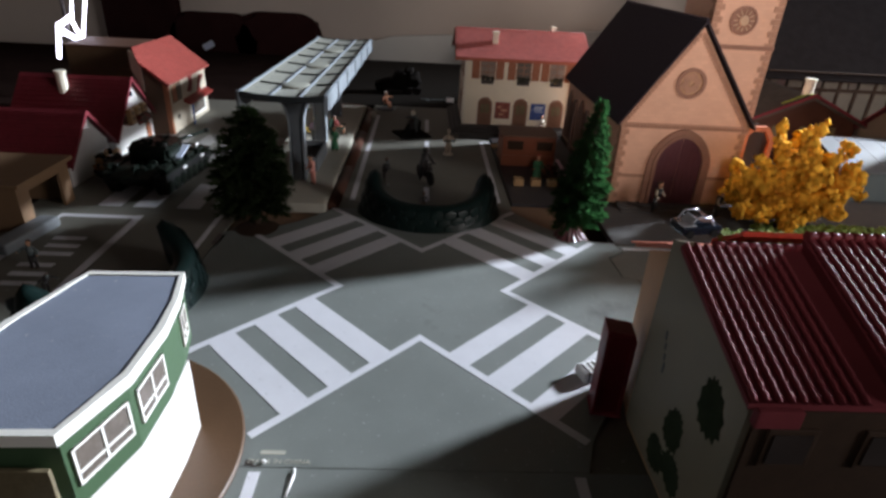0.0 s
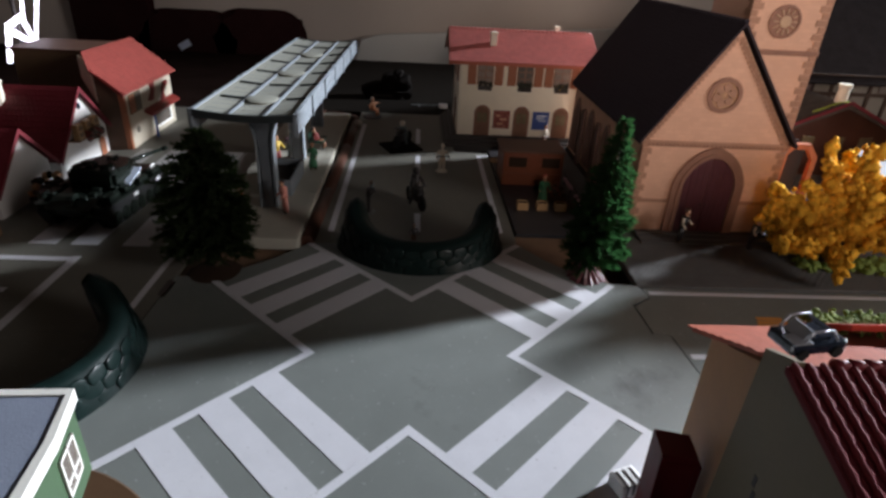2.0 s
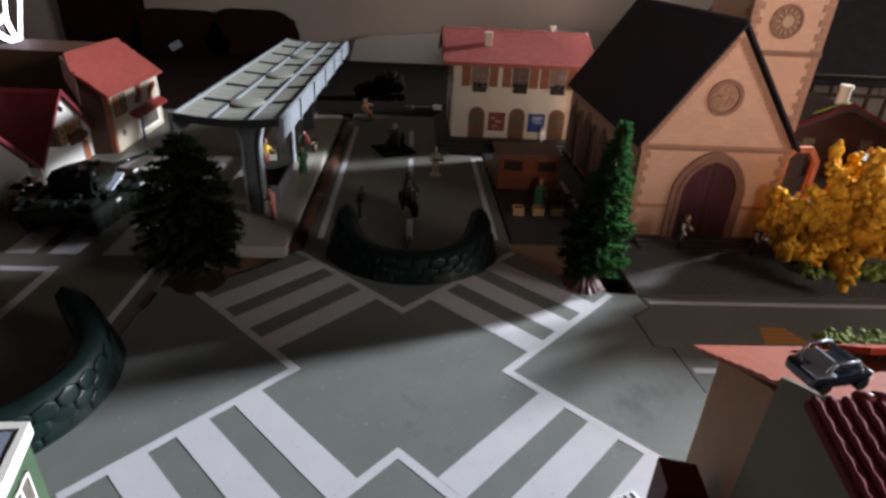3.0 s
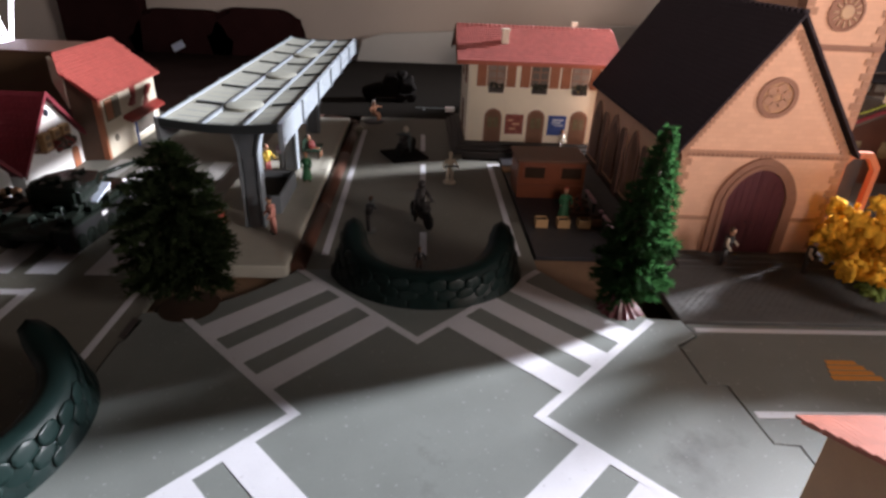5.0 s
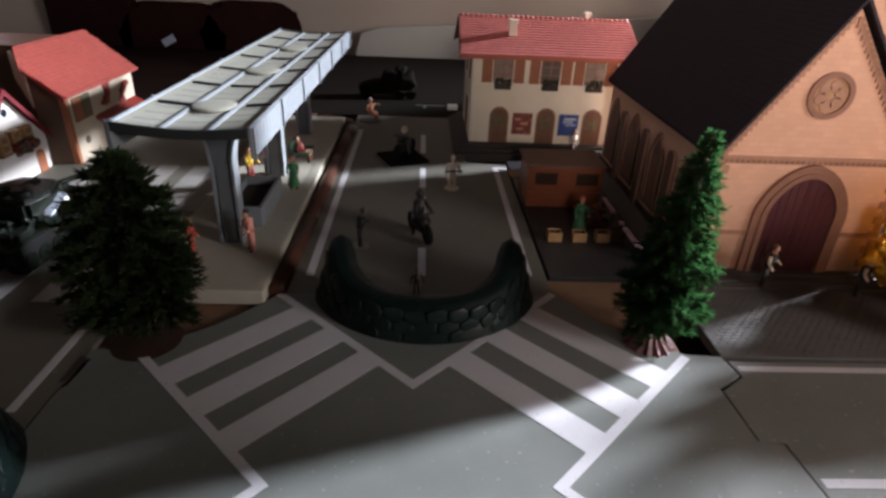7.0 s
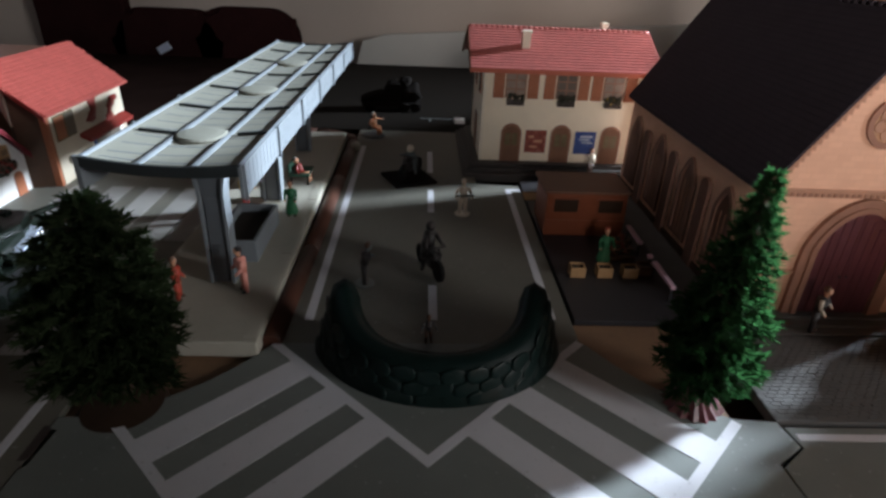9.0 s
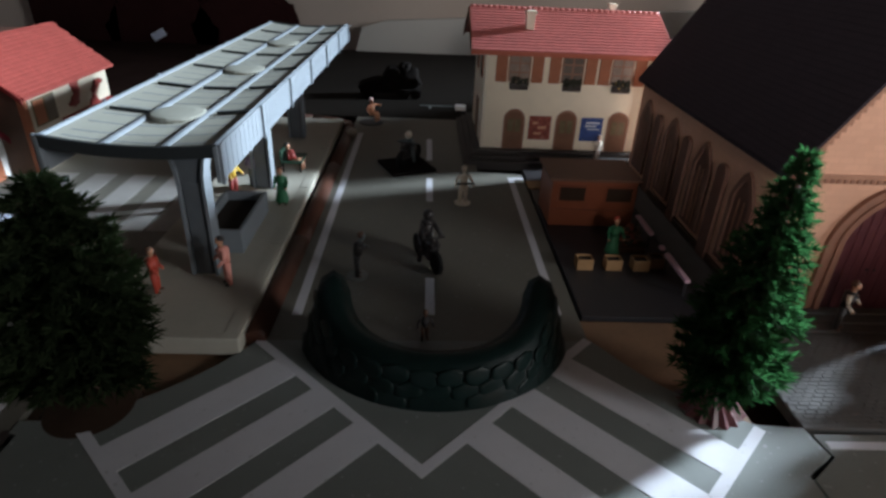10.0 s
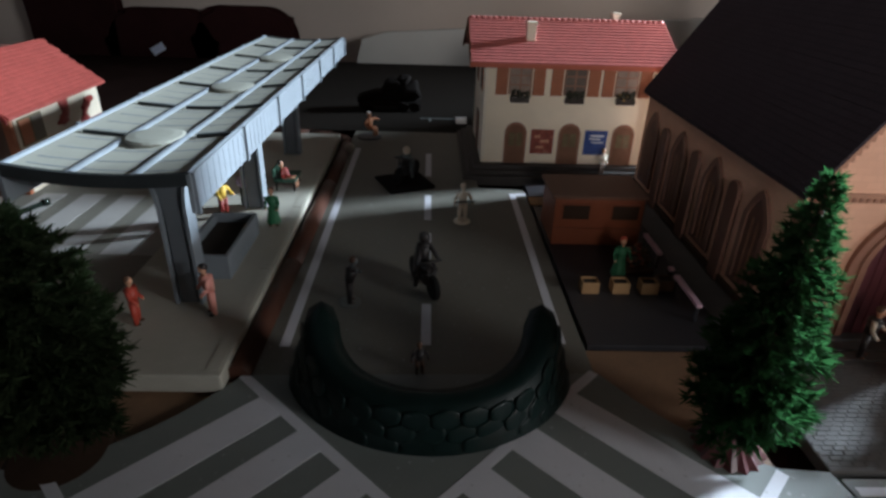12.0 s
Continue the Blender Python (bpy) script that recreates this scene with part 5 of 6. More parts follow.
# ---- trees ----
def fir(x, y, z, top, radius, seed, label, full, lean, low, needles):
    """A bristly model fir. full: how long the crown keeps its width; lean: how far its tip stands off, in cm."""
    t = thing("fir_tree", label, "tree", x, y, z)
    random.seed(seed)

    def axis(h):
        return Vector((lean[0] * h / top, lean[1] * h / top, h))

    bm = B()
    rod(bm, axis(0), axis(0.45 * top), 0.2, 0.14, 10)
    rod(bm, axis(0.45 * top), axis(0.99 * top), 0.14, 0.05, 8)
    part("trunk", bm, "trunk", t)

    def spread(f, a):
        wob = 1 + 0.13 * math.sin(3 * a + seed) + 0.1 * math.sin(26 * f + 2 * a)
        return radius * (1 - f ** full) ** 0.8 * wob * min(1.0, 0.66 + 1.6 * f) + 0.06

    # wire limbs wound round the trunk, each carrying its bristles
    limbs, verts, faces = B(), [], []
    for k in range(430):
        f = ((k + random.random()) / 430) ** 1.2
        a = 2.4 * k + random.uniform(-0.3, 0.3)
        reach = spread(f, a) * random.uniform(0.8, 1.0)
        rise = random.uniform(-0.35, 0.35) - 0.12 * (1 - f)
        start = axis(low + (top - low) * f)
        end = start + Vector((reach * math.cos(a), reach * math.sin(a), reach * rise))
        if k % 8 == 0:
            rod(limbs, start, end, 0.03, 0.012, 4)
        for n in range(max(12, int(58 * reach))):
            q = random.random() ** 0.7
            p = start.lerp(end, q)
            out = Vector((math.cos(a), math.sin(a), rise + 0.2))
            d = (out + Vector((random.gauss(0, 0.55), random.gauss(0, 0.55), random.gauss(0, 0.42)))).normalized()
            ln = random.uniform(0.2, 0.42) * (1 - 0.3 * f)
            u = (Matrix.Rotation(random.uniform(0, math.pi), 3, d) @ d.orthogonal().normalized()) * 0.024
            v = d.cross(u) * 0.35
            i, m = len(verts), p + 0.6 * ln * d
            # a folded blade: two halves that meet along a raised middle
            verts += [p + u, p + v, p - u, m + 0.9 * u, m + v, m - 0.9 * u, p + ln * d]
            faces += [(i, i + 1, i + 4, i + 3), (i + 1, i + 2, i + 5, i + 4), (i + 3, i + 4, i + 6), (i + 4, i + 5, i + 6)]
    part("limbs", limbs, "trunk", t)
    me = bpy.data.meshes.new("crown")
    me.from_pydata([v * C for v in verts], [], faces)
    me.materials.append(M[needles])
    cr = new("crown", me)
    cr.parent = t
    tagged(cr, "dense dark green bristles", kind="stuff")
    return t


tree = fir(-7.98, 5.65, -0.2, 5.78, 1.78, 3, "dark green blunt-topped bristly model fir on a brown disc", 3.0, (-0.08, 0.2), 1.05, "fir_olive")
bm = B()
lathe(bm, [(1.12, -0.02), (1.12, 0.1), (1.0, 0.2), (0.3, 0.26)], (0.08, -0.45, 0), sides=28)
part("foot", bm, "dark_front", tree, "flat brown disc foot")
tree = fir(7.3, 5.55, -0.13, 6.65, 1.5, 8, "dark green leaning model fir tree on a ribbed maroon foot", 0.95, (0.72, 0.6), 0.95, "fir")
bm = B()
lathe(bm, [(0.82, -0.03), (0.76, 0.08), (0.5, 0.34), (0.2, 0.75)], sides=30, ribs=0.16)
part("foot", bm, "root", tree, "ribbed maroon plastic foot")


def yellow_tree(x, y, z):
    t = thing("yellow_tree", "bushy autumn-yellow model tree of foam clumps beside the church", "tree", x, y, z)
    random.seed(15)
    bm = B()
    rod(bm, (0, 0, 0), (0.1, 0.0, 2.0), 0.35, 0.25, 10)
    spots = []
    root = Vector((0.05, 0, 1.9))
    for k in range(84):
        a = 2.4 * k + random.uniform(-0.3, 0.3)
        el = random.uniform(-0.7, 1.4)
        if 46 <= k < 64:  # low limbs sweep out towards the church
            a, el = random.uniform(1.3, 3.3), random.uniform(-0.6, -0.05)
        ln = random.uniform(2.2, 2.8) + (0.9 if el > 0.7 and random.random() < 0.5 else 0.0)
        d = Vector((1.2 * math.cos(a) * math.cos(el), (0.85 if k < 46 else 1.12) * math.sin(a) * math.cos(el), math.sin(el)))
        if k >= 64:  # a thick skirt of twigs, added beside the porch to block low daylight
            d = Vector((random.uniform(-1.2, 1.0), random.uniform(1.9, 3.0), random.uniform(0.25, 1.75))) - root
            ln = d.length
            d.normalize()
        mid = root + d * ln * 0.55
        tip = mid + (d + Vector((random.uniform(-0.4, 0.4), random.uniform(-0.3, 0.3), 0.3 if k < 64 else 0.0))).normalized() * ln * 0.5
        rod(bm, root, mid, 0.1, 0.06, 6)
        rod(bm, mid, tip, 0.06, 0.03, 6)
        # crumbs of foam sit like a sleeve on each twig and knot at its end
        for n in range(40):
            f = (n + random.random()) / 40
            axis = root.lerp(mid, 0.3 + 1.4 * f) if f < 0.5 else mid.lerp(tip, 2 * f - 1)
            wide = 0.2 * (1.2 - 0.65 * f)
            p = axis + Vector((random.gauss(0, wide), random.gauss(0, wide), random.gauss(0, wide)))
            if p.z < 0.12:
                continue
            r = random.choice((0.07, 0.1, 0.14, 0.2)) * random.uniform(0.9, 1.25) * (1.15 - 0.25 * f)
            spots.append((p, r, (random.uniform(0.75, 1.25), random.uniform(0.75, 1.25), random.uniform(0.75, 1.4)), 0))
        for n in range(7):
            spots.append((tip + Vector((random.gauss(0, 0.13), random.gauss(0, 0.13), random.gauss(0, 0.15))), random.uniform(0.08, 0.17), (1, 1, 1.2), 0))
    part("trunk", bm, "trunk", t)
    lumps("crown", spots, ["yellow"], t, "clumps of yellow foam foliage", 2, 0.17)


yellow_tree(18.75, 7.0, 0.1)


# ---- houses on the far side of the road to the left ----
def gable_house(name, label, x, y, turn, length, half, wall, rise, roof, wall_m, over=0.35, rows=14, lift=0.045):
    """Gable towards local +x at x = 0; the ridge runs back along -x."""
    t = thing(name, label, "house", x, y, -0.03, turn)
    bm = B()
    prism(bm, [(-half, 0), (half, 0), (half, wall), (0, wall + rise - 0.1), (-half, wall)], -length, 0, "x")
    part("wall", bm, wall_m, t)
    k = rise / half
    for s in (-1, 1):
        lo, hi = (s * (half + over), wall - over * k + 0.05), (0, wall + rise)
        bm = B()
        prism(bm, [lo, hi, (hi[0], hi[1] - 0.1), (lo[0], lo[1] - 0.1)], -length - over, over, "x")
        rf = part("roof", bm, roof, t, "tiled roof slope")
        bm = B()
        tiled_slope(bm, -length - over, over, lo, hi, rows, int((length + 2 * over) / 0.24), lift)
        tagged(part("tile_cover", bm, roof, rf), kind="stuff")
        bm = B()
        prism(bm, [(lo[0], lo[1] + 0.06), (hi[0], hi[1] + 0.06), (hi[0], hi[1] - 0.22), (lo[0], lo[1] - 0.22)], over, over + 0.07, "x")
        part("bargeboard", bm, roof, t)
    return t


def red_house():
    """Lean-to house: one tiled slope with a clipped corner; x is the front's outward side, z0 the ground."""
    t = thing("house", "small house with deep red roof, brown gable and cream front", "house", -18.6, 23.4, -0.03)
    xf, xb, yn, yr = 1.1, -1.1, -3.2, 3.8

    def top(x):
        return 3.72 + (xf - x) * 0.834

    plan = [(xf, yn), (-0.22, yn - 0.35), (xb, yn + 0.7), (xb, yr), (xf, yr)]
    bm = B()
    low = [bm.verts.new((x, y, 0)) for x, y in plan]
    high = [bm.verts.new((x, y, top(x) - 0.08)) for x, y in plan]
    bm.faces.new(high)
    bm.faces.new(low[::-1])
    for k in range(5):
        bm.faces.new((low[k], low[k - 4], high[k - 4], high[k]))
    bmesh.ops.recalc_face_normals(bm, faces=bm.faces)
    part("wall", bm, "brown_gable", t)
    # roof slab and its rows of tiles
    edge = [(xf + 0.3, yn - 0.4), (-0.24, yn - 0.75), (xb - 0.05, yn + 0.62), (xb - 0.05, yr + 0.15), (xf + 0.3, yr + 0.5)]
    bm = B()
    low = [bm.verts.new((x, y, top(x) - 0.07)) for x, y in edge]
    high = [bm.verts.new((x, y, top(x) + 0.03)) for x, y in edge]
    bm.faces.new(high)
    bm.faces.new(low[::-1])
    for k in range(5):
        bm.faces.new((low[k], low[k - 4], high[k - 4], high[k]))
    bmesh.ops.recalc_face_normals(bm, faces=bm.faces)
    roof = part("roof", bm, "house_red", t, "deep red tiled roof slope")
    bm = B()
    rows = 15
    for r in range(rows):
        xa = xf + 0.3 - (2.5 * r) / rows
        xc = xa - 2.5 / rows
        near = yn - 0.4 - 0.35 * (xf + 0.3 - xc) / 1.64 if xc > -0.24 else yn - 0.75 + 1.37 * (-0.24 - xc) / 0.91
        y = near + 0.12 * (r % 2)
        while y < yr + 0.35 - 0.3 * r / rows:
            e = min(y + 0.24, yr + 0.45)
            v = [bm.verts.new(p) for p in ((xa, y + 0.01, top(xa) + 0.075), (xa, e - 0.01, top(xa) + 0.075), (xc, e - 0.01, top(xc) + 0.04), (xc, y + 0.01, top(xc) + 0.04), (xa, y + 0.01, top(xa) + 0.02), (xa, e - 0.01, top(xa) + 0.02))]
            bm.faces.new(v[:4])
            bm.faces.new((v[0], v[4], v[5], v[1]))
            y += 0.24
    tagged(part("tile_cover", bm, "house_red", roof), kind="stuff")
    bm = B()
    prism(bm, [(xf + 0.3, top(xf + 0.3) - 0.2), (-0.24, top(-0.24) - 0.16), (-0.24, top(-0.24) + 0.06), (xf + 0.3, top(xf + 0.3) + 0.06)], yn - 0.62, yn - 0.54)
    part("bargeboard", bm, "deep_red", t)
    # cream end wall on the clipped corner
    bm = B()
    v = [bm.verts.new(p) for p in ((-0.36, yn - 0.3, 2.9), (-1.35, yn + 0.45, 4.2), (-1.35, yn + 0.45, top(-1.1) - 0.1), (-0.36, yn - 0.3, top(-0.3) - 0.1))]
    w = [bm.verts.new(p.co + Vector((0.12, 0.14, 0))) for p in v]
    bm.faces.new(v)
    bm.faces.new(w[::-1])
    for k in range(4):
        bm.faces.new((v[k], v[k - 3], w[k - 3], w[k]))
    part("end_panel", bm, "cream_side", t, "cream end panel")
    bm = B()
    box(bm, xf - 0.3, xf + 0.03, yn - 0.1, yn + 0.12, 0, 3.68, 0.03)
    part("corner_post", bm, "shutter", t, "red-brown corner post")
    bm = B()
    box(bm, xf, xf + 0.06, yn + 0.12, yr, 0, 3.66, 0.02)
    part("front", bm, "dull_cream", t, "cream plaster front")
    bm = B()
    box(bm, xf + 0.06, xf + 0.1, yn + 0.3, yn + 2.0, 2.05, 3.25, 0.03)
    w = part("window", bm, "brown_glass", t)
    for a, m in ((0.36, "shutter"), (1.2, "timber_fill")):
        bm = B()
        box(bm, xf + 0.09, xf + 0.12, yn + a, yn + a + 0.74, 2.12, 3.18, 0.02)
        part("pane", bm, m, w)
    for y, z, lean in ((0.45, 2.9, 0.25), (2.35, 2.4, 0.4)):
        bm = B()
        for n in range(6):
            f = n / 5 - 0.5
            blob(bm, (xf + 0.1, y + lean * 2.2 * f + 0.2 * math.sin(7 * n + y), z + 0.95 * f), 0.06, 0.34 + 0.1 * math.cos(5 * n), 0.2, 0.7, 0, 2, y + n)
        part("climbing_flower", bm, "deep_red", t, "red climbing flower")
    bm = B()
    prism(bm, [(xf + 0.06, 1.95), (xf + 0.55, 1.7), (xf + 0.55, 1.52), (xf + 0.06, 1.75)], -1.0, 3.7)
    part("awning", bm, "deep_red", t, "dark red awning over the shop window")
    bm = B()
    box(bm, xf + 0.06, xf + 0.1, 0.0, 3.2, 0.3, 1.5, 0.02)
    w = part("shop_window", bm, "white_trim", t)
    bm = B()
    box(bm, xf + 0.09, xf + 0.11, 0.3, 2.9, 0.5, 1.3)
    part("pane", bm, "window_glass", w)
    bm = B()
    box(bm, xf + 0.4, xf + 0.52, -0.55, -0.43, 0, 1.6, 0.02)
    part("awning_post", bm, "poster_blue", t, "dark blue post")
    bm = B()
    lathe(bm, [(0.2, 0), (0.2, 0.05), (0.14, 0.07)], sides=14)
    bm.transform(Matrix.Translation((xf + 0.06, -2.2, 1.0)) @ Matrix.Rotation(math.pi / 2, 4, "Y"))
    part("wall_disc", bm, "timber_fill", t)


red_house()

b = gable_house("house", "white gabled house with maroon roof and a flowered balcony", -18.75, 17.4, 0, 6.2, 2.8, 1.35, 3.0, "maroon_roof", "white_wall", 0.25)
bm = B()
box(bm, 0.0, 0.6, -1.6, 1.0, 1.7, 1.8, 0.02)
bal = part("balcony", bm, "brown_wood", b, "brown wooden balcony")
for k in range(3):
    bm = B()
    box(bm, 0.3, 0.62, -1.55 + 0.85 * k, -0.95 + 0.85 * k, 1.8, 2.65, 0.04)
    bp = part("balcony_panel", bm, "crate", bal, "tan boxed panel")
    for z in (1.95, 2.3):
        bm = B()
        box(bm, 0.61, 0.65, -1.42 + 0.85 * k, -1.08 + 0.85 * k, z, z + 0.24, 0.02)
        part("inset", bm, "tan_wall", bp)
bm = B()
random.seed(6)
for k in range(70):
    blob(bm, (0.62 + random.uniform(-0.06, 0.16), random.uniform(-0.75, 0.75), 1.85 + random.uniform(-0.28, 0.25)), 0.12, 0.12, 0.11, 0.5, random.choice((0, 0, 1, 2)), 1, k)
tagged(part("planting", bm, ["flowers", "deep_red", "fig_brown"], bal), kind="stuff")
bm = B()
lathe(bm, [(0.18, 0), (0.18, 0.05)], sides=14)
bm.transform(Matrix.Translation((0.0, 0.05, 3.3)) @ Matrix.Rotation(math.pi / 2, 4, "Y"))
part("round_window", bm, "car_blue", b)
bm = B()
prism(bm, arch(1.7, 0.0, 0.3, 1.1), 0.0, 0.06, "x")
part("door", bm, "shutter", b)
bm = B()
lathe(bm, [(0.3, 0), (0.28, 1.3), (0.34, 1.35), (0.34, 1.5)], (-3.6, -0.7, 3.2), sides=10)
part("chimney", bm, "cream_side", b, "cream chimney")

c = gable_house("house", "low house with glossy maroon roof and white gable wall", -18.7, 11.55, 0, 7.5, 2.1, 1.55, 2.1, "maroon_roof", "white_wall", 0.3)
bm = B()
random.seed(9)
for k in range(60):
    blob(bm, (random.uniform(-0.5, 0.7), random.uniform(-0.6, 0.6), random.uniform(0.1, 1.2)), 0.24, 0.24, 0.2, 0.7, 0 if random.random() < 0.6 else 1, 1, k)
whole("shrub", bm, ["soil", "beige_wall"], "brown and dark shrub against the white house", "shrub", -17.7, 11.6, -0.03, kind="stuff")

g = thing("garage", "tan garage with a dark open door beside the road", "garage", -17.8, 5.9, -0.03)
for x0, x1, y0, y1 in ((-4.2, 0, 1.85, 2.0), (-4.2, 0, -2.0, -1.85), (-4.2, -4.05, -1.85, 1.85)):
    bm = B()
    box(bm, x0, x1, y0, y1, 0, 2.1)
    part("wall", bm, "tan_wall", g)
for y0, y1, z0 in ((-1.85, -1.2, 0), (1.2, 1.85, 0), (-1.2, 1.2, 1.7)):
    bm = B()
    box(bm, -0.15, 0, y0, y1, z0, 2.1)
    part("front_panel", bm, "tan_wall", g)
bm = B()
box(bm, -4.4, 0.25, -2.2, 2.2, 2.1, 2.3, 0.04)
part("roof", bm, "tan_wall", g)
# dark sheet added for the shade inside the open door
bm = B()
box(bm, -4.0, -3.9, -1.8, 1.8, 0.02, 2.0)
part("inner_shade", bm, "dark", g)
bm = B()
box(bm, -0.45, 0.45, -1.6, 1.6, 0, 0.5, 0.12)
whole("parked_strip", bm, "greenhouse", "grey-blue plastic bar lying by the garage", "bar", -17.4, 3.2, -0.02, -8)

br = thing("house", "plain brown flat-roofed house behind the red-roofed one", "house", -25.2, 28.0, -0.03)
bm = B()
box(bm, -1.9, 3.3, -2.0, 2.0, 0, 4.7, 0.04)
part("wall", bm, "tan_wall", br)
bm = B()
box(bm, -2.1, 3.5, -2.2, 2.2, 4.7, 4.85, 0.03)
part("roof", bm, "kiosk_roof", br)

# ---- model tank ----
tk = thing("model_tank", "dark green model battle tank on the zebra crossing", "model tank", -14.75, 11.35, -0.02, -6)
tk.scale = (0.9, 0.87, 0.95)
bm = B()
prism(bm, [(-3.3, 0.75), (-3.5, 1.15), (-2.6, 1.45), (2.9, 1.45), (3.4, 1.1), (3.1, 0.5), (-2.9, 0.5)], -1.15, 1.15, "x")
part("hull", bm, "tank", tk)
for s in (-1, 1):
    bm = B()
    prism(bm, [(-3.3, 0.85), (-2.8, 0.05), (2.6, 0.05), (3.3, 0.8), (3.0, 1.15), (-3.1, 1.15)], *sorted((s * 1.15, s * 1.75)), "x")
    tr = part("track", bm, "rubber", tk)
    for k in range(7):
        bm = B()
        lathe(bm, [(0.36, -0.04), (0.36, 0.03), (0.2, 0.06)], sides=14)
        bm.transform(Matrix.Translation((s * 1.76, -2.4 + 0.8 * k, 0.42)) @ Matrix.Rotation(s * math.pi / 2, 4, "Y"))
        part("road_wheel", bm, "tank", tr)
    bm = B()
    box(bm, *sorted((s * 1.1, s * 1.8)), -3.3, 3.2, 1.18, 1.28, 0.03)
    part("mudguard", bm, "tank", tk)
    for k in range(4):
        bm = B()
        box(bm, *sorted((s * 1.2, s * 1.7)), -2.6 + 1.4 * k, -1.7 + 1.4 * k, 1.28, 1.55, 0.05)
        part("stowage_box", bm, "tank", tk)
bm = B()
prism(bm, [(-1.25, -1.3), (1.25, -1.3), (1.45, 0.2), (0.85, 1.5), (-0.85, 1.5), (-1.45, 0.2)], 1.45, 2.3, "z")
bmesh.ops.bevel(bm, geom=list(bm.edges), offset=0.18, segments=2, affect="EDGES")
tu = part("turret", bm, "tank", tk)
bm = B()
rod(bm, (0.2, 1.2, 1.9), (1.15, 4.1, 1.98), 0.13, 0.09, 10)
rod(bm, (1.15, 4.1, 1.98), (1.24, 4.35, 1.98), 0.14, 0.14, 10)
part("gun_barrel", bm, "tank", tu)
for x, y in ((-0.5, -0.3), (0.55, -0.5)):
    bm = B()
    lathe(bm, [(0.38, 0), (0.38, 0.16), (0.28, 0.22)], (x, y, 2.3), sides=14)
    part("hatch", bm, "tank", tu)
bm = B()
rod(bm, (0.55, -0.4, 2.6), (0.6, 0.5, 2.65), 0.05)
part("machine_gun", bm, "rubber", tu)
for x, y, z in ((1.25, 0.9, 1.5), (1.75, -0.4, 0.9), (1.8, 1.9, 0.95), (1.35, 2.3, 1.5)):
    bm = B()
    box(bm, x - 0.03, x + 0.03, y - 0.2, y + 0.2, z, z + 0.16, 0.02)
    part("marking", bm, "bright", tk, "white marking")
random.seed(12)
for k in range(26):
    x, y = random.uniform(-1.6, 1.6), random.uniform(-3.0, 2.9)
    z = 2.25 if abs(x) < 1.0 and -1.1 < y < 1.2 else 1.4
    bm = B()
    w, d, h = random.uniform(0.06, 0.2), random.uniform(0.06, 0.3), random.uniform(0.12, 0.3)
    box(bm, x - w, x + w, y - d, y + d, z, z + h, 0.03)
    part("fitting", bm, "tank", tk)
# pale blue colour stands in for the sky reflected in the glass
bm = B()
prism(bm, [(-0.75, 1.55), (0.55, 2.0), (0.55, 2.06), (-0.75, 1.62)], 0.85, 1.75, "x")
part("armour_glass", bm, "label", tk, "glass plate coloured pale blue for its reflection")

# ---- green flat-roofed house ----
gh = thing("green_house", "flat-roofed model house with green upper wall and white windows", "house", 0, 0, 0.1)
foot = [(-6.3, -6.9), (-6.02, -8.1), (-5.88, -9.3), (-5.9, -10.9), (-6.38, -12.5), (-9.4, -12.6), (-9.2, -9.3), (-8.6, -7.0)]
bm = B()
prism(bm, foot, 2.25, 3.9, "z")
part("upper_wall", bm, "green_wall", gh)
mid = Vector((-7.6, -9.8))


def grown(pts, d):
    return [tuple(mid + (Vector(p) - mid) * (1 + d / max(0.5, (Vector(p) - mid).length))) for p in pts]


lowf = [(-5.98, -8.0), (-5.9, -9.2), (-5.92, -10.9), (-6.4, -12.4), (-9.2, -12.5), (-9.1, -8.0)]
bm = B()
prism(bm, lowf, 0.0, 2.27, "z")
part("lower_wall", bm, "white_wall", gh, "white lower wall")
bm = B()
o, i = grown(foot, 0.12), grown(foot, -0.06)
n = len(foot)
for k in range(n):
    j = (k + 1) % n
    v = [bm.verts.new((*p, z)) for z in (3.93, 4.2) for p in (o[k], o[j], i[j], i[k])]
    for f in ((0, 1, 5, 4), (4, 5, 6, 7), (2, 3, 7, 6), (0, 1, 2, 3)):
        bm.faces.new([v[q] for q in f])
bmesh.ops.remove_doubles(bm, verts=bm.verts, dist=0.001)
part("roof_rim", bm, "white_trim", gh, "white roof rim")
bm = B()
prism(bm, grown(foot, -0.05), 3.9, 4.17, "z")
part("roof_deck", bm, "blue_roof", gh, "blue-grey flat roof")


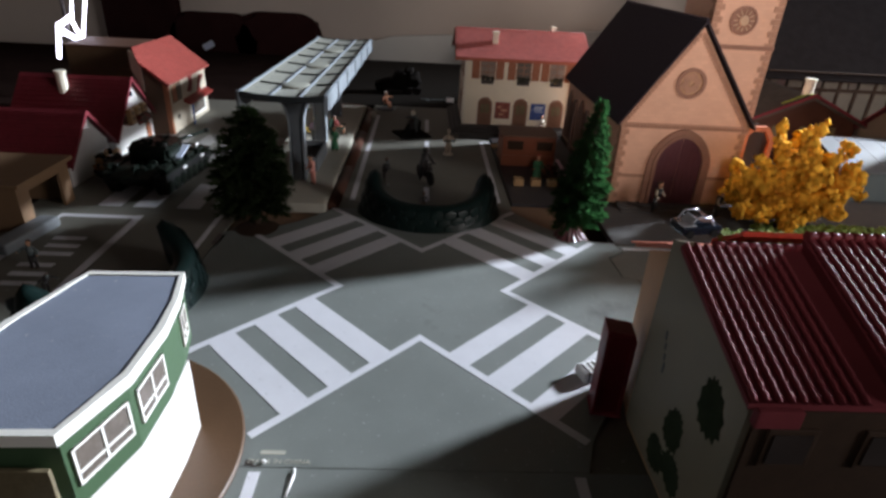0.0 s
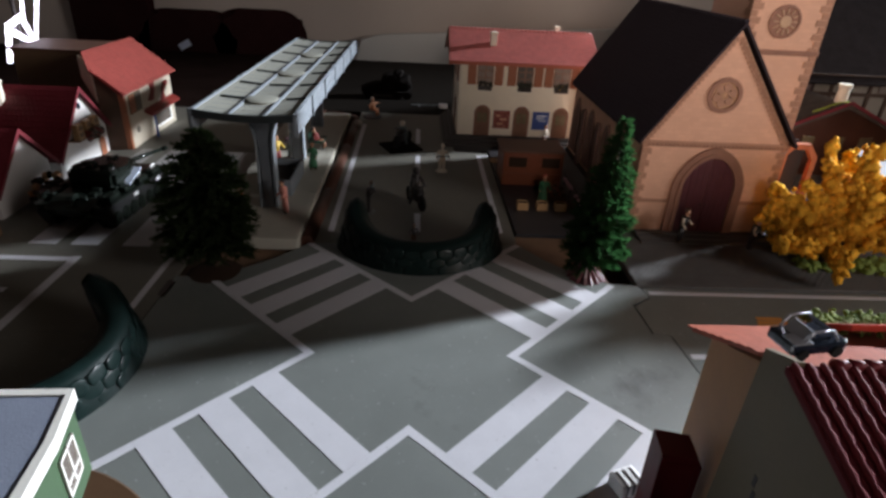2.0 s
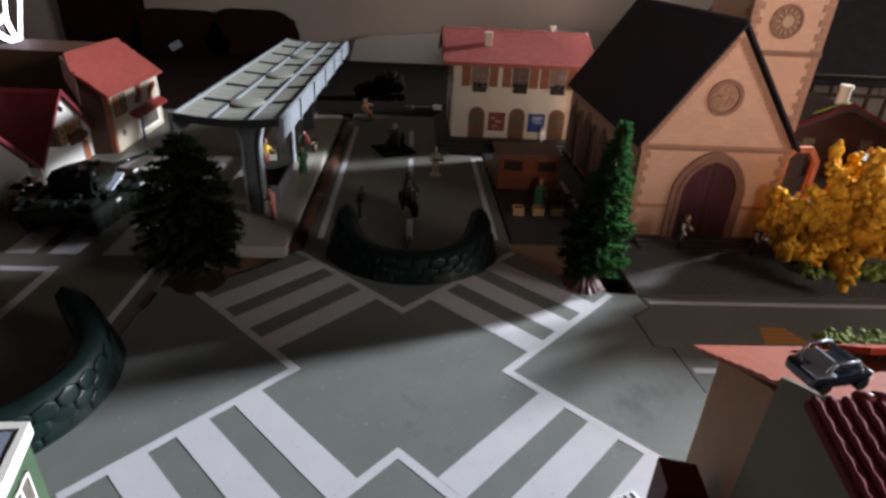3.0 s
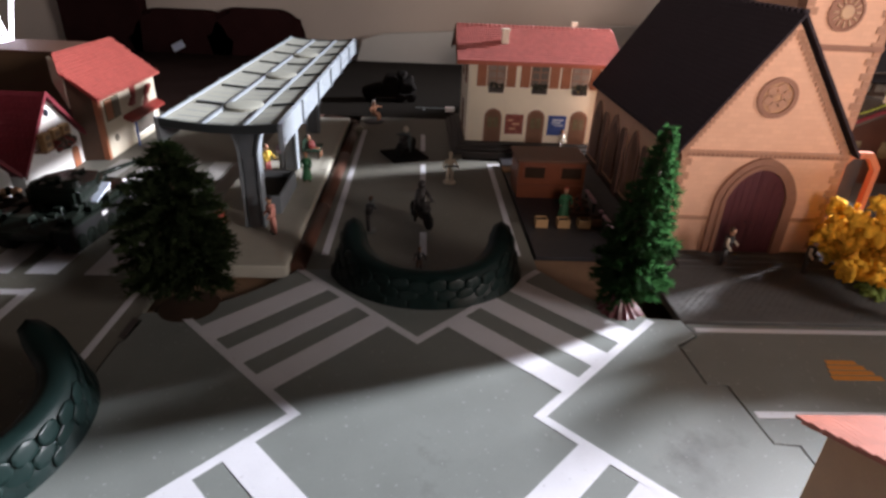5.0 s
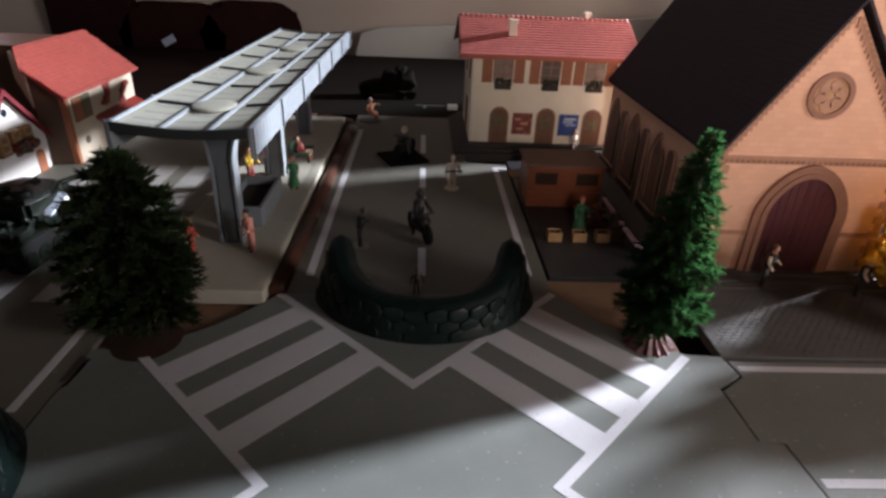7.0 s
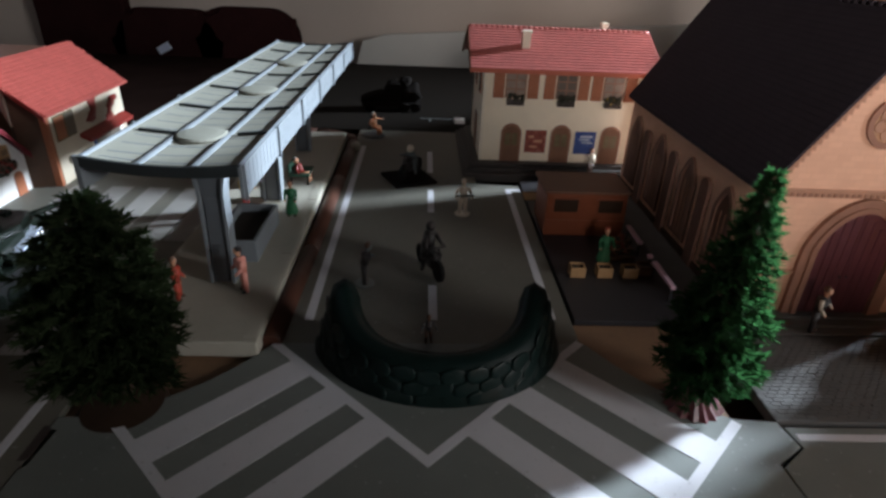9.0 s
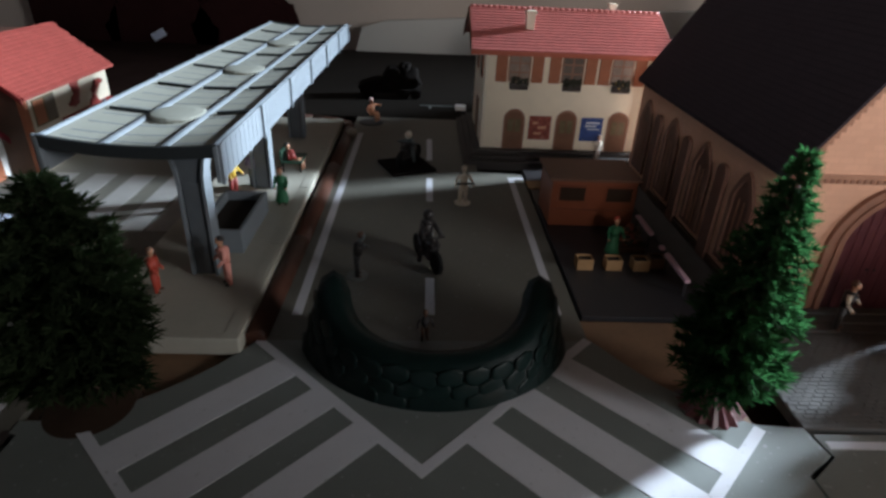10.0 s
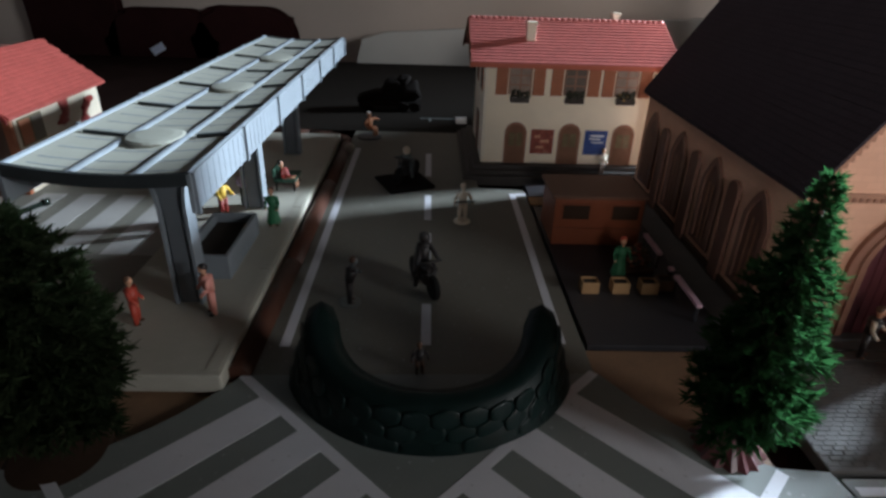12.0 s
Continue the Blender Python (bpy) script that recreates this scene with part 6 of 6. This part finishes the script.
def wall_window(p, q, f0, f1, z0, z1, parent):
    p, q = Vector(p), Vector(q)
    d = (q - p).normalized()
    nrm = Vector((-d.y, d.x))
    if nrm.x < 0:
        nrm = -nrm
    ln = (q - p).length

    def bar(a, b, c, e, out, m, name, par, lab=""):
        bm = B()
        pa, pb = p + d * ln * a, p + d * ln * b
        vs = [bm.verts.new((*(w + nrm * off), z)) for off in (0.0, out) for w, z in ((pa, c), (pb, c), (pb, e), (pa, e))]
        for f in ((0, 1, 2, 3), (4, 5, 6, 7), (0, 1, 5, 4), (1, 2, 6, 5), (2, 3, 7, 6), (3, 0, 4, 7)):
            bm.faces.new([vs[k] for k in f])
        return part(name, bm, m, par, lab)

    w = bar(f0, f1, z0, z1, 0.03, "window_glass", "window", parent)
    t = 0.055 / ln
    for a, b, c, e in ((f0, f0 + t, z0, z1), (f1 - t, f1, z0, z1), (f0, f1, z1 - 0.05, z1), (f0, f1, z0, z0 + 0.06), ((f0 + f1 - t) / 2, (f0 + f1 + t) / 2, z0, z1), (f0, f1, z0 + 0.26, z0 + 0.31)):
        bar(a, b, c, e, 0.055, "white_trim", "window_bar", w, "white window bar")


wall_window(foot[3], foot[4], 0.08, 0.92, 2.72, 3.6, gh)
wall_window(foot[2], foot[3], 0.1, 0.9, 2.72, 3.6, gh)
wall_window(foot[0], foot[1], 0.35, 0.95, 2.72, 3.6, gh)
bm = B()
box(bm, -9.3, -6.5, -12.78, -12.68, 2.5, 3.5, 0.02)
w = part("window", bm, "brown_glass", gh)
bm = B()
box(bm, -9.35, -6.45, -12.82, -12.74, 2.4, 2.5, 0.02)
part("window_bar", bm, "white_trim", w)

# ---- ribbed-roof house at the near side ----
def chalet():
    t = thing("chalet", "house with glossy maroon ribbed roof and pale painted gable", "house", 0, 0, -0.03)
    yr, zr, yn, zn, yf, zf, x0, x1 = -8.4, 6.4, -12.3, 5.13, -5.1, 4.85, 6.1, 14.0
    bm = B()
    prism(bm, [(x0 + 0.1, -12.1), (x0 + 0.1, -7.4), (6.62, -5.25), (x1, -5.25), (x1, -7.4), (x1, -12.1)], 0, 1, "z")
    for v in bm.verts:  # the wall's head follows the roof
        if v.co.z > 0.5:
            v.co.z = zr - 0.22 - abs(v.co.y - yr) * (0.47 if v.co.y > yr else 0.33)
    part("wall", bm, "beige_wall", t)
    # the shadow over this front is put into its dark brown colour
    bm = B()
    box(bm, x0 + 0.12, x1, -12.2, -12.1, 0.0, 4.9)
    part("front_wall", bm, "dark_front", t, "brown front wall, darkened for the shade it stands in")
    bm = B()
    prism(bm, [(-12.12, 0.3), (-7.45, 0.3), (-7.6, 6.15), (yr, zr + 0.08), (yr - 0.06, zr - 0.15), (-12.12, 4.9)], x0 - 0.02, x0 + 0.1, "x")
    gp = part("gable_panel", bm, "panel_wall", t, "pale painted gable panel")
    # painted leaves with toothed edges
    for y, z, w, h, lean in ((-11.05, 3.9, 0.48, 0.85, -0.15), (-9.95, 2.25, 0.42, 0.75, 0.2), (-10.35, 1.25, 0.5, 0.55, 0.5), (-9.45, 1.0, 0.45, 0.6, -0.4)):
        rim = []
        for q in range(26):
            a = 2 * math.pi * q / 26
            r = (1.0 if q % 2 else 0.84) * (1 + 0.14 * math.cos(2 * a))
            u, v = w * r * math.cos(a) * (1 - 0.25 * math.sin(a)), h * r * math.sin(a)
            rim.append((y + u * math.cos(lean) - v * math.sin(lean), z + u * math.sin(lean) + v * math.cos(lean)))
        bm = B()
        prism(bm, rim, x0 - 0.034, x0 - 0.018, "x")
        part("leaf_relief", bm, "leaf_print", gp, "dark green painted leaf")
    for y, z, m in ((-8.5, 3.95, 0.24), (-8.58, 3.68, 0.2), (-8.66, 3.42, 0.2), (-8.74, 3.14, 0.3)):
        bm = B()
        box(bm, x0 - 0.035, x0 - 0.01, y - 0.05, y + 0.05, z - m / 2, z + m / 2, 0.01)
        part("printed_bar", bm, "fig_black", gp)
    for (lo, hi, m, lab) in (((yn, zn), (yr, zr), "gloss_maroon", "glossy maroon ribbed roof"), ((yf, zf), (yr, zr), "orange_roof", "orange-red tiled roof slope")):
        bm = B()
        prism(bm, [lo, hi, (hi[0], hi[1] - 0.12), (lo[0], lo[1] - 0.12)], x0 + 0.11 if m == "orange_roof" else x0 - 0.2, x1, "x")
        part("roof", bm, m, t, lab)
    # ribs of pantiles
    d = Vector((0, yn - yr, zn - zr))
    bm = B()
    n = 15
    for k in range(2 * n):
        p, q = d * (k / (2 * n)), d * ((k + 1) / (2 * n))
        rod(bm, (0, p.y, p.z + 0.05), (0, q.y, q.z + 0.05), 0.042 + 0.03 * (k % 2), 0.072 - 0.03 * (k % 2), 12, caps=False)
    bmesh.ops.remove_doubles(bm, verts=bm.verts, dist=0.0005)
    rib = piece_mesh("roof_rib", bm, "gloss_maroon")
    x = x0 - 0.1
    while x < 13.9:
        if not 8.35 < x < 8.75:
            shared("roof_rib", rib, t, x, yr, zr + (0.0 if x < 8.5 else 0.27))
        x += 0.235
    bm = B()
    prism(bm, [(yn, zn + 0.24), (yr, zr + 0.27), (yr, zr - 0.05), (yn, zn - 0.1)], 8.7, x1, "x")
    part("raised_roof", bm, "gloss_maroon", t)
    bm = B()
    tiled_slope(bm, x0 - 0.02, 8.6, (yf, zf), (-7.45, zf + (zr - zf) * (yf + 7.45) / (yf - yr)), 8, 22, 0.05)
    tiled_slope(bm, x0 + 0.12, 8.6, (-7.45, zf + (zr - zf) * (yf + 7.45) / (yf - yr)), (yr, zr), 3, 21, 0.05)
    tagged(part("tile_cover", bm, "orange_roof", t), kind="stuff")
    for k in range(8):
        bm = B()
        rod(bm, (x0 + 0.55 + 0.27 * k, yr, zr + 0.03), (x0 + 0.85 + 0.27 * k, yr, zr + 0.03), 0.11, 0.08, 8)
        part("ridge_tile", bm, "maroon_roof", t)
    for k in range(19):
        bm = B()
        rod(bm, (8.75 + 0.27 * k, yr, zr + 0.34), (9.05 + 0.27 * k, yr, zr + 0.34), 0.13, 0.09, 8)
        part("ridge_tile", bm, "maroon_roof", t)
    random.seed(5)
    lumps("turf", [((random.uniform(8.4, 14), -5.55 + random.gauss(0, 0.14), 5.35 + random.uniform(-0.1, 0.08)), random.uniform(0.025, 0.06), (1, 1, 1), 0) for _ in range(2200)], ["grass"], t, "green turf along the rear eaves")
    bm = B()
    prism(bm, [(-5.2, 5.1), (-6.6, 6.0), (-6.6, 5.85), (-5.2, 4.95)], 8.4, x1, "x")
    part("rear_roof", bm, "fig_red", t, "red rear roof")
    bm = B()
    box(bm, x0 - 0.06, 6.9, yn - 0.15, yn + 0.05, zn - 0.45, zn - 0.05, 0.03)
    part("eaves_board", bm, "gloss_maroon", t)
    for k in range(2):
        bm = B()
        box(bm, 6.5 + 1.9 * k, 7.5 + 1.9 * k, -12.27, -12.18, 3.55, 4.5, 0.03)
        w = part("window", bm, "dark_front", t)
        bm = B()
        box(bm, 6.62 + 1.9 * k, 7.38 + 1.9 * k, -12.3, -12.26, 3.67, 4.38)
        part("pane", bm, "dark", w)


chalet()
car = thing("toy_car", "tiny dark navy toy car with pale window frames", "toy car", 6.2, -8.22, 6.62, 10)
car.scale = (0.9, 0.95, 0.9)
bm = B()
box(bm, -0.55, 0.55, -0.3, 0.3, 0.06, 0.3, 0.07)
part("body", bm, "car_blue", car)
bm = B()
box(bm, -0.18, 0.28, -0.2, 0.2, 0.27, 0.36, 0.02)
part("seat_tub", bm, "car_blue", car)
bm = B()
prism(bm, [(-0.34, 0.3), (-0.3, 0.3), (-0.16, 0.49), (-0.19, 0.49)], -0.2, 0.2)
part("windscreen", bm, "chrome", car, "pale windscreen panel")
bm = B()
box(bm, 0.1, 0.2, -0.23, 0.23, 0.46, 0.5, 0.015)
part("roof_bar", bm, "car_blue", car)
for a, b in (((-0.36, 0.3), (-0.22, 0.52)), ((0.33, 0.3), (0.18, 0.52))):
    for y in (-0.26, 0.26):
        bm = B()
        rod(bm, (a[0], y, a[1]), (b[0], y, b[1]), 0.024, sides=6)
        part("pillar", bm, "chrome", car)
for y in (-0.26, 0.26):
    bm = B()
    rod(bm, (-0.22, y, 0.52), (0.18, y, 0.52), 0.022, sides=6)
    part("roof_rail", bm, "chrome", car)
    for x in (-0.34, 0.34):
        bm = B()
        lathe(bm, [(0.11, -0.05), (0.11, 0.05)], sides=12)
        bm.transform(Matrix.Translation((x, y * 1.1, 0.1)) @ Matrix.Rotation(math.pi / 2, 4, "X"))
        part("wheel", bm, "rubber", car)
bm = B()
box(bm, -0.56, -0.2, -0.31, 0.0, 0.3, 0.33, 0.01)
part("bonnet_plate", bm, "chrome", car)

rb = thing("red_box", "dark red plastic box standing against the gable", "box", 5.66, -6.72, -0.03, -8)
bm = B()
prism(bm, [(-0.42, 0), (0.42, 0), (0.42, 2.8), (0.34, 2.94), (-0.42, 3.02)], -0.36, 0.36)
part("body", bm, "redbox", rb)
for x0, x1, z0, z1 in ((-0.42, -0.3, 0.1, 2.98), (0.3, 0.42, 0.1, 2.82), (-0.3, 0.3, 2.66, 2.82)):
    bm = B()
    box(bm, x0, x1, -0.41, -0.36, z0, z1, 0.015)
    part("raised_edge", bm, "redbox", rb)
bm = B()
box(bm, -0.46, 0.46, -0.42, 0.4, 0.0, 0.14, 0.03)
part("foot_strip", bm, "gloss_maroon", rb)
wf = thing("white_grille", "small white plastic grille lying on the road plate", "grille", 5.55, -5.3, 0.0, 20)
bm = B()
box(bm, -0.36, 0.36, -0.3, 0.3, 0, 0.42, 0.09)
part("body", bm, "bright", wf)
for k in range(3):
    bm = B()
    box(bm, -0.24 + 0.2 * k, -0.17 + 0.2 * k, -0.31, 0.2, 0.06, 0.43)
    part("slot", bm, "dark", wf)

# ---- houses behind the church ----
d = gable_house("house", "brown timber chalet with dark roof and cream chimney", 26.7, 19.9, -90, 8.0, 4.0, 3.0, 1.75, "grey_roof", "kerb", 0.5, 14, 0.015)
for s in (-1, 1):
    bm = B()
    prism(bm, [(s * 4.55, 2.95), (0, 4.98), (0, 4.78), (s * 4.55, 2.75)], 0.52, 0.64, "x")
    part("verge_board", bm, "maroon_roof", d, "maroon verge board")
bm = B()
lathe(bm, [(0.36, 0), (0.32, 1.05), (0.4, 1.1), (0.38, 1.3)], (-0.6, 0.1, 4.5), sides=14)
part("chimney", bm, "cream_side", d, "cream chimney")
bm = B()
for k in range(40):
    blob(bm, (-0.3, 0.4 - 2.0 * random.random(), 0), 0.14, 0.14, 0.1, 0.6, 0, 1, k)
for v in bm.verts:
    v.co.z += 4.72 + 0.42 * min(0, v.co.y)
tagged(part("moss", bm, "moss", d, "green moss on the roof"), kind="stuff")
for y in (-1.6, 0.4, 2.2):
    bm = B()
    box(bm, 0.0, 0.06, y - 0.4, y + 0.4, 1.6, 2.6, 0.02)
    part("window", bm, "brown_glass", d)

e = gable_house("house", "large half-timbered house with dark grey roof", 40, 35.7, 0, 12.5, 8.5, 5.3, 8.2, "brown_roof", "timber_fill", 0.6, 26, 0.012)
for k in range(9):
    bm = B()
    box(bm, -12.4 + 1.5 * k, -12.15 + 1.5 * k, -8.6, -8.5, 0, 5.3)
    part("timber", bm, "dark_front", e, "dark timber post")
for z in (3.8, 5.1):
    bm = B()
    box(bm, -12.5, 0, -8.62, -8.5, z, z + 0.25)
    part("timber", bm, "dark_front", e, "dark timber beam")
for k in range(4):
    bm = B()
    box(bm, -11.6 + 3.0 * k, -10.7 + 3.0 * k, -8.6, -8.52, 4.1, 5.0)
    part("window", bm, "window_glass", e)

f = gable_house("house", "low house with dark brown roof behind the yellow tree", 36.5, 17.5, 0, 5.5, 2.8, 2.4, 2.4, "maroon_roof", "timber_fill", 0.5)
# out-of-view house, added so that the right-hand road falls into shade
gable_house("house", "unseen cream house added at the town's edge to block daylight", 40, 13.2, 0, 6.5, 2.8, 9.2, 1.5, "maroon_roof", "cream", 0.3)
gr = thing("greenhouse", "small grey shed with pale blue-white sheet roof", "shed", 28.2, 13.0, 0.0)
bm = B()
box(bm, -3.0, 4.6, -0.9, 2.4, 0.0, 1.9, 0.03)
part("wall", bm, "fig_grey", gr)
for k in range(6):
    bm = B()
    prism(bm, [(-1.2, 1.85), (2.7, 2.9), (2.7, 2.98), (-1.2, 1.93)], -3.2 + 1.32 * k, -1.92 + 1.32 * k, "x")
    part("roof_sheet", bm, "greenhouse", gr, "pale blue-white roof sheet")
turf = thing("turf_strip", "rough green turf strip at the yard's edge", "turf", 22, 7.0, 0.0, kind="stuff")
lumps("turf", [((random.uniform(-4.5, 7), random.gauss(0, 0.3), random.uniform(0.02, 0.2)), random.uniform(0.08, 0.2), (1, 1, 0.8), 0) for _ in range(600)], ["grass"], turf)

tr_ = thing("model_truck", "black model lorry standing on the dark road at the back", "model lorry", -2.6, 37.4, -0.03, 4)
tr_.scale = (1.0, 1.0, 0.8)
bm = B()
box(bm, -2.2, 2.2, -0.8, 0.8, 0.45, 0.75, 0.06)
part("chassis", bm, "soot", tr_)
bm = B()
prism(bm, [(-2.3, 0.7), (-0.5, 0.7), (-0.5, 1.6), (-0.9, 1.7), (-2.1, 1.25), (-2.3, 1.1)], -0.75, 0.75)
bmesh.ops.bevel(bm, geom=list(bm.edges), offset=0.1, segments=2, affect="EDGES")
part("bonnet", bm, "soot", tr_)
bm = B()
prism(bm, [(-0.6, 0.7), (0.7, 0.7), (0.7, 2.4), (0.45, 2.65), (-0.2, 2.6), (-0.6, 1.7)], -0.85, 0.85)
bmesh.ops.bevel(bm, geom=list(bm.edges), offset=0.12, segments=2, affect="EDGES")
part("cab", bm, "soot", tr_)
bm = B()
blob(bm, (1.3, 0, 1.5), 0.9, 0.8, 0.95, 0.5, cuts=3, seed=2)
blob(bm, (1.0, 0.1, 2.4), 0.5, 0.5, 0.6, 0.6, cuts=3, seed=5)
part("load", bm, "soot", tr_, "dark covered load")
for x in (-1.6, 0.9, 1.75):
    for y in (-0.8, 0.8):
        bm = B()
        lathe(bm, [(0.36, -0.12), (0.42, -0.08), (0.42, 0.08), (0.36, 0.12)], sides=16)
        bm.transform(Matrix.Translation((x, y, 0.42)) @ Matrix.Rotation(math.pi / 2, 4, "X"))
        part("wheel", bm, "soot", tr_)

# white glare behind the left houses, built as an added glowing bent tube
bm = B()
for xa, za, xb, zb, ra, rb in (
    (-31.3, 2.65, -30.74, 5.27, 0.24, 0.28),
    (-30.74, 5.27, -29.44, 6.1, 0.34, 0.3),
    (-29.44, 6.1, -29.03, 8.3, 0.16, 0.14),
    (-30.55, 4.86, -29.13, 4.17, 0.36, 0.2),
    (-29.58, 5.91, -29.06, 4.26, 0.24, 0.2),
    (-29.0, 4.08, -27.87, 8.3, 0.17, 0.17),
    (-29.13, 4.17, -29.36, 2.98, 0.22, 0.24),
    (-29.36, 2.98, -29.89, 2.93, 0.24, 0.24),
    (-29.89, 2.93, -30.14, 3.53, 0.22, 0.16),
):
    rod(bm, (xa, 32, za), (xb, 32, zb), 0.68 * ra, 0.68 * rb, 10)
lamp = thing("glare_strokes", "white daylight glare behind the houses, built as a glowing tube", "lamp")
part("tube", bm, "glare", lamp)
# stand added only to carry the glare strokes
bm = B()
rod(bm, (-30.2, 32.3, -0.6), (-30.2, 32.3, 9.0), 0.18, 0.15, 8)
box(bm, -31.2, -29.2, 31.4, 33.2, -0.6, -0.3, 0.05)
part("stand", bm, "dark", lamp)
